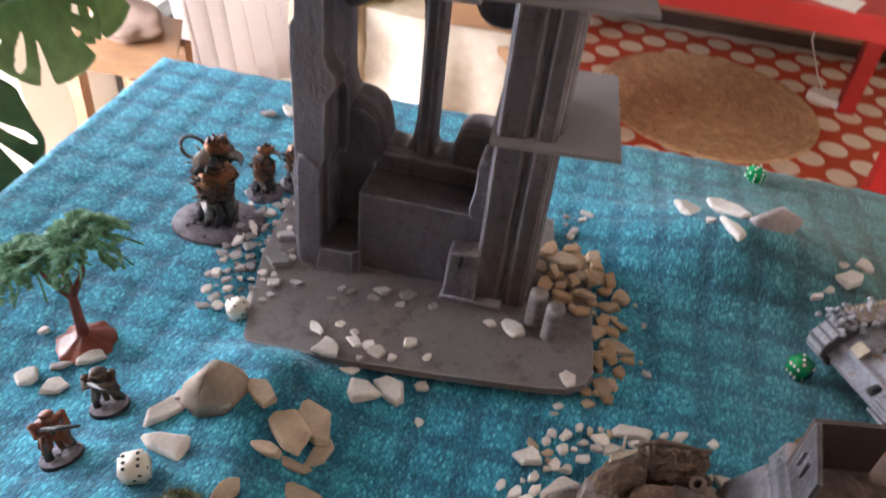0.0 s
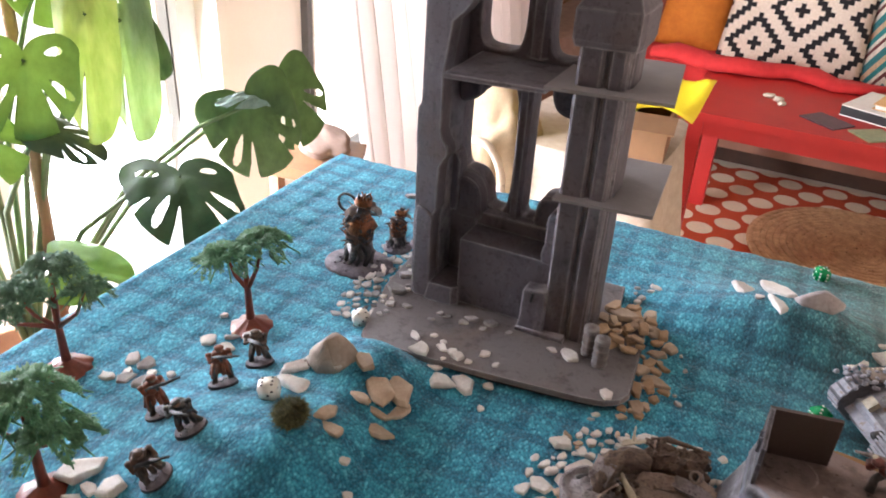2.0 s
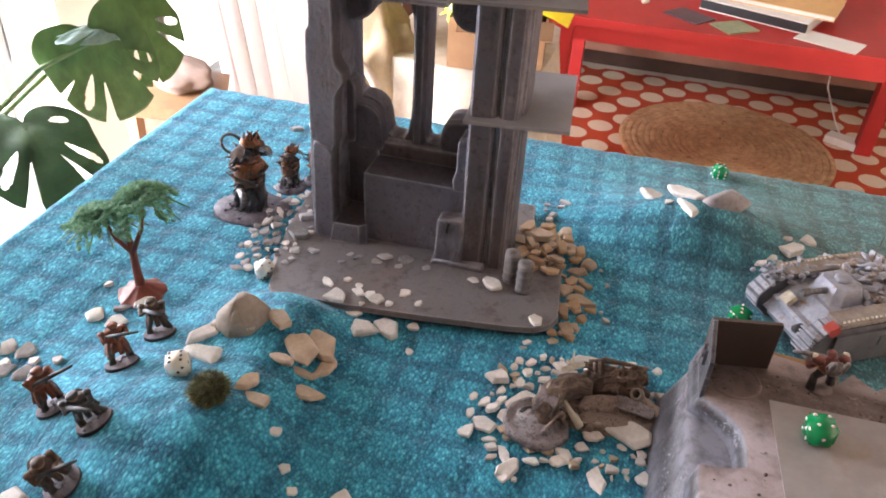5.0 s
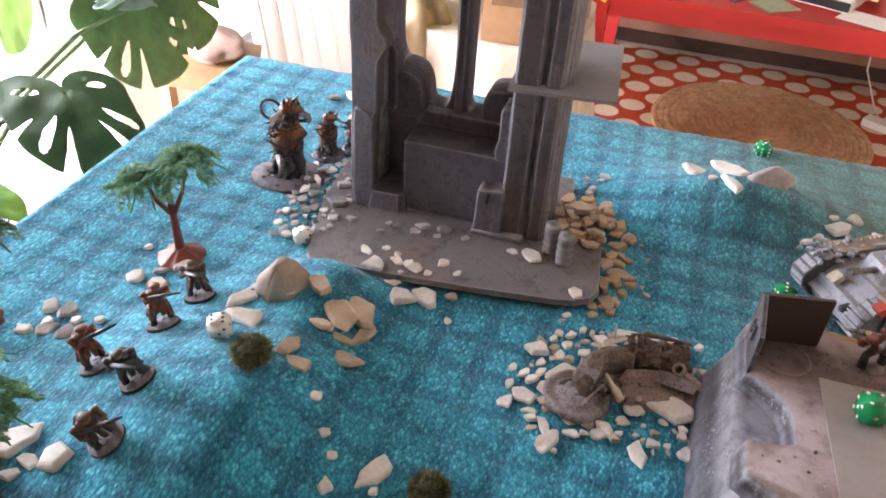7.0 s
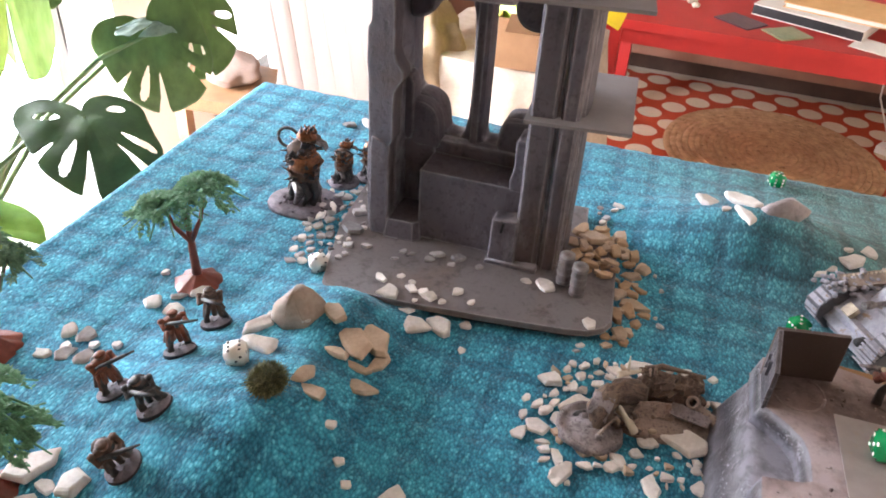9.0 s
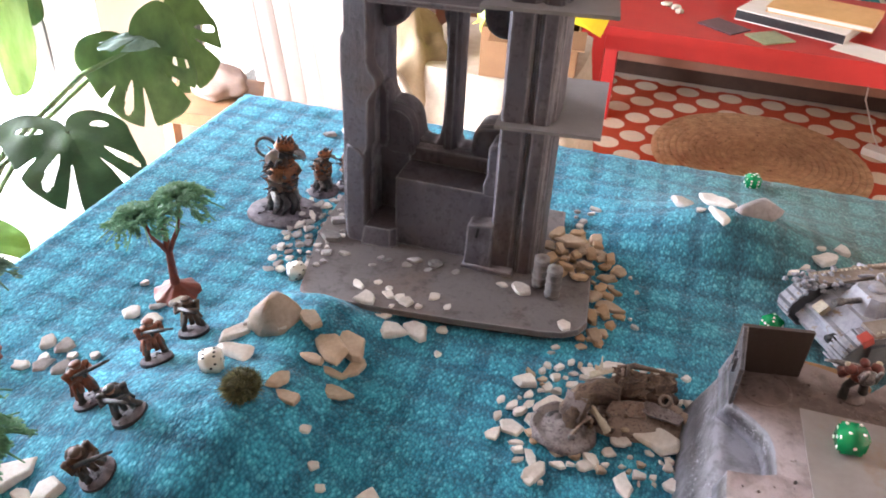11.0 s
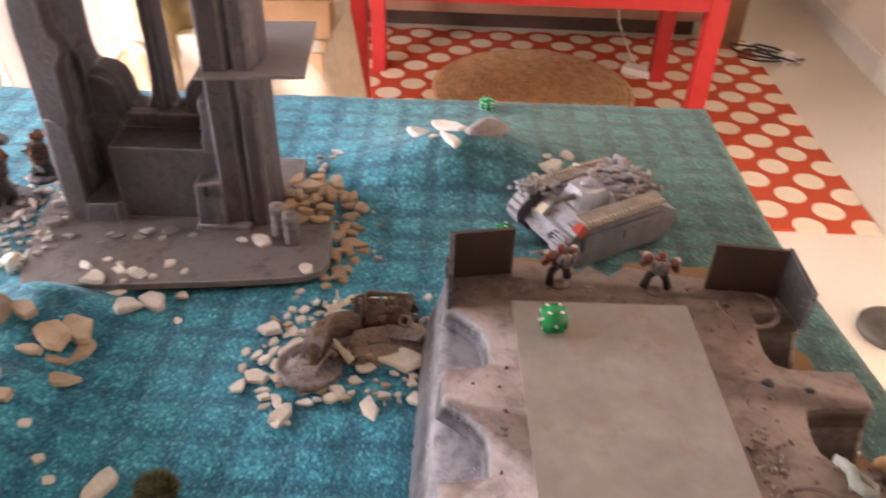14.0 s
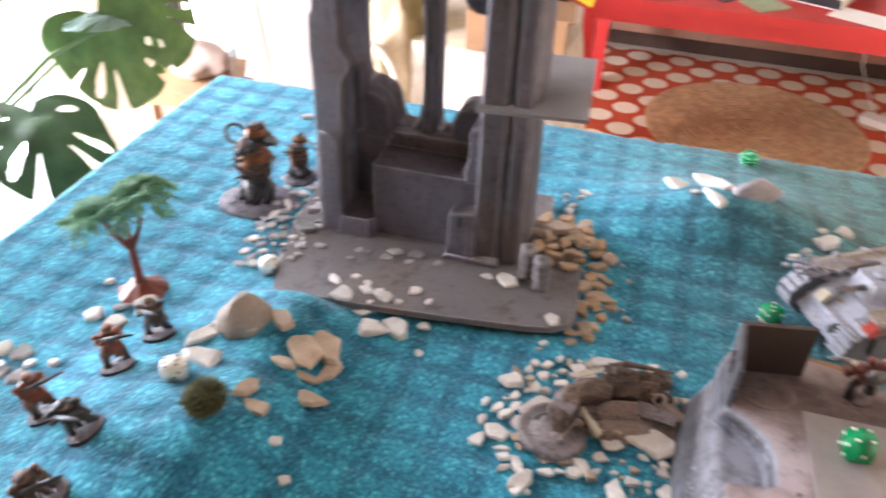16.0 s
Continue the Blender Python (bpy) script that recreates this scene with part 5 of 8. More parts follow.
moulded("broken_tracery", rounded([(0.0830, 0.8420), (0.1185, 0.8420), (0.1170, 0.8600), (0.1155, 0.8730), (0.1110, 0.8835), (0.1020, 0.8890), (0.0830, 0.8900)]), 0.7000, 0.7170, bevel=0.004, wear=0.0008)
moulded("broken_tracery", rounded([(0.1680, 0.8500), (0.2050, 0.8500), (0.2050, 0.8845), (0.1800, 0.8835), (0.1730, 0.8790), (0.1703, 0.8700)]), 0.7060, 0.7170, bevel=0.003, wear=0.0006)
moulded("corbel", rounded([(0.0840, 0.9640), (0.0930, 0.9640), (0.1040, 0.9700), (0.1085, 0.9790), (0.1090, 0.9980), (0.0840, 0.9980)]), 0.7000, 0.7170, bevel=0.003, wear=0.0006)
moulded("corbel", rounded([(0.1745, 0.9980), (0.1750, 0.9830), (0.1790, 0.9730), (0.1880, 0.9680), (0.2050, 0.9680), (0.2050, 0.9980)]), 0.7000, 0.7170, bevel=0.003, wear=0.0006)
for z0, z1, w in ((0.8500, 0.9990, 0.0066), (1.0130, 1.1400, 0.0095)):
    bm = bmesh.new()
    foot = [(0.1462 - w, 0.7380), (0.1462 - w, 0.7160), (0.1462 - w * 0.5, 0.7100), (0.1462 + w * 0.5, 0.7100), (0.1462 + w, 0.7160), (0.1462 + w, 0.7380)]
    foot = [(x + (0.006 if z0 > 1 else 0.0), y) for x, y in foot]
    prism(bm, leaning(foot, 1.12), z0, z0 + 0.008, top=foot)
    prism(bm, foot, z0 + 0.0078, z1)
    soften(bm, 0.0009)
    wpart("mullion", bm, RUIN, tower)

# right pier: two shafts with a groove between them, a jamb, a foot and a cap
bm = bmesh.new()
pier = [(0.2055, 0.6600), (0.2080, 0.6570), (0.2245, 0.6595), (0.2268, 0.6620), (0.2276, 0.6652), (0.2298, 0.6655), (0.2310, 0.6625), (0.2330, 0.6605), (0.2430, 0.6620), (0.2455, 0.6645), (0.2458, 0.6720), (0.2478, 0.6730), (0.2490, 0.6780), (0.2490, 0.7060), (0.2055, 0.7060)]
levels = [PZ, 0.785, 0.80, 0.84, 0.88, 0.905, 0.93, 0.955, 0.98, 1.01, 1.035, 1.052]
rings = [[bm.verts.new((x + 0.0006 * noise.noise(Vector((x * 300, y * 300, z * 45))), y + 0.0009 * noise.noise(Vector((x * 90, y * 90, z * 60))), z)) for x, y in leaning(pier, 1.025 if z < 0.79 else 1.0)] for z in levels]
for a, b in zip(rings, rings[1:]):
    for i in range(len(pier)):
        bm.faces.new((a[i], a[(i + 1) % len(pier)], b[(i + 1) % len(pier)], b[i]))
wpart("pier_shaft", bm, RUIN, tower)
moulded("pier_jamb", rounded([(0.1950, 0.8380), (0.2070, 0.8380), (0.2070, 0.8890), (0.1975, 0.8880), (0.1962, 0.8850), (0.1962, 0.8600), (0.1935, 0.8480)], 1, 0.08), 0.6640, 0.6900, bevel=0.0014, wear=0.0004)
moulded("pier_foot", rounded([(0.1825, PZ), (0.2090, PZ), (0.2085, 0.8160), (0.1860, 0.8130), (0.1845, 0.8105), (0.1840, 0.7850)], 1, 0.06), 0.6525, 0.6740, bevel=0.0018, wear=0.0004)
# no recess is cut: a black bar paints the notch's shade
bm = bmesh.new()
box(bm, (0.1950, 0.6522, 0.8060), (0.0022, 0.0016, 0.010), (0, 8, 0))
wpart("slit", bm, SHADE_BLACK, tower, "narrow black bar standing in for a shaded notch in the pier foot")
moulded("pier_plinth", [(0.1810, PZ), (0.2300, PZ), (0.2290, 0.7715), (0.1822, 0.7710)], 0.6500, 0.6600, bevel=0.0015)
bm = bmesh.new()
cap = [(0.2010, 0.6500), (0.2320, 0.6530), (0.2520, 0.6580), (0.2545, 0.6660), (0.2545, 0.7100), (0.2010, 0.7100)]
prism(bm, leaning(cap, 0.93), 1.046, 1.052, top=cap)
prism(bm, cap, 1.0518, 1.076)
prism(bm, cap, 1.0755, 1.088, top=leaning(cap, 0.78))
soften(bm, 0.003, 2)
wpart("pier_cap", bm, RUIN, tower)

# card floors
bm = bmesh.new()
prism(bm, [(0.203, 0.6475), (0.2885, 0.658), (0.2785, 0.778), (0.196, 0.770)], 0.9125, 0.9155)
wpart("floor_plate", bm, CARD_GREY, tower, "thin light grey card floor jutting out")
bm = bmesh.new()
prism(bm, [(0.186, 0.640), (0.288, 0.656), (0.272, 0.776), (0.186, 0.768)], 1.0105, 1.0135)
wpart("floor_plate", bm, CARD_GREY, tower, "thin light grey card floor jutting out")
bm = bmesh.new()
prism(bm, [(0.100, 0.632), (0.187, 0.642), (0.190, 0.735), (0.098, 0.735)], 1.006, 1.0102)
soften(bm, 0.001)
wpart("floor_plate", bm, RUIN, tower, "thin dark grey card floor inside the tower")
for x, y in ((0.2565, 0.650), (0.2705, 0.638)):
    bm = bmesh.new()
    prof = [(0.0, 0.0), (0.0075, 0.0)]
    for k in range(4):
        prof += [(0.0075, 0.003 + 0.009 * k), (0.0079, 0.0045 + 0.009 * k), (0.0075, 0.006 + 0.009 * k)]
    prof += [(0.0075, 0.036), (0.0, 0.0365)]
    lathe(bm, (x, y, PZ), [(r * 0.92 if k % 3 != 1 else r * 0.89, z * 0.84) for k, (r, z) in enumerate(prof)], 20)
    wpart("pipe_stub", bm, PLATE, tower, "short grey corrugated pipe stub")


# ---- bunker ----
bunker = thing("model_bunker", "grey-brown painted model bunker with scooped walls and parapets", "model bunker", (0.53, 0.38, TOP))
RZ = 0.829


def scooped(x_edge, out, scoops, y0, y1, depth, n=26):
    """One long side of the roof, from y0 to y1, with pockets taken out: square at the near end, round at the far one."""
    pts = [(x_edge, y0)]
    for a, b in scoops:
        pts.append((x_edge, a))
        for k in range(1, n):
            t = k / n
            deep = min(1.0, t / 0.10) ** 0.6 * (1 - max(0.0, (t - 0.35) / 0.65) ** 2.4)
            pts.append((x_edge - out * depth * deep, a + (b - a) * t))
        pts.append((x_edge, b))
    pts.append((x_edge, y1))
    return pts


def chipped(points, step, wear):
    """The closed outline cut finer and worn uneven."""
    out = []
    for (xa, ya), (xb, yb) in zip(points, points[1:] + points[:1]):
        m = max(1, int(math.hypot(xb - xa, yb - ya) / step))
        for k in range(m):
            x, y = xa + (xb - xa) * k / m, ya + (yb - ya) * k / m
            d = noise.noise_vector(Vector((x * 140, y * 140, 2.0))) + 0.6 * noise.noise_vector(Vector((x * 420, y * 420, 5.0)))
            out.append((x + d.x * wear, y + d.y * wear))
    return out


bm = bmesh.new()
left_top = scooped(0.411, -1, ((0.343, 0.402), (0.427, 0.487)), 0.16, 0.535, 0.028)
right_top = [(0.690, 0.16), (0.686, 0.30), (0.668, 0.358), (0.655, 0.3665), (0.640, 0.3665), (0.630, 0.369), (0.6235, 0.376), (0.6225, 0.387), (0.6235, 0.398), (0.626, 0.407), (0.640, 0.4105), (0.668, 0.4115), (0.6685, 0.430), (0.667, 0.4415), (0.640, 0.4415), (0.626, 0.442), (0.6185, 0.446), (0.6155, 0.456), (0.616, 0.470), (0.618, 0.484), (0.6175, 0.493), (0.630, 0.496), (0.655, 0.497), (0.6535, 0.520)]
front_edge = [(0.455, 0.545), (0.49, 0.538), (0.50, 0.527), (0.512, 0.540), (0.525, 0.528), (0.54, 0.541), (0.56, 0.535), (0.60, 0.530)]
outline = chipped(left_top + front_edge + right_top[::-1], 0.004, 0.0007)


def flare(x, y):
    return (x - 0.012 if x < 0.45 else x + 0.012 if x > 0.6 else x, y + 0.018 if y > 0.5 else y)


PZ_POCKET = RZ - 0.017
body_top = [(0.4065 + 0.0012 * noise.noise(Vector((y * 160, 3, 0))) if x < 0.45 and y < 0.53 else x, y) for x, y in outline]
body_foot = [flare(x - (0.004 if x < 0.45 else 0.0), y) for x, y in body_top]
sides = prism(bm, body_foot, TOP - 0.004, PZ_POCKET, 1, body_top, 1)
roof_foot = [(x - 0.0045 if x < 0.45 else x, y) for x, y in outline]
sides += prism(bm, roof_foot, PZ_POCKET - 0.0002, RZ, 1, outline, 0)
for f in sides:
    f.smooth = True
    # walls on the right-hand side take the darker brown
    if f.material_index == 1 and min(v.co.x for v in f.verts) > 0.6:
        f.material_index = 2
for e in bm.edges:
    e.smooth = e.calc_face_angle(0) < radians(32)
wpart("shell", bm, [BUNKER, BUNKER_SIDE, BUNKER_DARK], bunker, "bunker shell with brown roof, pale scuffed walls and darker right-hand walls")
bm = bmesh.new()
prism(bm, [(0.43, 0.15), (0.43, 0.535), (0.45, 0.556), (0.50, 0.566), (0.60, 0.562), (0.66, 0.556), (0.684, 0.52), (0.684, 0.44), (0.70, 0.40), (0.706, 0.15)], TOP - 0.003, TOP + 0.012)
soften(bm, 0.003)
wpart("apron", bm, EARTH, bunker, "orange earth coloured skirt round the bunker")
bm = bmesh.new()
prism(bm, [(0.455, 0.532), (0.495, 0.532), (0.50, 0.522), (0.508, 0.54), (0.505, 0.562), (0.44, 0.562), (0.425, 0.548)], RZ - 0.03, RZ - 0.001, top=[(0.455, 0.53), (0.49, 0.53), (0.497, 0.52), (0.502, 0.533), (0.498, 0.545), (0.44, 0.548), (0.418, 0.54)])
prism(bm, [(0.53, 0.53), (0.60, 0.525), (0.62, 0.548), (0.60, 0.562), (0.545, 0.564)], RZ - 0.03, RZ - 0.001, top=[(0.532, 0.528), (0.595, 0.523), (0.608, 0.54), (0.595, 0.545), (0.54, 0.548)])
roughen(bm, 0.0015, 60, 1)
wpart("front_ledge", bm, EARTH, bunker, "orange dusted broken ledge")


def plate_between(bm, p, q, z0, z1, thick, drop=0.0, mi=0):
    """An upright plate from p to q."""
    (x0, y0), (x1, y1) = p, q
    d = Vector((x1 - x0, y1 - y0)).normalized()
    nx, ny = -d.y * thick, d.x * thick
    vs = [bm.verts.new(c) for c in ((x0, y0, z0), (x1, y1, z0), (x1, y1, z1 - drop), (x0, y0, z1), (x0 + nx, y0 + ny, z0), (x1 + nx, y1 + ny, z0), (x1 + nx, y1 + ny, z1 - drop), (x0 + nx, y0 + ny, z1))]
    for f in ((0, 1, 2, 3), (7, 6, 5, 4), (0, 4, 5, 1), (1, 5, 6, 2), (2, 6, 7, 3), (3, 7, 4, 0)):
        bm.faces.new([vs[i] for i in f]).material_index = mi


for pts, mats in ((((0.4105, 0.486), (0.4105, 0.518), (0.4555, 0.527)), BUNKER_DARK), (((0.6475, 0.482), (0.640, 0.518), (0.592, 0.522)), BUNKER_DARK)):
    bm = bmesh.new()
    plate_between(bm, pts[1], pts[2], RZ - 0.002, RZ + 0.0385, 0.003)
    wpart("parapet", bm, mats, bunker, "upright dark grey parapet plate")
    bm = bmesh.new()
    plate_between(bm, pts[1], pts[0], RZ - 0.002, RZ + 0.039, 0.003, 0.010)
    for k in ((0.3, 0.55) if pts[0][0] < 0.5 else ()):
        x = pts[1][0] + (pts[0][0] - pts[1][0]) * k
        y = pts[1][1] + (pts[0][1] - pts[1][1]) * k
        box(bm, (x, y, RZ + 0.02), (0.0045, 0.0015, 0.012))
    wpart("parapet", bm, BUNKER_SIDE, bunker, "pale grey side plate of the parapet")


def torus(bm, c, r, thick, seg=36, arc=1.0, start=0.0, flat=0.5):
    pts = [(c[0] + r * math.cos(start + 2 * math.pi * arc * k / seg), c[1] + r * math.sin(start + 2 * math.pi * arc * k / seg), c[2]) for k in range(seg + 1)]
    limb(bm, pts, [thick] * (seg + 1), 8)
    for v in bm.verts:
        v.co.z = c[2] + (v.co.z - c[2]) * flat


for c, r in (((0.618, 0.500, RZ), 0.019), ((0.433, 0.508, RZ), 0.017), ((0.608, 0.330, RZ), 0.022)):
    bm = bmesh.new()
    torus(bm, c, r, 0.0018 if c[0] > 0.5 else 0.0010, flat=0.6)
    wpart("crater_ring", bm, BUNKER, bunker, "worn ring moulded in the roof")
bm = bmesh.new()
random.seed(8)
for k in range(110):
    x, y = 0.652 + random.gauss(0, 0.018), 0.350 + random.gauss(0, 0.012)
    if random.random() < 0.35:
        x, y = random.uniform(0.583, 0.602), random.uniform(0.345, 0.39)
    x, y = min(max(x, 0.583), 0.672), min(max(y, 0.26), 0.39)
    s = random.uniform(0.0007, 0.0024)
    lump(bm, (x, y, RZ + s * 0.4), (s * random.uniform(1, 1.6), s, s * 0.8), 1, 0.4, k, rot=(0, 0, random.uniform(0, 180)))
wpart("rubble", bm, BUNKER, bunker, "moulded rubble and debris on the roof")["kind"] = "stuff"
bm = bmesh.new()
for k in range(620):
    x, y = random.uniform(0.386 + 0.03, 0.66), random.uniform(0.29, 0.528)
    if 0.450 < x < 0.584 and 0.332 < y < 0.499 or x < 0.444 and (0.34 < y < 0.405 or 0.424 < y < 0.49) or x > 0.612 and y > 0.365:
        continue
    s = random.uniform(0.0004, 0.0013)
    lump(bm, (x, y, RZ + s * 0.2), (s * random.uniform(0.8, 2.2), s, s * 0.5), 1, 0.4, k, rot=(0, 0, random.uniform(0, 180)))
wpart("grit", bm, BUNKER_GRIT, bunker, "fine dark grit stuck on the roof")["kind"] = "stuff"
bm = bmesh.new()
box(bm, (0.656, 0.312, RZ + 0.014), (0.034, 0.05, 0.03), (0, 0, 4), 0, 0.92)
soften(bm, 0.003)
wpart("vent_block", bm, BUNKER_DARK, bunker, "dark raised vent block")
random.seed(31)
for k in range(16):
    x, y = random.uniform(0.650, 0.682), random.uniform(0.335, 0.372)
    q = random.uniform(0.003, 0.0062)
    bm = bmesh.new()
    lump(bm, (x, y, RZ + q * 0.35), (q * random.uniform(0.9, 1.5), q, q * 0.75), 2, 0.5, k + 70, rot=(0, 0, random.uniform(0, 180)))
    roughen(bm, 0.0012, 200)
    wpart("boulder", bm, EARTH if k % 3 == 0 else BUNKER_DARK, bunker, "rough earth coloured boulder" if k % 3 == 0 else "")
bm = bmesh.new()
limb(bm, [(0.630, 0.372, RZ + 0.001), (0.634, 0.362, RZ + 0.004), (0.632, 0.352, RZ + 0.005), (0.640, 0.344, RZ + 0.004), (0.643, 0.352, RZ + 0.002), (0.639, 0.363, RZ + 0.001)], [0.0028, 0.0034, 0.0036, 0.0034, 0.003, 0.002], 9)
roughen(bm, 0.0014, 160)
wpart("pale_streak", bm, WEATHERED, bunker, "pale green weathered twisted debris")
for x, y, r in ((0.610, 0.429, 1.0), (0.634, 0.424, 0.8), (0.602, 0.500, 0.7)):
    bm = bmesh.new()
    lump(bm, (x, y, RZ + 0.0002), (0.0042 * r, 0.0034 * r, 0.0012), 2, 0.6, x * 90)
    wpart("bullet_scar", bm, MINI_DARK, bunker, "dark bullet scar")
bm = bmesh.new()
prism(bm, [(0.454, 0.494), (0.574, 0.497), (0.581, 0.340), (0.463, 0.335)], RZ + 0.0016, RZ + 0.0022)
solo("frosted_sheet", bm, FILM, "smooth grey translucent sheet lying on the bunker roof", "sheet")


# ---- dice ----
def die(at, edge, body, pips, faces, group, label):
    d = tagged(new("die"), label, "die", group)
    d.empty_display_size = 0.01
    d.matrix_basis = at
    bm = bmesh.new()
    bmesh.ops.create_cube(bm, size=edge)
    soften(bm, edge * 0.16, 3)
    for f in bm.faces:
        f.smooth = True
    for v in bm.verts:
        v.co.z += edge / 2
    part("body", bm, body, d)
    spots = {1: [(0, 0)], 2: [(-1, -1), (1, 1)], 3: [(-1, -1), (0, 0), (1, 1)], 4: [(-1, -1), (1, 1), (-1, 1), (1, -1)], 5: [(-1, -1), (1, 1), (-1, 1), (1, -1), (0, 0)], 6: [(-1, -1), (1, 1), (-1, 1), (1, -1), (-1, 0), (1, 0)]}
    turns = [Matrix.Identity(3), Euler((radians(90), 0, 0)).to_matrix(), Euler((0, radians(90), 0)).to_matrix(), Euler((radians(-90), 0, 0)).to_matrix(), Euler((0, radians(-90), 0)).to_matrix()]
    for turn, count in zip(turns, faces):
        for u, v in spots[count]:
            bm = bmesh.new()
            c = Vector((u * edge * 0.25, v * edge * 0.25, edge / 2))
            rod(bm, c - Vector((0, 0, edge * 0.03)), c + Vector((0, 0, edge * 0.012)), edge * 0.07, seg=10)
            bmesh.ops.transform(bm, matrix=turn.to_4x4(), verts=bm.verts[:])
            for w in bm.verts:
                w.co.z += edge / 2
            part("pip", bm, pips, d)
    return d


die(pose(0.0618, 0.4300, ground(0.0618, 0.4300) - 0.001, 6, -8, 28), 0.0158, DIE_WHITE, PIP_DARK, (6, 3, 2, 4, 5), "white dice", "ivory white six-sided die showing six, on the blanket")
die(pose(0.042, 0.594, ground(0.042, 0.594), 0, 0, 50), 0.0150, DIE_WHITE, PIP_DARK, (4, 3, 2, 5, 1), "white dice", "ivory white six-sided die showing four, beside the base plate")
die(pose(0.045, 0.727, PZ, 0, 0, 12), 0.0150, DIE_WHITE, PIP_DARK, (1, 2, 3, 5, 4), "white dice", "ivory white six-sided die beside the ruined tower")
die(pose(0.480, 0.468, RZ + 0.0022, 0, 0, 8), 0.0165, DIE_GREEN, PIP_WHITE, (4, 1, 2, 3, 5), "green dice", "glossy green six-sided die on the bunker roof")
die(pose(0.459, 0.672, ground(0.459, 0.672) - 0.001, 0, 0, 38), 0.0160, DIE_GREEN, PIP_WHITE, (3, 2, 4, 5, 6), "green dice", "glossy green six-sided die on the blanket by the tank")
die(pose(0.4444, 0.9395, ground(0.4444, 0.9395) - 0.001, 0, 0, 14), 0.0160, DIE_GREEN, PIP_WHITE, (5, 6, 3, 2, 4), "green dice", "glossy green six-sided die near the table edge")


# ---- model trees ----
def tree(x, y, height, lean, seed, crown_mat, label, branches):
    """A toy tree: cast base and trunk, and layered umbrellas of small leaf clumps."""
    rnd = random.Random(seed)
    z = ground(x, y) - 0.002
    t = thing("model_tree", label, "model tree", (x, y, z), group="model trees")
    bm = bmesh.new()
    lathe(bm, (0, 0, 0), [(0.0, 0.0), (0.021, 0.0), (0.0205, 0.0025), (0.014, 0.0055), (0.0075, 0.010), (0.0, 0.014)], 40)
    for v in bm.verts:
        k = 1 + 0.10 * noise.noise(Vector((v.co.x * 60, v.co.y * 60, seed))) + 0.045 * math.sin(7 * math.atan2(v.co.y, v.co.x) + seed) + 0.04 * math.sin(11 * math.atan2(v.co.y, v.co.x) - seed)
        v.co.x *= k
        v.co.y *= k
    part("root_base", bm, PLASTIC_BROWN, t, "spreading red-brown root base")
    bm = bmesh.new()
    top = Vector((lean[0], lean[1], height * 0.72))
    limb(bm, [(0, 0, 0.004), (lean[0] * 0.15, lean[1] * 0.1, height * 0.2), (lean[0] * 0.4, lean[1] * 0.45, height * 0.45), top], [0.0052, 0.0038, 0.003, 0.0018], 9)
    ends = []
    for dx, dy, dz, r in branches:
        end = Vector((dx, dy, height * dz))
        start = Vector((lean[0] * 0.35, lean[1] * 0.35, height * 0.42))
        limb(bm, [start, start.lerp(end, 0.5) + Vector((dx * 0.12, dy * 0.12, -0.004)), end], [0.0026, 0.0018, 0.001], 7)
        ends.append((end, r))
    part("trunk", bm, PLASTIC_BROWN, t, "red-brown plastic trunk with branches")
    bm = bmesh.new()
    for end, r in ends:
        limbs = 11
        for k in range(limbs):
            a = 2 * math.pi * k / limbs + rnd.uniform(-0.2, 0.2)
            tip = end + Vector((r * math.cos(a), r * math.sin(a), -r * rnd.uniform(0.25, 0.5)))
            limb(bm, [end, end.lerp(tip, 0.5) + Vector((0, 0, r * 0.14)), tip], [0.0012, 0.0009, 0.0005], 5)
        count = int(2100 * (r / 0.03) ** 2)
        for k in range(count):
            a, q = rnd.uniform(0, 2 * math.pi), math.sqrt(rnd.random())
            lobe = 0.80 + 0.20 * math.sin(a * 5 + seed) + 0.10 * math.sin(a * 11 + 2 * seed)
            rr = r * q * lobe * (0.94 + 0.2 * noise.noise(Vector((math.cos(a) * 2, math.sin(a) * 2, seed))))
            if noise.noise(Vector((rr * math.cos(a) * 170, rr * math.sin(a) * 170, seed * 3.1))) < -0.28:
                continue
            tier = 0.003 * math.sin(rr / r * 9 + a * 3)
            p = end + Vector((rr * math.cos(a), rr * math.sin(a), 0.005 - (rr / r) ** 2 * r * 0.48 + tier + rnd.gauss(0, 0.0011)))
            s = rnd.uniform(0.0008, 0.0017)
            turn = pose(*p, rnd.uniform(-35, 35), rnd.uniform(-35, 35), math.degrees(a) + rnd.uniform(-40, 40))
            ring = [bm.verts.new(turn @ Vector(c)) for c in ((s * 1.9, 0, 0), (0, s * 0.8, 0.0002), (-s * 1.7, 0, 0), (0, -s * 0.8, 0.0002), (0, 0, s * 0.45), (0, 0, -s * 0.45))]
            for i in range(4):
                bm.faces.new((ring[i], ring[(i + 1) % 4], ring[4]))
                bm.faces.new((ring[(i + 1) % 4], ring[i], ring[5]))
    part("crown", bm, crown_mat, t, "flat umbrella of fine green leaf clumps")
    return t


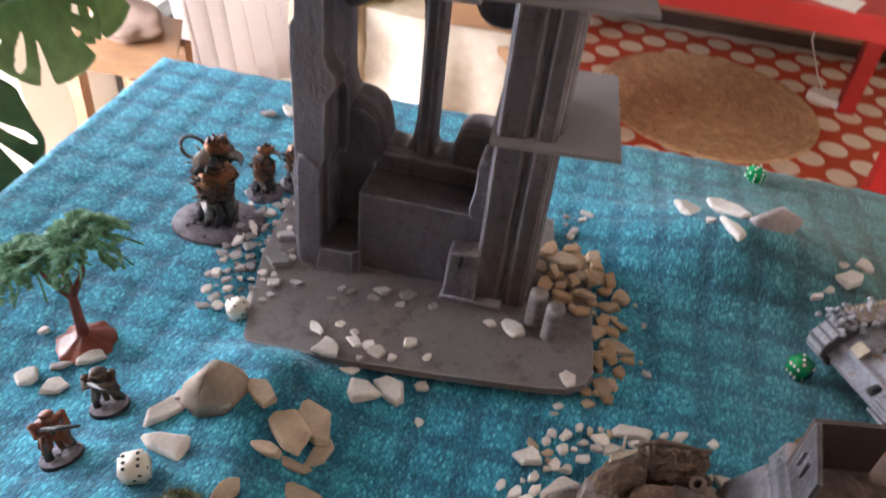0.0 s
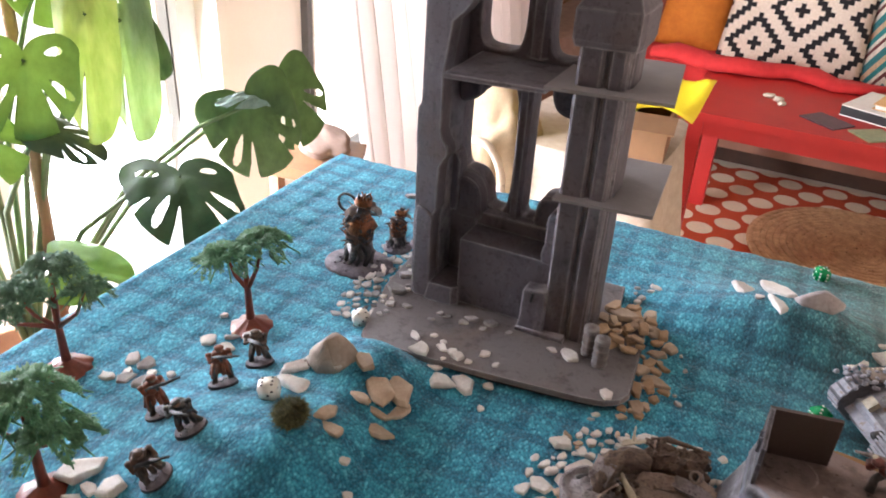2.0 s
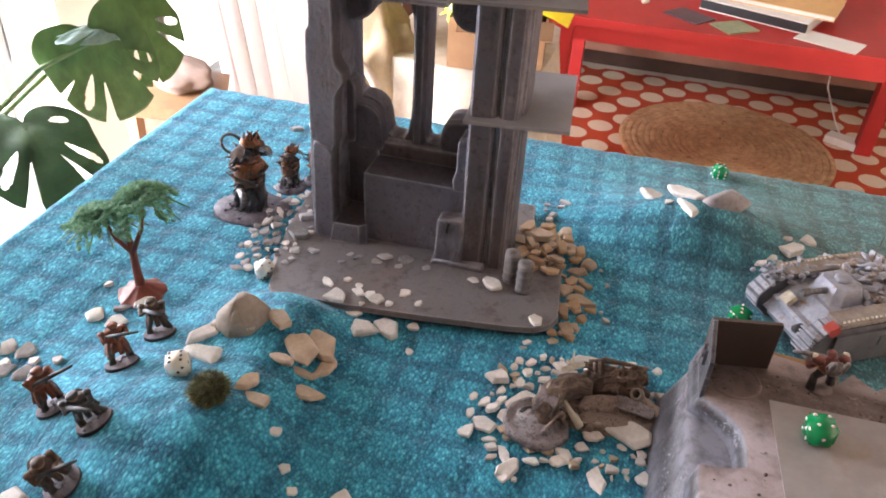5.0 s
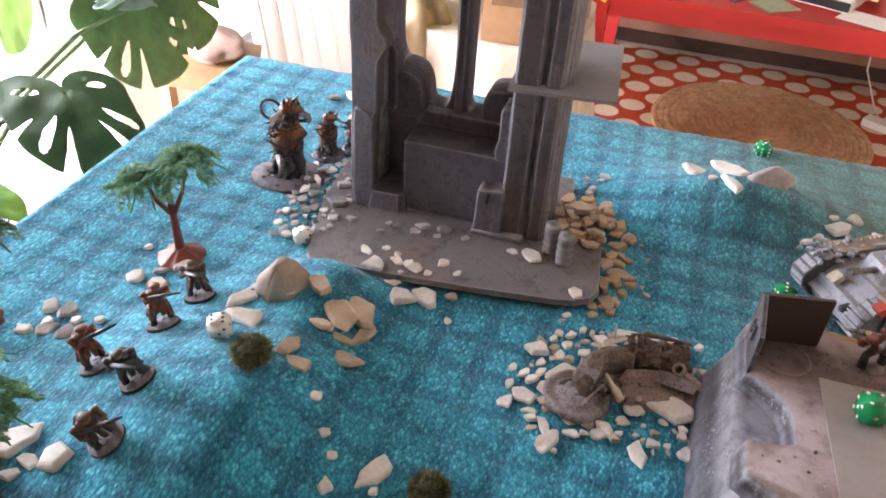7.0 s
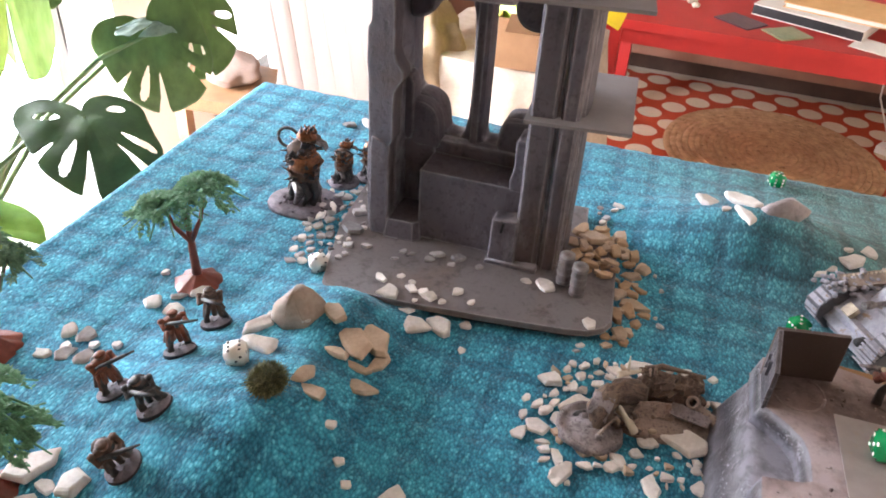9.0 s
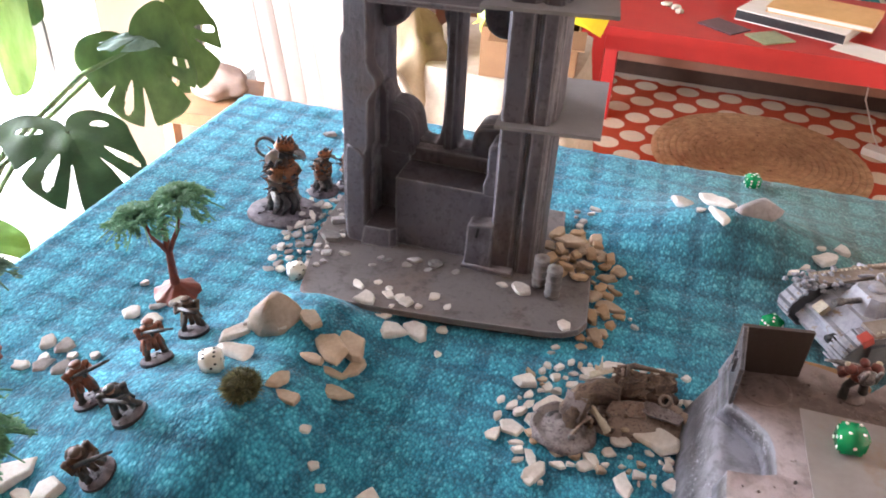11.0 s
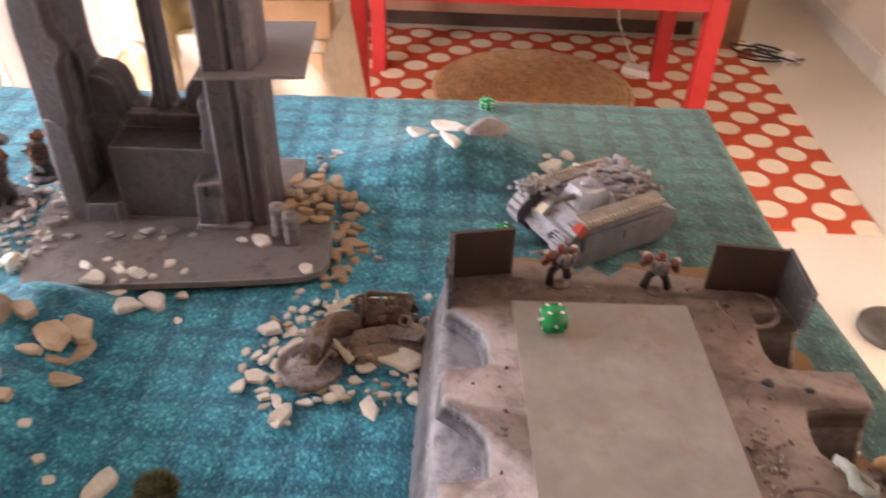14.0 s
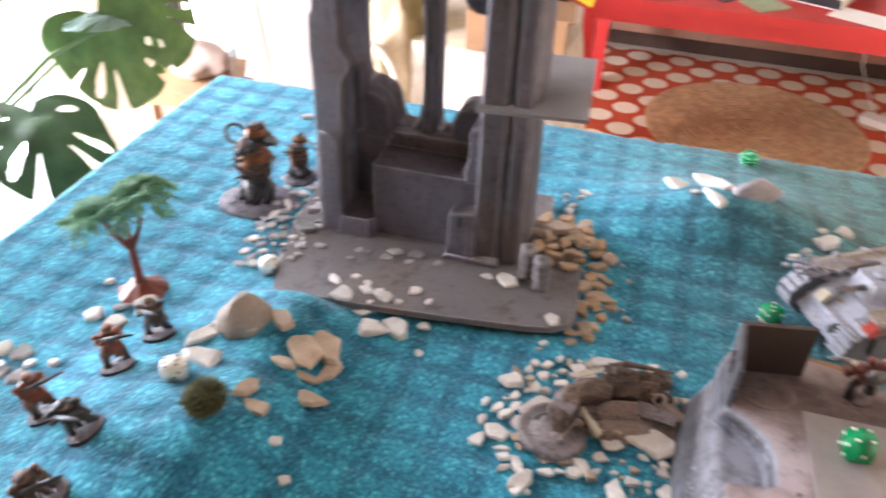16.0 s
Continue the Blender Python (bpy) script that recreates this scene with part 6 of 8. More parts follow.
tree(-0.046, 0.536, 0.103, (-0.006, 0.004), 3, FOLIAGE, "toy tree with umbrella crown and red-brown trunk, beside pale stones", ((0.014, 0.008, 0.95, 0.034), (-0.018, -0.006, 0.78, 0.034)))
tree(-0.143, 0.405, 0.108, (-0.004, 0.002), 5, FOLIAGE_PALE, "toy tree with dusty green crown near the table edge", ((0.0, 0.004, 0.97, 0.034), (-0.026, -0.014, 0.72, 0.032), (0.034, 0.008, 0.86, 0.024), (-0.040, -0.03, 0.60, 0.026)))
tree(-0.033, 0.293, 0.106, (-0.007, 0.003), 9, FOLIAGE, "toy tree with dense green crown beside large pale stones", ((0.0, 0.004, 0.88, 0.040), (0.026, 0.000, 0.70, 0.033), (-0.028, -0.012, 0.70, 0.034)))


def tuft_bush(x, y, r, seed):
    rnd = random.Random(seed)
    z = ground(x, y)
    bm = bmesh.new()
    lump(bm, (0, 0, r * 0.62), (r * 0.70, r * 0.70, r * 0.58), 3, 0.3, seed, 3.0)
    for k in range(3400):
        d = Vector((rnd.gauss(0, 1), rnd.gauss(0, 1), rnd.gauss(0.3, 0.9)))
        d.normalize()
        if d.z < -0.45:
            continue
        p = Vector((d.x * r * 0.66, d.y * r * 0.66, r * 0.60 + d.z * r * 0.54))
        q = p + (d + Vector((rnd.gauss(0, 0.4), rnd.gauss(0, 0.4), rnd.gauss(0, 0.4)))) * r * rnd.uniform(0.10, 0.28)
        side = d.cross(Vector((rnd.random(), rnd.random(), rnd.random()))).normalized() * 0.00045
        a, b, c = bm.verts.new(p - side), bm.verts.new(p + side), bm.verts.new(q)
        bm.faces.new((a, b, c)).material_index = 1 + k % 2
    return solo("tuft_bush", bm, [TUFT, TUFT_BLADE, TUFT_TIP], "round olive green bristly model bush on the blanket", "model bush", "model bushes", at=pose(x, y, z - 0.002))


tuft_bush(0.1019, 0.4026, 0.0165, 2)
tuft_bush(0.2359, 0.3764, 0.0165, 6)


# ---- painted miniatures, each one plain mesh ----
def trooper(at, seed, coat, aim=0.0, crouch=1.0, base_mat=None, tall=1.0):
    """A small painted soldier on a round base."""
    rnd = random.Random(seed)
    bm = bmesh.new()
    lathe(bm, (0, 0, 0), [(0.0, 0.0), (0.0128, 0.0), (0.0122, 0.0026)], 22, mi=1)
    lathe(bm, (0, 0, 0.0026), [(0.0122, 0.0), (0.009, 0.0009), (0.0, 0.0012)], 22, mi=0)
    for k in range(16):
        a, q = rnd.uniform(0, 6.28), rnd.uniform(0.002, 0.0105)
        lump(bm, (q * math.cos(a), q * math.sin(a), 0.0034), (0.0012,) * 3, 1, 0.4, k, mi=0)
    h = 0.031 * crouch * tall
    hip = Vector((0, 0, 0.0035 + h * 0.45))
    limb(bm, [(-0.0042, -0.001, 0.0035), (-0.0036, -0.002, 0.0035 + h * 0.22), hip + Vector((-0.0018, 0, 0))], [0.0018, 0.0017, 0.0022], 7, mi=3)
    limb(bm, [(0.0052, 0.002, 0.0035), (0.0042, -0.0012, 0.0035 + h * 0.23), hip + Vector((0.0018, 0, 0))], [0.0018, 0.0017, 0.0022], 7, mi=3)
    chest = hip + Vector((0, -0.0024, h * 0.24))
    lump(bm, hip.lerp(chest, 0.5), (0.0042, 0.0032, h * 0.19), 2, 0.2, seed, mi=2)
    lump(bm, chest, (0.0050, 0.0034, 0.0036), 2, 0.2, seed + 1, mi=2)
    lump(bm, chest + Vector((0, 0.0034, -0.001)), (0.0036, 0.0024, 0.0044), 2, 0.25, seed + 4, mi=3)
    for s in range(9):
        a = 2 * math.pi * s / 9
        limb(bm, [hip + Vector((0.0030 * math.cos(a), 0.0024 * math.sin(a), 0.0010)), hip + Vector((0.0052 * math.cos(a), 0.0046 * math.sin(a) + 0.0006, -h * (0.20 + 0.06 * (s % 3))))], [0.0016, 0.0013], 6, mi=2)
    head = chest + Vector((0.0004, -0.0026, h * 0.15))
    lump(bm, head, (0.0022, 0.0024, 0.0027), 2, 0.1, seed + 2, mi=4)
    lump(bm, head + Vector((0, 0.0002, 0.0012)), (0.0027, 0.003, 0.0019), 2, 0.1, seed + 3, mi=2)
    gun0, gun1 = chest + Vector((-0.003, -0.0035, -0.0002)), chest + Vector((0.007 + 0.004 * aim, -0.0155, 0.001 + 0.003 * aim))
    for s in (-1, 1):
        lump(bm, chest + Vector((s * 0.0052, 0, 0.0012)), (0.002, 0.0022, 0.002), 1, 0.1, seed, mi=2)
        limb(bm, [chest + Vector((s * 0.0052, 0, 0.001)), chest + Vector((s * 0.0055, -0.003, -0.0032)), gun0.lerp(gun1, 0.35 if s > 0 else 0.12)], [0.0016, 0.0014, 0.0012], 6, mi=2)
    limb(bm, [gun0, gun0.lerp(gun1, 0.5), gun1], [0.0013, 0.0012, 0.0006], 6, mi=5)
    box(bm, gun0.lerp(gun1, 0.25) - Vector((0, 0, 0.0015)), (0.0014, 0.0022, 0.003), mi=5)
    box(bm, gun0 + Vector((-0.0008, 0.0015, -0.001)), (0.0014, 0.004, 0.003), mi=5)
    for v in {v for f in bm.faces if f.material_index >= 2 for v in f.verts}:
        v.co = Vector((v.co.x * 1.52, v.co.y * 1.52, 0.0034 + (v.co.z - 0.0034) * 1.14))
    return solo("soldier_miniature", bm, [base_mat or MINI_BASE, MINI_EDGE, coat, MINI_TROUSERS, MINI_SKIN, MINI_DARK], "tiny painted toy soldier with rifle on a grey round base", "miniature", "toy soldiers", at=at)


for k, (x, y, rz, coat, aim, crouch) in enumerate(((0.0061, 0.4369, 55, MINI_COAT, 0.2, 1.0), (0.0064, 0.4835, 30, MINI_BROWN, 0.0, 0.95), (-0.012, 0.385, 75, MINI_COAT, 0.6, 1.0), (0.0346, 0.3704, 40, MINI_DARK, 0.1, 0.85), (0.0432, 0.3259, 70, MINI_BROWN, 0.5, 0.95), (0.0121, 0.2679, 60, MINI_DARK, 0.2, 0.9))):
    nrm = Vector((ground(x - 0.006, y) - ground(x + 0.006, y), ground(x, y - 0.006) - ground(x, y + 0.006), 0.012)).normalized()
    tilt = Vector((0, 0, 1)).rotation_difference(nrm).to_matrix().to_4x4()
    trooper(Matrix.Translation((x, y, ground(x, y) - 0.0008)) @ tilt @ pose(0, 0, 0, 0, 0, rz), 11 + k, coat, aim, crouch)


def armoured_warrior(at, seed):
    """A bulky red and bone armoured figure with a weapon."""
    bm = bmesh.new()
    lathe(bm, (0, 0, 0), [(0.0, 0.0), (0.0085, 0.0), (0.008, 0.0012), (0.0, 0.0016)], 22, mi=5)
    for s in (-1, 1):
        limb(bm, [(s * 0.0078, s * 0.0025, 0.002), (s * 0.0056, -0.0012, 0.010), (s * 0.0022, 0, 0.016)], [0.0030, 0.0025, 0.0028], 8, mi=1)
        lump(bm, (s * 0.0074, 0, 0.0262), (0.0036, 0.0038, 0.0036), 2, 0.15, seed + s, mi=2)
        lump(bm, (s * 0.0088, -0.0018, 0.0285), (0.0021, 0.0022, 0.0018), 1, 0.2, seed + s, mi=3)
        limb(bm, [(s * 0.008, 0, 0.025), (s * 0.0098, -0.002, 0.019), (s * 0.0075, -0.0075, 0.0185)], [0.0026, 0.0023, 0.002], 7, mi=2)
    lump(bm, (0, 0, 0.0215), (0.0062, 0.0048, 0.0068), 2, 0.2, seed, mi=2)
    lump(bm, (0, 0.0052, 0.024), (0.0055, 0.0036, 0.0060), 2, 0.25, seed + 2, mi=4)
    for s in (-1, 1):
        rod(bm, (s * 0.0035, 0.0065, 0.022), (s * 0.0038, 0.0085, 0.0325), 0.0017, 0.0012, mi=4)
    lump(bm, (0, -0.0015, 0.030), (0.0027, 0.003, 0.0031), 2, 0.1, seed + 5, mi=2)
    limb(bm, [(-0.006, -0.007, 0.019), (0.005, -0.0125, 0.018), (0.0125, -0.016, 0.0165)], [0.0019, 0.0017, 0.0009], 6, mi=4)
    box(bm, (0.001, -0.0105, 0.0155), (0.002, 0.003, 0.005), mi=4)
    for v in {v for f in bm.faces if f.material_index != 5 for v in f.verts}:
        wide = 1.18 if v.co.z > 0.014 else 1.08
        v.co = Vector((v.co.x * wide, v.co.y * wide, v.co.z * 0.96))
    return solo("warrior_miniature", bm, [MINI_BASE, MINI_DARK, MINI_RED, MINI_BONE, MINI_STEEL, BUNKER], "small red and bone painted armoured toy warrior on the bunker edge", "miniature", "armoured warriors", at=at)


armoured_warrior(pose(0.488, 0.519, RZ, 0, 0, 200), 3)
armoured_warrior(pose(0.556, 0.516, RZ, 0, 0, 165), 7)


def beast(at, seed, k, base_r, hooked):
    """A hunched armoured monster of brass and dark steel."""
    bm = bmesh.new()
    rx, ry = base_r
    lathe(bm, (0, 0, 0), [(0.0, 0.0), (1.0, 0.0), (0.95, 0.0035), (0.6, 0.005), (0.0, 0.0055)], 30, mi=0)
    for v in bm.verts:
        v.co.x *= rx
        v.co.y *= ry
        if v.co.z > 0.002:
            v.co.z += 0.0012 * noise.noise(v.co * 140)
    rnd = random.Random(seed)
    for i in range(30):
        a, q = rnd.uniform(0, 6.28), rnd.uniform(0.3, 0.9)
        lump(bm, (rx * q * math.cos(a), ry * q * math.sin(a), 0.0055), (0.0022, 0.002, 0.0015), 1, 0.5, i, mi=0)
    for i in range(9):
        a = 2 * math.pi * i / 9
        limb(bm, [(0.012 * k * math.cos(a), 0.010 * k * math.sin(a), 0.005), (0.0115 * k * math.cos(a + 0.4), 0.0095 * k * math.sin(a + 0.4), 0.014 * k), (0.009 * k * math.cos(a), 0.008 * k * math.sin(a), 0.025 * k)], [0.0024 * k, 0.0036 * k, 0.0044 * k], 6, mi=3 if i % 3 else 4)
    for i, (x, z, r, mi) in enumerate(((0.0, 0.030, 0.0135, 1), (0.002, 0.041, 0.0145, 2), (-0.001, 0.050, 0.012, 1), (0.004, 0.064, 0.0082, 2), (0.010, 0.062, 0.0055, 1))):
        lump(bm, (x * k, 0.001, z * k), (r * k, r * 0.85 * k, r * 0.72 * k), 2, 0.4, seed + i, 3.0, mi=mi)
    for i in range(88):
        a, z = rnd.uniform(0, 6.28), rnd.uniform(0.024, 0.058) * k
        r = 0.0135 * k * math.sin(math.pi * (z / k - 0.012) / 0.056)
        p = Vector((r * math.cos(a), 0.85 * r * math.sin(a), z))
        if i % 4 == 0:
            limb(bm, [p, p * 1.0 + Vector((0.008 * k * math.cos(a), 0.007 * k * math.sin(a), rnd.uniform(-0.004, 0.006) * k))], [0.0015 * k, 0.0004], 5, mi=3)
        else:
            box(bm, p, (rnd.uniform(0.0025, 0.0055) * k, rnd.uniform(0.0015, 0.003) * k, rnd.uniform(0.0015, 0.0045) * k), (rnd.uniform(-25, 25), rnd.uniform(-25, 25), math.degrees(a) + 90), mi=(4, 3, 2, 1)[i % 4])
    for i in range(7):
        p = Vector((0.004 * k + rnd.uniform(-0.006, 0.008) * k, rnd.uniform(-0.005, 0.005) * k, 0.068 * k))
        limb(bm, [p, p + Vector((rnd.uniform(-0.003, 0.006) * k, rnd.uniform(-0.003, 0.003) * k, 0.006 * k))], [0.0018 * k, 0.0005], 5, mi=2 if i % 2 else 3)
    for i in range(3):
        p = Vector((0.013 * k, (-0.003 + 0.003 * i) * k, 0.061 * k))
        limb(bm, [p, p + Vector((0.006 * k, 0, -0.002 * k)), p + Vector((0.008 * k, 0, -0.007 * k))], [0.0018 * k, 0.0013 * k, 0.0004], 5, mi=4)
    if hooked:
        pts = [(-0.012 * k + 0.0085 * k * math.cos(a), 0.002, 0.060 * k + 0.0085 * k * math.sin(a)) for a in [0.2 + 5.2 * j / 22 for j in range(23)]]
        limb(bm, pts, [0.0013 * k] * 20 + [0.001 * k, 0.0007 * k, 0.0004], 6, mi=3)
    return solo("beast_miniature", bm, [MINI_GRIT, MINI_BROWN, MINI_BRASS, MINI_DARK, MINI_STEEL], "brass and dark steel painted monster figure on a gritty base", "miniature", "monster figures", at=at)


beast(pose(-0.022, 0.693, ground(-0.022, 0.693) - 0.001, 0, 0, 8), 4, 1.22, (0.040, 0.032), True)
beast(pose(-0.003, 0.746, ground(-0.003, 0.746) - 0.001, 0, 0, 30), 8, 0.72, (0.017, 0.016), False)
beast(pose(0.020, 0.768, ground(0.020, 0.768) - 0.001, 0, 0, 12), 12, 0.74, (0.017, 0.016), False)


# ---- tank ----
tank = thing("model_tank", "grey painted model battle tank with stowage and red marking", "model tank", (0.540, 0.690, TOP), 32)
bm = bmesh.new()
prism(bm, [(-0.054, -0.026), (0.054, -0.026), (0.054, 0.026), (-0.054, 0.026)], 0.008, 0.030)
bmesh.ops.translate(bm, verts=bm.verts[:], vec=(0, 0, 0))
vs = [bm.verts.new(p) for p in ((-0.060, -0.026, 0.018), (-0.060, 0.026, 0.018), (-0.034, 0.026, 0.041), (-0.034, -0.026, 0.041), (0.054, -0.026, 0.041), (0.054, 0.026, 0.041), (0.058, 0.026, 0.018), (0.058, -0.026, 0.018))]
for f in ((0, 1, 2, 3), (3, 2, 5, 4), (4, 5, 6, 7), (0, 3, 4, 7), (1, 6, 5, 2), (0, 7, 6, 1)):
    bm.faces.new([vs[i] for i in f])
soften(bm, 0.0015)
part("hull", bm, TANK_GREY, tank)
for s in (-1, 1):
    bm = bmesh.new()
    y0, y1 = s * 0.026, s * 0.043
    prof = [(-0.052, 0.004), (-0.066, 0.018), (-0.067, 0.028), (-0.052, 0.043), (0.040, 0.043), (0.060, 0.032), (0.064, 0.022), (0.050, 0.004)]
    a = [bm.verts.new((x, y0, z)) for x, z in prof]
    b = [bm.verts.new((x, y1, z)) for x, z in prof]
    bm.faces.new(a)
    bm.faces.new(b[::-1])
    for i in range(len(prof)):
        j = (i + 1) % len(prof)
        bm.faces.new((a[i], a[j], b[j], b[i]))
    soften(bm, 0.001)
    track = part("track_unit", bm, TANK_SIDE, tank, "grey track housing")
    loop = []
    for (xa, za), (xb, zb) in zip(prof, prof[1:] + prof[:1]):
        n = max(1, int(math.hypot(xb - xa, zb - za) / 0.0062))
        loop += [(xa + (xb - xa) * (k + 0.5) / n, za + (zb - za) * (k + 0.5) / n, math.degrees(math.atan2(zb - za, xb - xa))) for k in range(n)]
    bm = bmesh.new()
    box(bm, (0, 0, 0), (0.0048, 0.015, 0.0022))
    soften(bm, 0.0005)
    link = mesh_of("track_link", bm, TANK_GREY)
    for x, z, a in loop:
        ob = new("track_link", link)
        ob.parent = track
        ob.matrix_basis = pose(x, (y0 + y1) / 2, z, 0, -a, 0)
    bm = bmesh.new()
    box(bm, (-0.002, s * 0.0445, 0.030), (0.090, 0.003, 0.016))
    box(bm, (0.012, s * 0.0462, 0.028), (0.030, 0.002, 0.009))
    soften(bm, 0.001)
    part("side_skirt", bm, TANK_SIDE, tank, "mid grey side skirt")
    bm = bmesh.new()
    box(bm, (0, s * 0.0345, 0.0465), (0.088, 0.0175, 0.003))
    soften(bm, 0.0006)
    guard = part("track_guard", bm, TANK_GUARD, tank, "tan painted track guard")
    bm = bmesh.new()
    bmesh.ops.create_icosphere(bm, subdivisions=1, radius=0.0012)
    rivet = mesh_of("rivet", bm, MINI_BONE)
    for k in range(19):
        ob = new("rivet", rivet)
        ob.parent = guard
        ob.matrix_basis = pose(-0.040 + 0.0045 * k, s * 0.040, 0.0485)
bm = bmesh.new()
box(bm, (-0.0500, -0.0400, 0.0430), (0.009, 0.0085, 0.008), (0, -28, 0))
soften(bm, 0.001)
part("red_marking", bm, TANK_RED, tank, "red painted guard corner")
bm = bmesh.new()
prism(bm, [(-0.030, -0.012), (-0.023, -0.017), (0.000, -0.017), (0.006, -0.011), (0.006, 0.015), (0.000, 0.020), (-0.023, 0.020), (-0.030, 0.016)], 0.0405, 0.054, top=[(-0.022, -0.006), (-0.017, -0.012), (-0.003, -0.012), (0.002, -0.008), (0.002, 0.012), (-0.003, 0.016), (-0.017, 0.016), (-0.022, 0.012)])
soften(bm, 0.001)
turret = part("turret", bm, TANK_GREY, tank)
bm = bmesh.new()
lathe(bm, (-0.009, 0.003, 0.054), [(0.0, 0.0), (0.0065, 0.0), (0.0065, 0.002), (0.005, 0.003), (0.0, 0.003)], 20)
part("hatch", bm, TANK_GREY, turret)
bm = bmesh.new()
limb(bm, [(-0.026, 0, 0.048), (-0.040, 0.001, 0.048), (-0.042, 0.001, 0.048), (-0.050, 0.001, 0.048)], [0.0028, 0.0024, 0.0034, 0.0034], 10)
part("gun_barrel", bm, MINI_STEEL, turret, "short steel painted gun barrel")
bm = bmesh.new()
box(bm, (-0.049, 0.012, 0.034), (0.010, 0.010, 0.006), (0, -40, 0))
part("lamp_plate", bm, MINI_BONE, tank, "white and red painted marker plate")
bm = bmesh.new()
rod(bm, (-0.0555, -0.017, 0.028), (-0.063, -0.018, 0.027), 0.0032, 0.0036)
part("hull_gun", bm, MINI_DARK, tank)
for x, y in ((0.046, -0.018), (0.036, 0.020)):
    bm = bmesh.new()
    rod(bm, (x, y, 0.04), (x + 0.004, y + 0.002, 0.078), 0.0007, 0.0004, 6)
    part("antenna", bm, MINI_STEEL, tank)
random.seed(12)
for heap, (mats, words) in enumerate(((TANK_GREY, "grey bundled stowage heaped on the rear deck"), (STOWAGE, "tan rolled stowage heaped on the rear deck"))):
    bm = bmesh.new()
    for k in range(95 if heap == 0 else 55):
        x, y = random.uniform(0.002, 0.058), random.uniform(-0.022, 0.042)
        q = random.uniform(0.0018, 0.0046)
        z = 0.0425 + q * 0.5 + 0.007 * random.random() * max(0.0, 1 - ((y - 0.012) / 0.03) ** 2)
        if k % 5 == 0:
            a = random.uniform(0, 3.14)
            limb(bm, [(x - 0.008 * math.cos(a), y - 0.008 * math.sin(a), z), (x, y, z + 0.001), (x + 0.008 * math.cos(a), y + 0.008 * math.sin(a), z)], [q * 0.6, q * 0.75, q * 0.6], 7)
        else:
            lump(bm, (x, y, z), (q * random.uniform(1.2, 2.2), q * 0.9, q * 0.45), 2, 0.7, k, rot=(random.uniform(-40, 40), random.uniform(-30, 30), random.uniform(0, 180)))
    roughen(bm, 0.0015, 240)
    part("stowage", bm, mats, tank, words)["kind"] = "stuff"
bm = bmesh.new()
random.seed(13)
for k in range(80):
    lump(bm, (random.uniform(-0.064, -0.01), random.uniform(0.022, 0.046), 0.042 + random.uniform(0, 0.007)), (0.0028, 0.0024, 0.0022), 1, 0.5, k)
part("mud_rim", bm, TANK_GREY, tank, "crusted grey texture on the far track")["kind"] = "stuff"
bm = bmesh.new()
for k in range(6):
    box(bm, (-0.0650 - 0.0008 * k, -0.0345, 0.0375 - 0.0034 * k), (0.0050, 0.0165, 0.0016), (0, 40, 0))
soften(bm, 0.0003)
part("front_grille", bm, TANK_GREY, tank, "pale ribbed grille at the front")


# ---- wrecked walker on a scenic base ----
wreck = thing("wreck_scenery", "brown painted model wreck with a broken gun tube", "model wreck", (0.34, 0.522, TOP), 20)


def torn_plate(name, corners, thick, mats, label="", wear=0.0014, bow=0.0, n=9, m=6):
    """A bent plate between four corners (heights over the table), its rim ragged and its faces dented."""
    p, q, r, o = [Vector((x, y, z + TOP)) for x, y, z in corners]
    face = (q - p).cross(o - p).normalized()
    if face.z < 0:
        face = -face
    bm = bmesh.new()
    sheets = []
    for down in (0.0, thick):
        rows = []
        for i in range(n + 1):
            row = []
            for j in range(m + 1):
                u, v = i / n, j / m
                rim = i in (0, n) or j in (0, m)
                c = p.lerp(q, u).lerp(o.lerp(r, u), v)
                c = c + face * (bow * math.sin(math.pi * v) - down)
                c = c + noise.noise_vector(c * 260) * wear + noise.noise_vector(c * 90) * wear * (1.8 if rim else 0.6)
                row.append(bm.verts.new(c))
            rows.append(row)
        sheets.append(rows)
    for rows in sheets:
        for i in range(n):
            for j in range(m):
                bm.faces.new((rows[i][j], rows[i + 1][j], rows[i + 1][j + 1], rows[i][j + 1]))
    a, b = sheets
    ring = [(i, 0) for i in range(n)] + [(n, j) for j in range(m)] + [(i, m) for i in range(n, 0, -1)] + [(0, j) for j in range(m, 0, -1)]
    for (i, j), (k, h) in zip(ring, ring[1:] + ring[:1]):
        bm.faces.new((a[i][j], a[k][h], b[k][h], b[i][j]))
    bmesh.ops.recalc_face_normals(bm, faces=bm.faces[:])
    return wpart(name, bm, mats, wreck, label)


def bent_tube(name, points, radii, mats, label="", wear=0.0010, seg=14):
    """A dented tube through points given over the table."""
    bm = bmesh.new()
    limb(bm, [Vector((x, y, z + TOP)) for x, y, z in points], radii, seg)
    bmesh.ops.subdivide_edges(bm, edges=[e for e in bm.edges if e.calc_length() > 0.003], cuts=2, use_grid_fill=True)
    for v in bm.verts:
        v.co += noise.noise_vector(v.co * 150) * wear + noise.noise_vector(v.co * 420) * wear * 0.4
    for f in bm.faces:
        f.smooth = True
    return wpart(name, bm, mats, wreck, label)


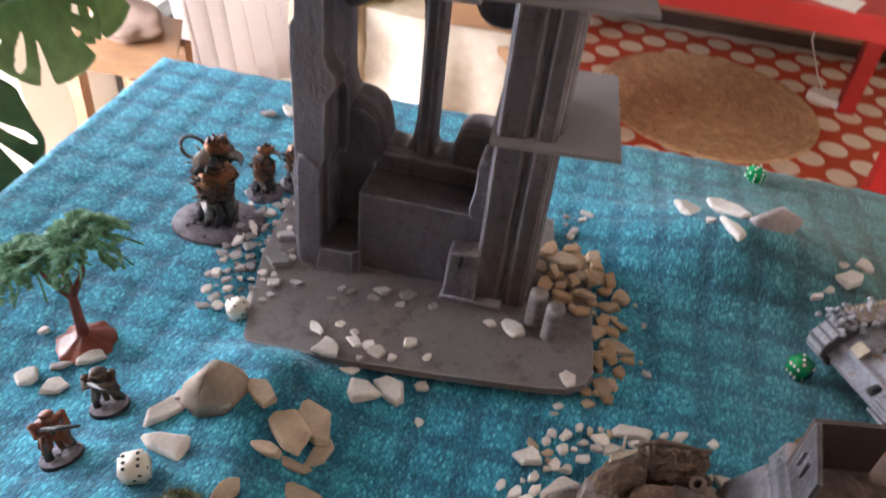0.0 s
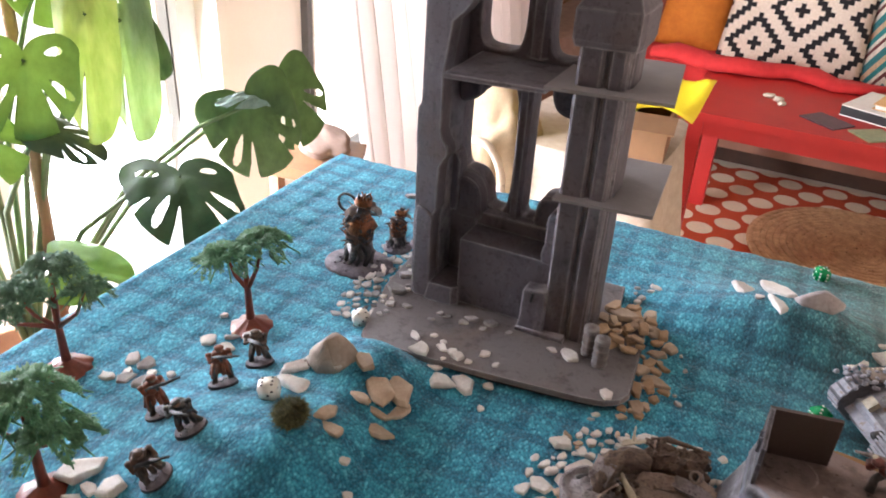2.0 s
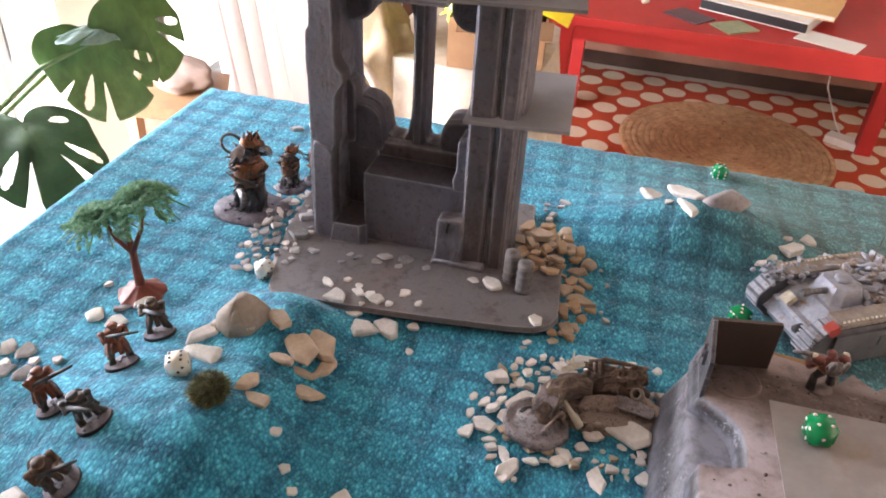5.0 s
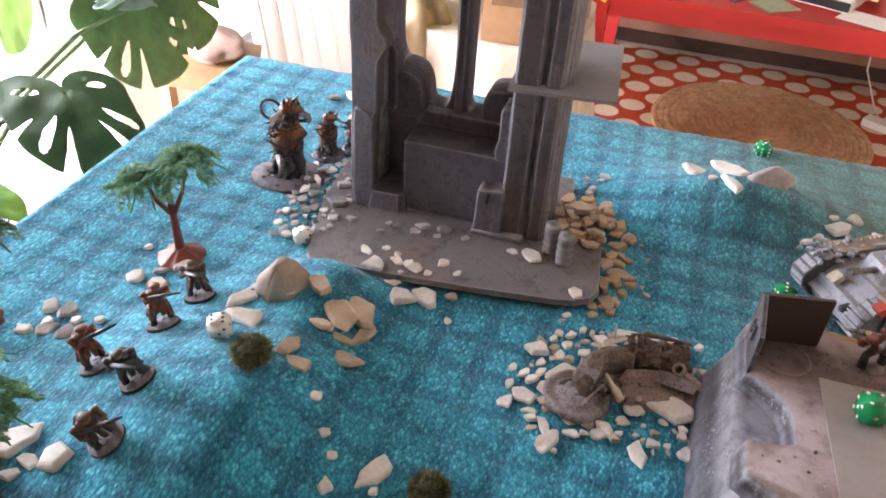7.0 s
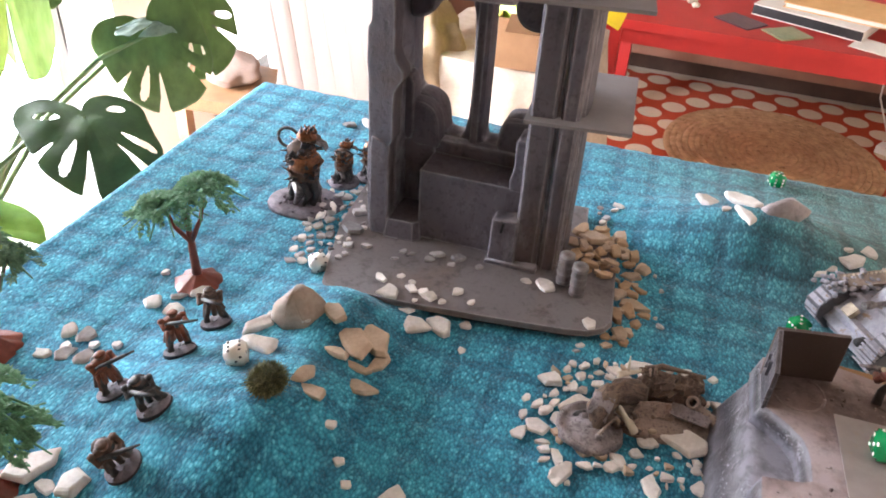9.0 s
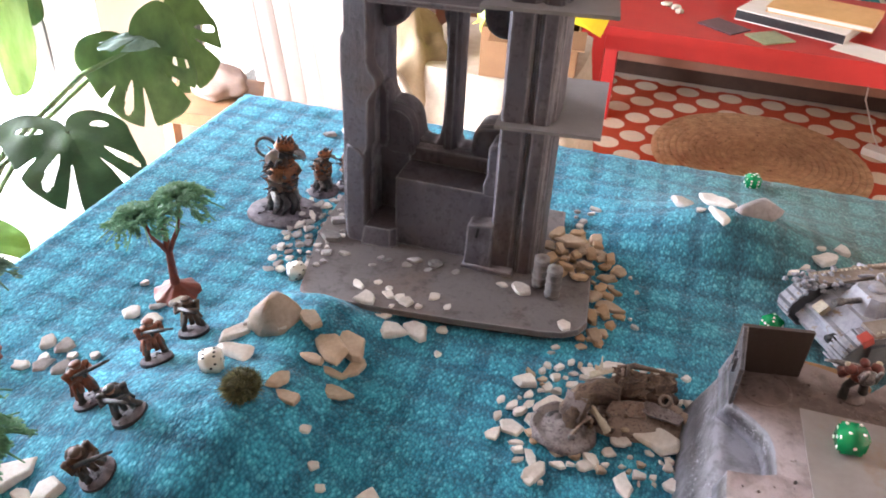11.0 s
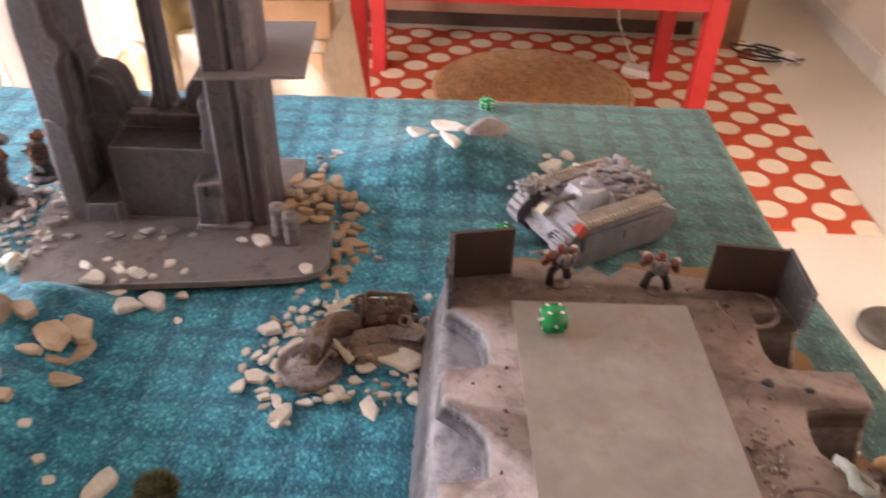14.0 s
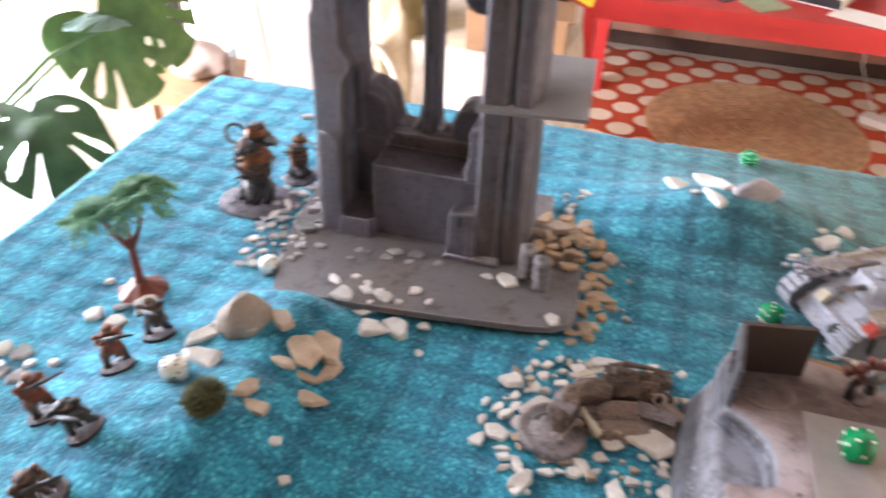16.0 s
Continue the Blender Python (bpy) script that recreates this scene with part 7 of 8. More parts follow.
# scenic base: an uneven oval mound falling to a thin rim
bm = bmesh.new()
lathe(bm, (0, 0, 0), [(1.0, 0.0), (0.97, 0.002), (0.85, 0.0045), (0.7, 0.006), (0.5, 0.007), (0.3, 0.0075), (0.12, 0.008), (0.0, 0.008)], 44)
for v in bm.verts:
    x, y = v.co.x * 0.050, v.co.y * 0.025
    rough = 0.0030 * noise.noise(Vector((x * 70, y * 70, 1))) + 0.0012 * noise.noise(Vector((x * 240, y * 240, 5)))
    v.co = Vector((0.358 + x - y * 0.1, 0.527 + y + x * 0.14, TOP - 0.001 + v.co.z + (rough if v.co.z > 0.001 else 0)))
wpart("oval_base", bm, WRECK_TAN, wreck, "uneven tan-brown earth mound")

# battered disc with a raised rim, a sunken field and a dark hole
bm = bmesh.new()
lathe(bm, (0, 0, 0), [(0.0, 0.0), (0.0235, 0.0), (0.0252, 0.0022), (0.0250, 0.0058), (0.0238, 0.0070), (0.0212, 0.0070), (0.0195, 0.0058), (0.0150, 0.0064), (0.0105, 0.0098), (0.0070, 0.0108), (0.0045, 0.0095), (0.0, 0.0088)], 44)
for v in bm.verts:
    v.co += noise.noise_vector(v.co * 110) * 0.0020 + noise.noise_vector(v.co * 340) * 0.0008
bmesh.ops.transform(bm, matrix=pose(0.3095, 0.4945, TOP - 0.0005, -3, 4, 0), verts=bm.verts[:])
wpart("wheel_disc", bm, WRECK_GREY, wreck, "lilac-grey battered round disc lying flat")
# no hole is cut: a near-black lump paints the socket's shade
bm = bmesh.new()
lump(bm, (0.3005, 0.5005, TOP + 0.0085), (0.0052, 0.0032, 0.0020), 2, 0.35, 3, rot=(0, 0, 35))
wpart("socket", bm, MINI_DARK, wreck, "dark lump standing in for the shaded socket of the disc")
bm = bmesh.new()
lump(bm, (0.3080, 0.4915, TOP + 0.0095), (0.0050, 0.0044, 0.0022), 3, 0.3, 8)
wpart("hub", bm, WRECK_GREY, wreck)

# the limb that arches from the disc into the hull
bent_tube("limb", [(0.3150, 0.4930, 0.007), (0.3140, 0.4985, 0.0150), (0.3150, 0.5060, 0.0195), (0.3195, 0.5160, 0.0205), (0.3280, 0.5250, 0.0190), (0.3400, 0.5330, 0.0150)], [0.0062, 0.0084, 0.0094, 0.0096, 0.0094, 0.0088], WRECK, "dented brown armoured limb", 0.0030)
torn_plate("knee_plate", [(0.3050, 0.4945, 0.019), (0.3190, 0.4915, 0.015), (0.3225, 0.5050, 0.028), (0.3065, 0.5095, 0.029)], 0.0024, WRECK_GREY, "dented grey knee plate", 0.0010, 0.0030)
torn_plate("torn_lip", [(0.3195, 0.5250, 0.0300), (0.3365, 0.5360, 0.0315), (0.3360, 0.5385, 0.0325), (0.3190, 0.5290, 0.0320)], 0.0016, MINI_BONE, "pale chipped lip of torn plating", 0.0006, 0.0, 8, 2)
bent_tube("splinter", [(0.3275, 0.5330, 0.030), (0.3265, 0.5350, 0.037), (0.3262, 0.5372, 0.043)], [0.0012, 0.0010, 0.0004], MINI_BONE, "thin pale splinter standing up", 0.0003, 7)

# hull: solid lump painting the hollow's shade, back and top plating, ribs along its upper edge
bm = bmesh.new()
lump(bm, (0.3580, 0.5440, TOP + 0.0075), (0.0260, 0.0130, 0.0150), 4, 0.28, 12)
wpart("hull_shade", bm, MINI_BROWN, wreck, "dark brown lump standing in for the shaded hollow of the hull")
torn_plate("hull_top", [(0.3390, 0.5290, 0.0190), (0.3790, 0.5370, 0.0160), (0.3830, 0.5530, 0.0260), (0.3370, 0.5430, 0.0300)], 0.0026, WRECK, "dark brown torn top plating", 0.0030, 0.0030, 16, 8)
torn_plate("hull_back", [(0.3370, 0.5430, 0.0300), (0.3830, 0.5530, 0.0260), (0.3860, 0.5620, 0.0040), (0.3370, 0.5560, 0.0040)], 0.0026, WRECK, "", 0.0030, 0.0030, 12, 6)
for k in (0, 1, 2, 4, 7):
    u = (k + 0.5 + 0.3 * math.sin(k * 5)) / 8
    x, y = 0.3400 + 0.040 * u, 0.5420 + 0.0095 * u
    h = 0.031 - 0.004 * u + 0.0022 * math.sin(k * 2.3)
    bent_tube("hull_rib", [(x + 0.001, y + 0.004, h - 0.004), (x, y, h), (x + 0.001, y - 0.0065, h - 0.0048)], [0.0009, 0.0013, 0.0010], WRECK if k % 3 else WRECK_TAN, "", 0.0005, 7)
bent_tube("hull_ridge", [(0.3380, 0.5440, 0.0300), (0.3500, 0.5480, 0.0318), (0.3640, 0.5505, 0.0296), (0.3830, 0.5540, 0.0262)], [0.0018, 0.0022, 0.0020, 0.0014], WRECK, "", 0.0012, 8)
torn_plate("hull_side", [(0.3360, 0.5130, 0.0080), (0.3660, 0.5200, 0.0080), (0.3640, 0.5300, 0.0150), (0.3400, 0.5250, 0.0150)], 0.0024, WRECK_TAN, "tan-brown side plate of the hull", 0.0016, 0.0012)
torn_plate("hull_plate", [(0.3620, 0.5230, 0.0120), (0.3900, 0.5190, 0.0105), (0.3930, 0.5280, 0.0130), (0.3640, 0.5330, 0.0150)], 0.0022, WRECK_GREY, "grey flat hull plate", 0.0010)
bent_tube("axle", [(0.3800, 0.5360, 0.0120), (0.3900, 0.5300, 0.0105), (0.4020, 0.5240, 0.0085)], [0.0042, 0.0040, 0.0046], WRECK_TAN, "tan-brown axle", 0.0008)
bm = bmesh.new()
lathe(bm, (0, 0, 0), [(0.0, 0.0), (0.0050, 0.0), (0.0052, 0.0060), (0.0046, 0.0074), (0.0034, 0.0074), (0.0029, 0.0060), (0.0029, 0.0020), (0.0, 0.0020)], 22)
bmesh.ops.transform(bm, matrix=pose(0.3790, 0.5385, TOP + 0.0130, 46, -22, 0), verts=bm.verts[:])
wpart("gun_tube", bm, WRECK_TAN, wreck, "open ended brown gun tube")
# near-black plug, its colour the shade inside the tube
bm = bmesh.new()
lump(bm, (0, 0, 0), (0.0028, 0.0028, 0.0008), 1, 0.1, 4)
bmesh.ops.transform(bm, matrix=pose(0.3790, 0.5385, TOP + 0.0130, 46, -22, 0) @ Matrix.Translation((0, 0, 0.0026)), verts=bm.verts[:])
wpart("bore", bm, MINI_DARK, wreck, "dark lump painting the shade inside the gun tube's bore")

# spike, struts and scrap before the hull
bent_tube("spike", [(0.3245, 0.5130, 0.0175), (0.3300, 0.5060, 0.0150), (0.3370, 0.4990, 0.0120), (0.3410, 0.4965, 0.0085)], [0.0010, 0.0017, 0.0028, 0.0034], MINI_BONE, "pale bone coloured spike", 0.0006, 9)
bent_tube("strut", [(0.3165, 0.4830, 0.0105), (0.3210, 0.4920, 0.0125), (0.3265, 0.5010, 0.0150)], [0.0016, 0.0011, 0.0013], WRECK_TAN, "", 0.0005, 8)
bent_tube("strut", [(0.3185, 0.5130, 0.0240), (0.3215, 0.5060, 0.0190), (0.3240, 0.5000, 0.0125)], [0.0014, 0.0010, 0.0012], WRECK_TAN, "", 0.0005, 8)
bent_tube("strut", [(0.3150, 0.4815, 0.0090), (0.3195, 0.4835, 0.0100)], [0.0020, 0.0014], WRECK_GREY, "", 0.0004, 8)
rnd_w = random.Random(19)
for k in range(26):
    x = rnd_w.uniform(0.318, 0.354)
    y = rnd_w.uniform(0.493, 0.515) + (x - 0.318) * 0.25
    bm = bmesh.new()
    lump(bm, (x, y, TOP + 0.0075), (rnd_w.uniform(0.0016, 0.0042), rnd_w.uniform(0.0014, 0.0030), rnd_w.uniform(0.0012, 0.0030)), 2, 0.4, k, rot=(0, 0, rnd_w.uniform(0, 180)))
    wpart("debris", bm, (WRECK_TAN, WRECK, STONE_TAN, MINI_BROWN)[k % 4], wreck)


# ---- loose stones ----
def boulder(x, y, size, yaw, z, mats, label, group, seed):
    """A tall uneven stone with a blunt ridge and chipped faces."""
    rnd = random.Random(seed)
    bm = bmesh.new()
    for u, v, h in ((-1.0, -0.15, 0.0), (-0.55, -0.85, 0.0), (0.35, -1.0, 0.0), (1.0, -0.3, 0.0), (0.8, 0.8, 0.0), (-0.3, 1.0, 0.0), (-0.95, 0.1, 0.42), (-0.5, -0.62, 0.40), (0.98, 0.0, 0.38), (0.75, 0.6, 0.45), (-0.18, -0.40, 0.93), (0.02, 0.30, 1.0), (0.42, 0.15, 0.90), (0.2, -0.72, 0.30)):
        bm.verts.new((size[0] / 2 * (u + rnd.uniform(-0.05, 0.05)), size[1] / 2 * v, size[2] * h))
    bmesh.ops.convex_hull(bm, input=bm.verts[:])
    bmesh.ops.delete(bm, geom=[v for v in bm.verts if not v.link_faces], context="VERTS")
    bmesh.ops.dissolve_limit(bm, angle_limit=radians(5), verts=bm.verts[:], edges=bm.edges[:])
    bmesh.ops.bevel(bm, geom=bm.edges[:], offset=size[2] * 0.035, segments=2, affect="EDGES", clamp_overlap=True)
    bmesh.ops.triangulate(bm, faces=bm.faces[:])
    bmesh.ops.subdivide_edges(bm, edges=bm.edges[:], cuts=1)
    roughen(bm, size[2] * 0.022, 110)
    for f in bm.faces:
        f.smooth = True
    return solo("boulder", bm, mats, label, "stone", group, at=pose(x, y, z - 0.0015, 0, 0, yaw))


def stone(x, y, long, wide, yaw, z, mats, label, group, seed, high=None, tilt=0.0):
    """A flat chipped stone: uneven many-cornered outline, tilted top, worn edges."""
    rnd = random.Random(seed)
    bm = bmesh.new()
    n = rnd.choice((5, 6, 6, 7)) if long > 0.008 else 5
    turn = rnd.uniform(0, 6.28)
    spokes = [(turn + 2 * math.pi * (k + rnd.uniform(-0.38, 0.38)) / n, rnd.uniform(0.68, 1.26)) for k in range(n)]
    high = high or min(0.0065, wide * rnd.uniform(0.20, 0.32) + 0.0012)
    slope, drift = rnd.uniform(-0.34, 0.34), rnd.uniform(-0.3, 0.3)
    levels = []
    for q, h in ((0.90, 0.0), (1.0, 0.5), (rnd.uniform(0.74, 0.92), 1.0)):
        ring = []
        for a, r in spokes:
            r = r * q * rnd.uniform(0.95, 1.05)
            cx, cy = r * math.cos(a), r * math.sin(a)
            ring.append(bm.verts.new((cx * long / 2, cy * wide / 2, high * h * (1 + slope * cx + drift * cy))))
        levels.append(ring)
    for low, up in zip(levels, levels[1:]):
        for i in range(n):
            bm.faces.new((low[i], low[(i + 1) % n], up[(i + 1) % n], up[i]))
    bm.faces.new(levels[0][::-1])
    bm.faces.new(levels[-1])
    bmesh.ops.bevel(bm, geom=bm.edges[:], offset=min(wide, high) * rnd.uniform(0.09, 0.16), segments=1, affect="EDGES", clamp_overlap=True)
    if long > 0.011:
        bmesh.ops.triangulate(bm, faces=bm.faces[:])
        bmesh.ops.subdivide_edges(bm, edges=bm.edges[:], cuts=1)
        for v in bm.verts:
            v.co += noise.noise_vector(v.co * (1.6 / long) + Vector((seed * 1.7, 0, 0))) * long * 0.045 + noise.noise_vector(v.co * (5.0 / long)) * long * 0.012
    return solo("stone", bm, mats, label, "stone", group, at=pose(x, y, z - 0.0008, tilt, rnd.uniform(-3, 3), yaw))


HILL_STONES = [
    (0.1003, 0.5055, 0.024, 0.015, -40), (0.1344, 0.5048, 0.0323, 0.0200, -40), (0.1236, 0.4908, 0.0368, 0.0193, -47), (0.1171, 0.4718, 0.0187, 0.0089, -16),
    (0.1352, 0.4721, 0.019, 0.0087, -3), (0.1445, 0.4859, 0.0225, 0.0069, 69), (0.1431, 0.4566, 0.0255, 0.0122, -11), (0.112, 0.4337, 0.019, 0.0112, 72),
    (0.1242, 0.4218, 0.019, 0.0108, -18), (0.1422, 0.4093, 0.0089, 0.0061, 27), (0.0471, 0.4843, 0.0261, 0.0138, 58), (0.0628, 0.4558, 0.0301, 0.0172, -6),
    (0.1577, 0.3905, 0.0076, 0.0072, 23), (0.1686, 0.3791, 0.0067, 0.0064, 27), (0.1731, 0.3577, 0.0112, 0.0106, 63), (0.1989, 0.381, 0.0266, 0.0168, 56),
    (0.201, 0.3685, 0.0064, 0.0058, 39), (0.0804, 0.4923, 0.0112, 0.0074, -10),
]
CORNER_STONES = [
    (-0.0209, 0.3167, 0.0384, 0.0266, 39), (0.0142, 0.3098, 0.0242, 0.0208, 60), (-0.0023, 0.3052, 0.0117, 0.0111, 20), (-0.0104, 0.2943, 0.0149, 0.0094, 20),
]
CAMP_STONES = [
    (-0.1015, 0.4393, 0.0166, 0.015, 65), (-0.0856, 0.4414, 0.0191, 0.0136, 84), (-0.1018, 0.4114, 0.019, 0.0113, 18), (-0.0918, 0.4245, 0.012, 0.0101, 90),
    (-0.0861, 0.4157, 0.0206, 0.01, 61), (-0.07, 0.4318, 0.0099, 0.0089, 45), (-0.0519, 0.4358, 0.0092, 0.0088, 13), (-0.0663, 0.416, 0.0198, 0.0131, 49),
    (-0.0617, 0.4948, 0.0179, 0.017, 27), (-0.0407, 0.4918, 0.0238, 0.0126, 68), (-0.0486, 0.5107, 0.0142, 0.0082, 39), (-0.0344, 0.5215, 0.0226, 0.0117, 45),
    (-0.0793, 0.5364, 0.0085, 0.0081, 45),
]
BASE_STONES = [
    (0.104, 0.592, 0.0175, 0.0081, -24), (0.119, 0.574, 0.0197, 0.0179, 24), (0.12, 0.601, 0.0076, 0.0058, 23), (0.132, 0.596, 0.0091, 0.0063, 6),
    (0.135, 0.586, 0.0141, 0.0102, -8), (0.145, 0.587, 0.0117, 0.0079, 70), (0.143, 0.573, 0.006, 0.0057, 0), (0.154, 0.582, 0.014, 0.0112, 0),
    (0.165, 0.581, 0.0082, 0.0078, 14), (0.174, 0.598, 0.0135, 0.0096, 42), (0.189, 0.589, 0.0082, 0.0067, 14), (0.29, 0.6, 0.0136, 0.0111, -36),
    (0.226, 0.637, 0.011, 0.0076, 0), (0.242, 0.636, 0.0208, 0.0128, -35),
]
SILL_STONES = [
    (0.105, 0.624, 0.0094, 0.0048, 32), (0.108, 0.637, 0.0082, 0.0072, 14), (0.116, 0.636, 0.0106, 0.0066, 41), (0.134, 0.635, 0.0098, 0.0077, 24),
    (0.14, 0.644, 0.017, 0.0102, 0), (0.159, 0.646, 0.0172, 0.0108, 36), (0.156, 0.635, 0.0076, 0.0065, 23), (0.18, 0.641, 0.0095, 0.0071, 18),
    (0.05, 0.653, 0.0238, 0.0163, -15), (0.044, 0.682, 0.0166, 0.0156, 65), (0.057, 0.627, 0.012, 0.0091, 0), (0.045, 0.615, 0.0063, 0.006, 18),
    (0.073, 0.632, 0.0112, 0.0079, 10), (0.048, 0.626, 0.0051, 0.0048, 11),
]
FRONT_STONES = [
    (0.1529, 0.5522, 0.0253, 0.0206, 18), (0.1736, 0.5583, 0.0335, 0.0228, -17), (0.1899, 0.5704, 0.0127, 0.0099, 45), (0.1958, 0.5407, 0.0082, 0.0074, 14),
    (0.1382, 0.5661, 0.0143, 0.0067, 12),
]
PILE_STONES = [
    (0.271, 0.724, 0.0304, 0.0191, -17), (0.254, 0.714, 0.0155, 0.0147, -15), (0.285, 0.705, 0.0089, 0.0085, 27), (0.272, 0.694, 0.011, 0.0086, -5),
    (0.283, 0.691, 0.008, 0.0074, 0), (0.293, 0.685, 0.0161, 0.0073, -30), (0.283, 0.671, 0.01, 0.006, 6), (0.276, 0.685, 0.0086, 0.0061, -36),
]
TAN_STONES = [
    (0.3, 0.73, 0.0247, 0.0168, -14), (0.29, 0.748, 0.0106, 0.0079, -49), (0.32, 0.712, 0.0166, 0.0089, 65), (0.319, 0.697, 0.01, 0.0075, 53),
    (0.301, 0.686, 0.0067, 0.0064, -27), (0.308, 0.679, 0.0098, 0.0061, -24), (0.318, 0.684, 0.0085, 0.0081, -21), (0.316, 0.67, 0.024, 0.0109, -17),
    (0.319, 0.653, 0.0304, 0.0107, -9), (0.332, 0.643, 0.013, 0.0082, 0), (0.312, 0.644, 0.0104, 0.0071, -17), (0.32, 0.639, 0.0106, 0.0082, 41),
    (0.316, 0.608, 0.0257, 0.0147, -77), (0.304, 0.603, 0.0081, 0.0077, -7), (0.307, 0.592, 0.01, 0.0078, -6),
]
BITS_STONES = [
    (0.266, 0.803, 0.009, 0.006, 20), (0.283, 0.811, 0.015, 0.006, -10), (0.275, 0.783, 0.012, 0.009, 70), (0.052, 0.497, 0.016, 0.012, 30), (0.068, 0.493, 0.011, 0.007, 70),
    (0.286, 0.583, 0.0071, 0.006, 8), (0.284, 0.576, 0.0071, 0.0044, -8), (0.334, 0.706, 0.0051, 0.0044, 11), (0.342, 0.685, 0.0058, 0.0049, -31),
    (0.341, 0.644, 0.0045, 0.0042, -27), (0.346, 0.634, 0.008, 0.0058, 0), (0.273, 0.776, 0.0094, 0.009, 32), (0.267, 0.792, 0.006, 0.0048, 0),
    (0.281, 0.802, 0.0089, 0.0056, 27), (-0.054, 0.876, 0.0166, 0.013, 25), (-0.038, 0.888, 0.0277, 0.0114, -49), (-0.016, 0.741, 0.0125, 0.0085, 29),
]
GRAVEL_STONES = [
    (0.006, 0.631, 0.0112, 0.0106, 27), (-0.002, 0.665, 0.0085, 0.0066, 21), (0.011, 0.655, 0.0124, 0.009, 14), (0.005, 0.675, 0.0163, 0.0093, 79),
    (0.011, 0.684, 0.0149, 0.0106, 48), (0.016, 0.67, 0.0135, 0.0105, 42), (0.02, 0.657, 0.0058, 0.0055, 59), (0.02, 0.643, 0.0103, 0.0083, 61),
    (0.013, 0.637, 0.0098, 0.0051, 66), (0.022, 0.617, 0.0108, 0.0081, 34), (0.016, 0.607, 0.012, 0.0086, 48), (0.013, 0.593, 0.0124, 0.0061, 14),
    (0.023, 0.598, 0.01, 0.0085, 37), (0.014, 0.698, 0.0112, 0.0106, 27), (0.007, 0.716, 0.0178, 0.0096, 38), (0.009, 0.694, 0.0184, 0.0067, -41),
    (-0.002, 0.657, 0.011, 0.008, 20), (-0.001, 0.691, 0.009, 0.007, 80), (0.014, 0.717, 0.013, 0.010, 50), (0.014, 0.733, 0.010, 0.008, 10),
    (0.017, 0.626, 0.010, 0.007, 30), (0.007, 0.613, 0.013, 0.008, 60), (0.022, 0.660, 0.009, 0.008, 0), (0.001, 0.628, 0.008, 0.006, 100), (0.004, 0.648, 0.007, 0.006, 35),
]
RINGA_STONES = [
    (0.274, 0.534, 0.021, 0.0166, 0), (0.282, 0.551, 0.0081, 0.0069, 30), (0.29, 0.534, 0.0086, 0.0082, 36), (0.294, 0.548, 0.0092, 0.0079, 13),
    (0.298, 0.533, 0.0098, 0.0088, 24), (0.306, 0.558, 0.0103, 0.0048, 29), (0.308, 0.544, 0.0114, 0.0073, 15), (0.318, 0.563, 0.014, 0.0091, 4),
    (0.316, 0.555, 0.0092, 0.0064, 13), (0.326, 0.557, 0.018, 0.0085, 34), (0.338, 0.575, 0.0284, 0.0109, 10), (0.34, 0.567, 0.0117, 0.0048, 20),
    (0.36, 0.58, 0.0089, 0.006, 27), (0.371, 0.583, 0.0128, 0.0088, 39), (0.372, 0.574, 0.0095, 0.0049, 18), (0.394, 0.583, 0.0092, 0.0077, 13),
]
RINGB_STONES = [
    (0.294, 0.518, 0.0298, 0.0091, 40), (0.268, 0.506, 0.0142, 0.009, 51), (0.274, 0.501, 0.0136, 0.0099, 36), (0.285, 0.498, 0.0152, 0.0109, 67),
    (0.258, 0.51, 0.0106, 0.007, 49), (0.26, 0.491, 0.0122, 0.0069, 81), (0.262, 0.474, 0.0121, 0.0115, 24), (0.275, 0.483, 0.0191, 0.0146, 6),
    (0.279, 0.471, 0.0117, 0.0057, 20), (0.282, 0.464, 0.0114, 0.0085, 15), (0.285, 0.456, 0.01, 0.0052, 37), (0.292, 0.462, 0.0188, 0.0085, -65),
    (0.299, 0.448, 0.0213, 0.0121, 49), (0.296, 0.44, 0.0081, 0.0077, -7), (0.304, 0.442, 0.0051, 0.0048, 11),
]
RINGC_STONES = [
    (0.312, 0.461, 0.0132, 0.0066, 9), (0.329, 0.466, 0.0146, 0.0095, 16), (0.334, 0.474, 0.0142, 0.0116, -51), (0.344, 0.485, 0.0126, 0.0073, 18),
    (0.349, 0.496, 0.013, 0.0079, 4), (0.355, 0.499, 0.01, 0.006, -37), (0.36, 0.486, 0.0051, 0.0048, 11), (0.373, 0.494, 0.0082, 0.005, 14),
    (0.387, 0.492, 0.0085, 0.0065, 21), (0.376, 0.507, 0.0332, 0.0212, -7), (0.4, 0.552, 0.0165, 0.0157, -14), (0.398, 0.502, 0.0091, 0.0081, 6),
    (0.358, 0.46, 0.0228, 0.0086, -61), (0.39, 0.468, 0.013, 0.0124, -4),
]
FAR_STONES = [
    (0.370, 0.820, 0.031, 0.022, -34), (0.400, 0.816, 0.038, 0.0130, -30), (0.407, 0.785, 0.038, 0.0175, -65), (0.386, 0.797, 0.0110, 0.007, 39),
]
ARMOUR_STONES = [
    (0.51, 0.783, 0.0332, 0.021, 21), (0.528, 0.812, 0.0197, 0.0159, -30), (0.49, 0.764, 0.0136, 0.0068, 36), (0.479, 0.753, 0.0156, 0.0081, 50),
    (0.504, 0.798, 0.009, 0.0071, 0),
]

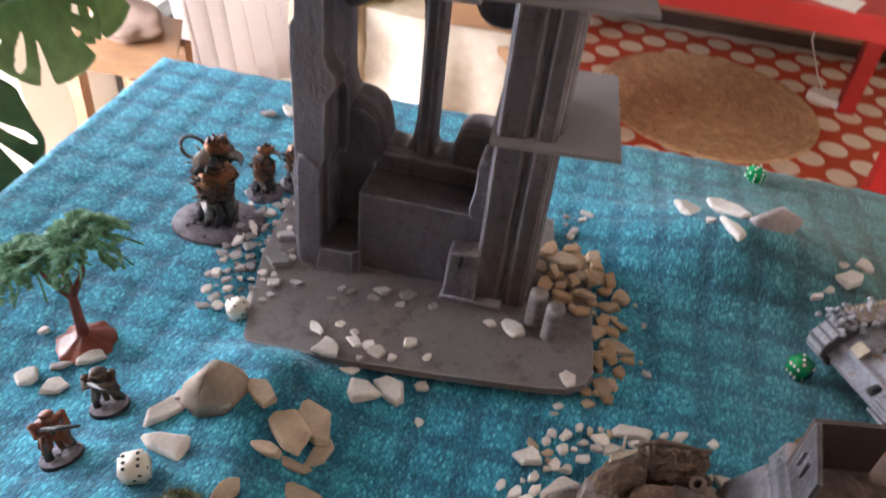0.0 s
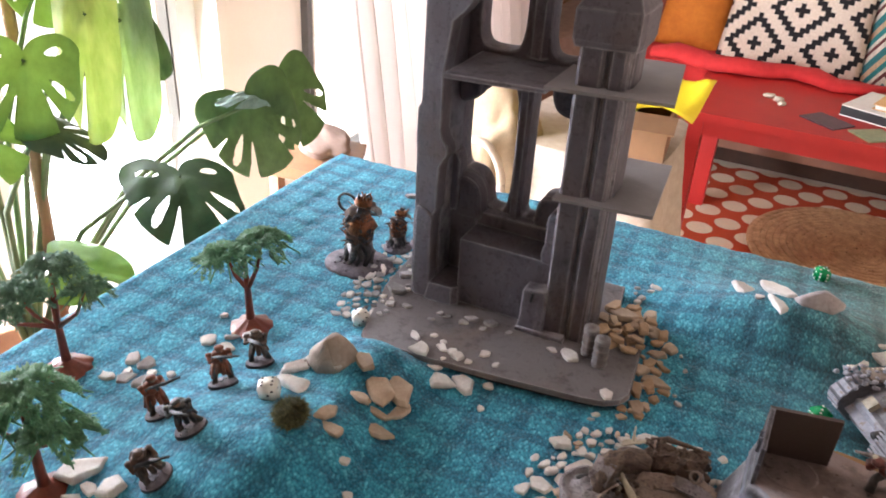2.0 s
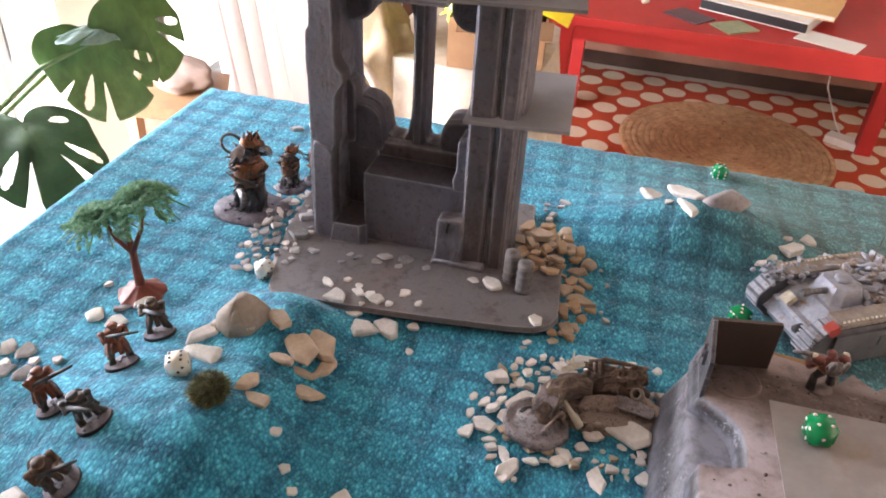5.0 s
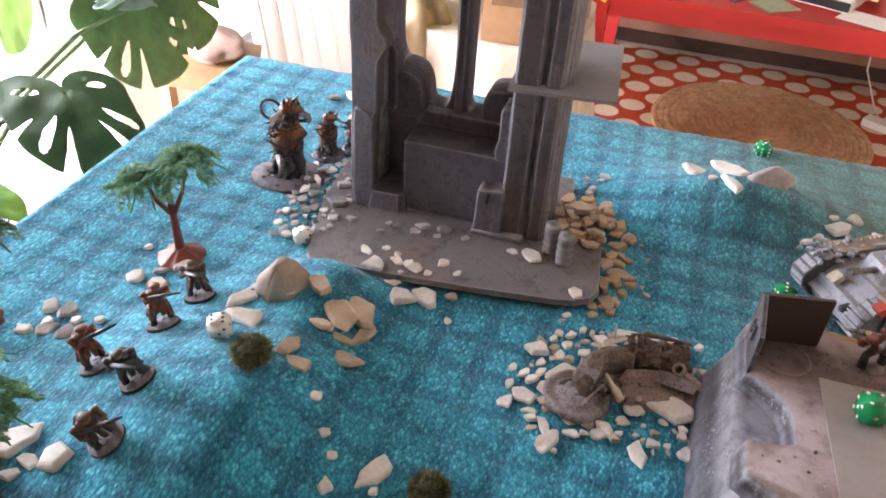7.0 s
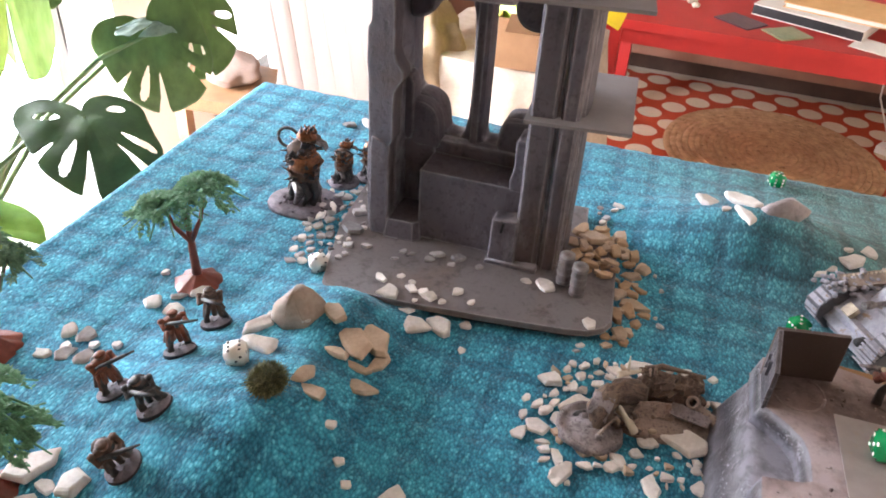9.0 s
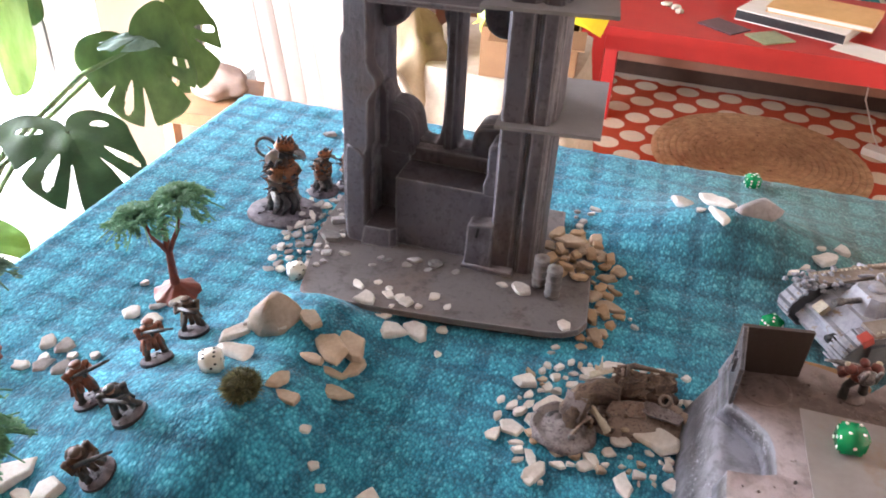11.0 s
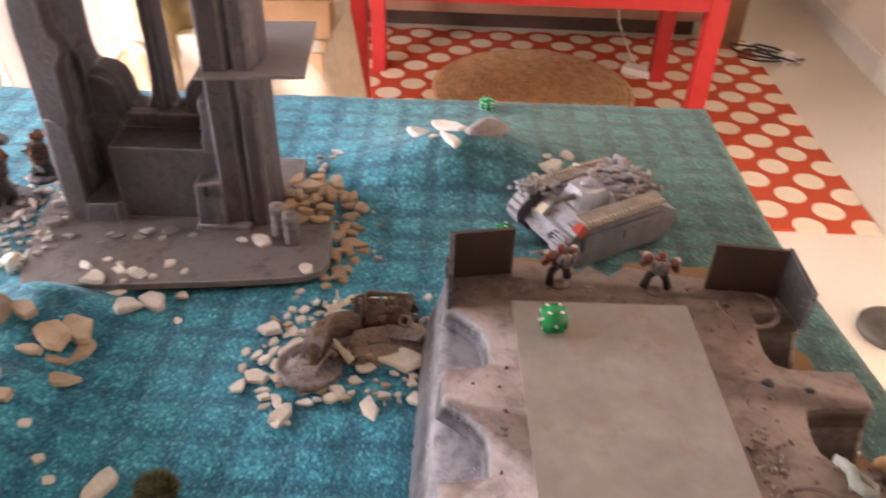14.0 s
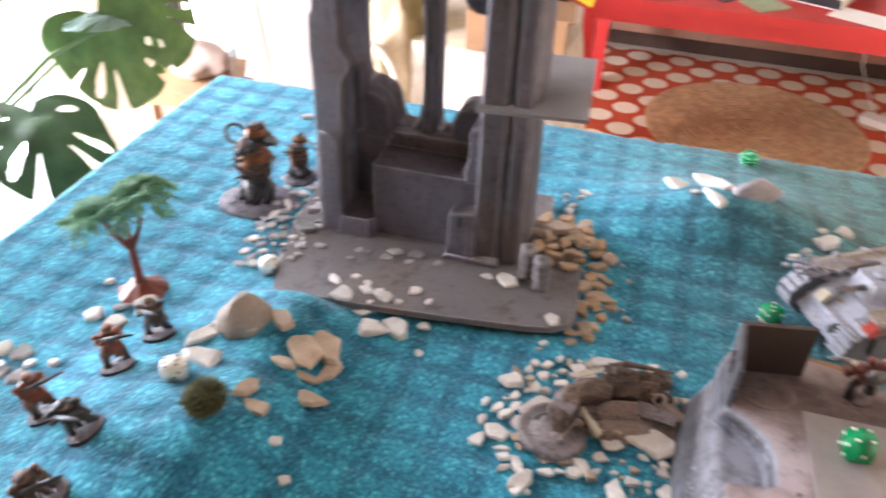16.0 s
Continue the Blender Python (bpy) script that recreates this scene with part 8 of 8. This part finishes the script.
def scatter(rows, mats, label, group, seed, floor=None, lift=0.0, grow=1.05):
    for k, (x, y, long, wide, yaw) in enumerate(rows):
        m = mats[(k * 7 + seed) % len(mats)]
        z = (floor if floor is not None else ground(x, y)) + lift * ((k * 5 + seed) % 3)
        stone(x, y, long * grow, max(wide, long * 0.45) * grow, yaw, z, m, label, group, seed * 100 + k)


scatter(HILL_STONES[:9], [STONE_TAN], "flat tan chipped stone on the blanket hill", "hill stones", 1, grow=1.24)
scatter(HILL_STONES[9:], [STONE], "flat pale chipped stone on the blanket hill", "hill stones", 21, grow=1.18)
scatter(CORNER_STONES, [STONE], "large flat white stone beside a toy tree", "corner stones", 2)
scatter(CAMP_STONES, [STONE, STONE_GREY, STONE], "small pale grey stone beside the toy soldiers", "camp stones", 3)
scatter(BASE_STONES, [STONE], "small white stone on the grey base plate", "base plate stones", 4, PZ)
scatter(SILL_STONES, [STONE_GREY, STONE_DUST, STONE_GREY], "small grey dusty stone at the foot of the tower", "tower rubble", 5, PZ)
scatter(FRONT_STONES, [STONE], "pale stone lying before the base plate", "base plate stones", 6)
scatter(PILE_STONES, [STONE_TAN], "tan stone glued in a pile behind the pipe stubs", "tan rubble", 7, PZ, 0.004)
scatter(TAN_STONES, [STONE_TAN, STONE_OCHRE], "tan stone beside the base plate", "tan rubble", 8)
scatter(BITS_STONES, [STONE, STONE_GREY], "tiny white stone chip on the blanket", "stone chips", 9)
scatter(GRAVEL_STONES, [STONE_GREY, STONE, STONE_GREY], "small pale pebble spilling off the base plate", "pebble spill", 10, None, 0.0012)
scatter(RINGA_STONES, [STONE, STONE, STONE], "pale stone laid round the model wreck", "wreck stones", 11, grow=1.08)
scatter(RINGB_STONES, [STONE], "pale stone laid round the model wreck", "wreck stones", 12, grow=1.08)
scatter(RINGC_STONES, [STONE], "pale stone laid round the model wreck", "wreck stones", 13, grow=1.08)
scatter(FAR_STONES, [STONE, STONE], "pale elongated stone on a rise of the blanket", "far stones", 14)
scatter(ARMOUR_STONES, [STONE], "pale stone beside the model tank", "tank stones", 15)


def pebble_spill():
    """Small grey pebbles strewn from the plate's side onto the blanket."""
    rnd = random.Random(41)
    laid = [(x, y, long) for x, y, long, wide, yaw in GRAVEL_STONES]
    for k in range(110):
        x, y = rnd.gauss(0.020, 0.012), rnd.uniform(0.588, 0.735)
        if k % 4 == 0:
            x, y = rnd.uniform(0.036, 0.060), rnd.uniform(0.600, 0.700)
        long = rnd.uniform(0.005, 0.012)
        if any(math.hypot(x - b, y - c) < 0.36 * (long + d) for b, c, d in laid):
            continue
        laid.append((x, y, long))
        edge = 0.056 - (y - 0.572) * 0.27 if y < 0.657 else 0.033 - (y - 0.657) * 0.09
        z = PZ if x > edge + long / 2 else ground(x, y) + (0.004 if x > edge - long / 2 else 0.0)
        stone(x, y, long, long * rnd.uniform(0.6, 0.85), rnd.uniform(0, 180), z, rnd.choice((STONE, STONE_GREY, STONE_DUST, STONE_GREY)), "small pale pebble spilling off the base plate", "pebble spill", 1300 + k)


pebble_spill()


def wreck_chips():
    """Small pale chips packed between the larger stones round the wreck."""
    rnd = random.Random(63)
    laid = [(x, y, long) for rows in (RINGA_STONES, RINGB_STONES, RINGC_STONES) for x, y, long, wide, yaw in rows]
    for k in range(420):
        a = rnd.uniform(0.3, 6.0)
        q = rnd.uniform(0.92, 1.30)
        x, y = 0.338 + 0.060 * q * math.cos(a), 0.517 + 0.045 * q * math.sin(a)
        if x > 0.392:
            continue
        long = rnd.uniform(0.005, 0.0125)
        if any(math.hypot(x - b, y - c) < 0.37 * (long + d) for b, c, d in laid):
            continue
        laid.append((x, y, long))
        stone(x, y, long, long * rnd.uniform(0.55, 0.85), rnd.uniform(0, 180), ground(x, y) + 0.0015 * (k % 2), rnd.choice((STONE, STONE, STONE, STONE_TAN)), "small pale chip beside the model wreck", "wreck stones", 1500 + k)


wreck_chips()


def tan_pile():
    """Loose flat tan stones heaped on the plate and spilling over its edge."""
    rnd = random.Random(77)
    laid = []
    for k in range(150):
        u = rnd.random()
        x, y = 0.262 + 0.036 * u + rnd.uniform(-0.006, 0.006), 0.745 - 0.075 * rnd.random()
        if k % 3 == 0:
            x, y = rnd.uniform(0.302, 0.326), rnd.uniform(0.60, 0.73)
        inside = x < 0.300
        heap = 0.010 * max(0.0, 1 - ((x - 0.272) / 0.022) ** 2 - ((y - 0.705) / 0.03) ** 2)
        long = rnd.uniform(0.009, 0.025)
        near = sum(math.hypot(x - a, y - b) < 0.36 * (long + c) for a, b, c in laid)
        if near > (1 if inside else 0):
            continue
        laid.append((x, y, long))
        z = PZ + 0.0035 * near + 0.3 * heap if inside else ground(x, y)
        stone(x, y, long, long * rnd.uniform(0.5, 0.8), rnd.uniform(0, 180), z, rnd.choice((STONE_TAN, STONE_OCHRE, STONE_OCHRE)), "flat tan stone in a heap beside the pipe stubs", "tan rubble", 900 + k, None, rnd.uniform(-8, 8))


tan_pile()
boulder(0.0725, 0.5002, (0.044, 0.036, 0.031), 24, ground(0.0725, 0.5002) - 0.003, STONE_BEIGE, "upright grey and tan boulder on the blanket hill", "hill stones", 51)
boulder(0.442, 0.810, (0.050, 0.028, 0.020), 196, ground(0.442, 0.810) - 0.001, STONE_LILAC, "large lilac grey boulder on a rise of the blanket", "far stones", 58)
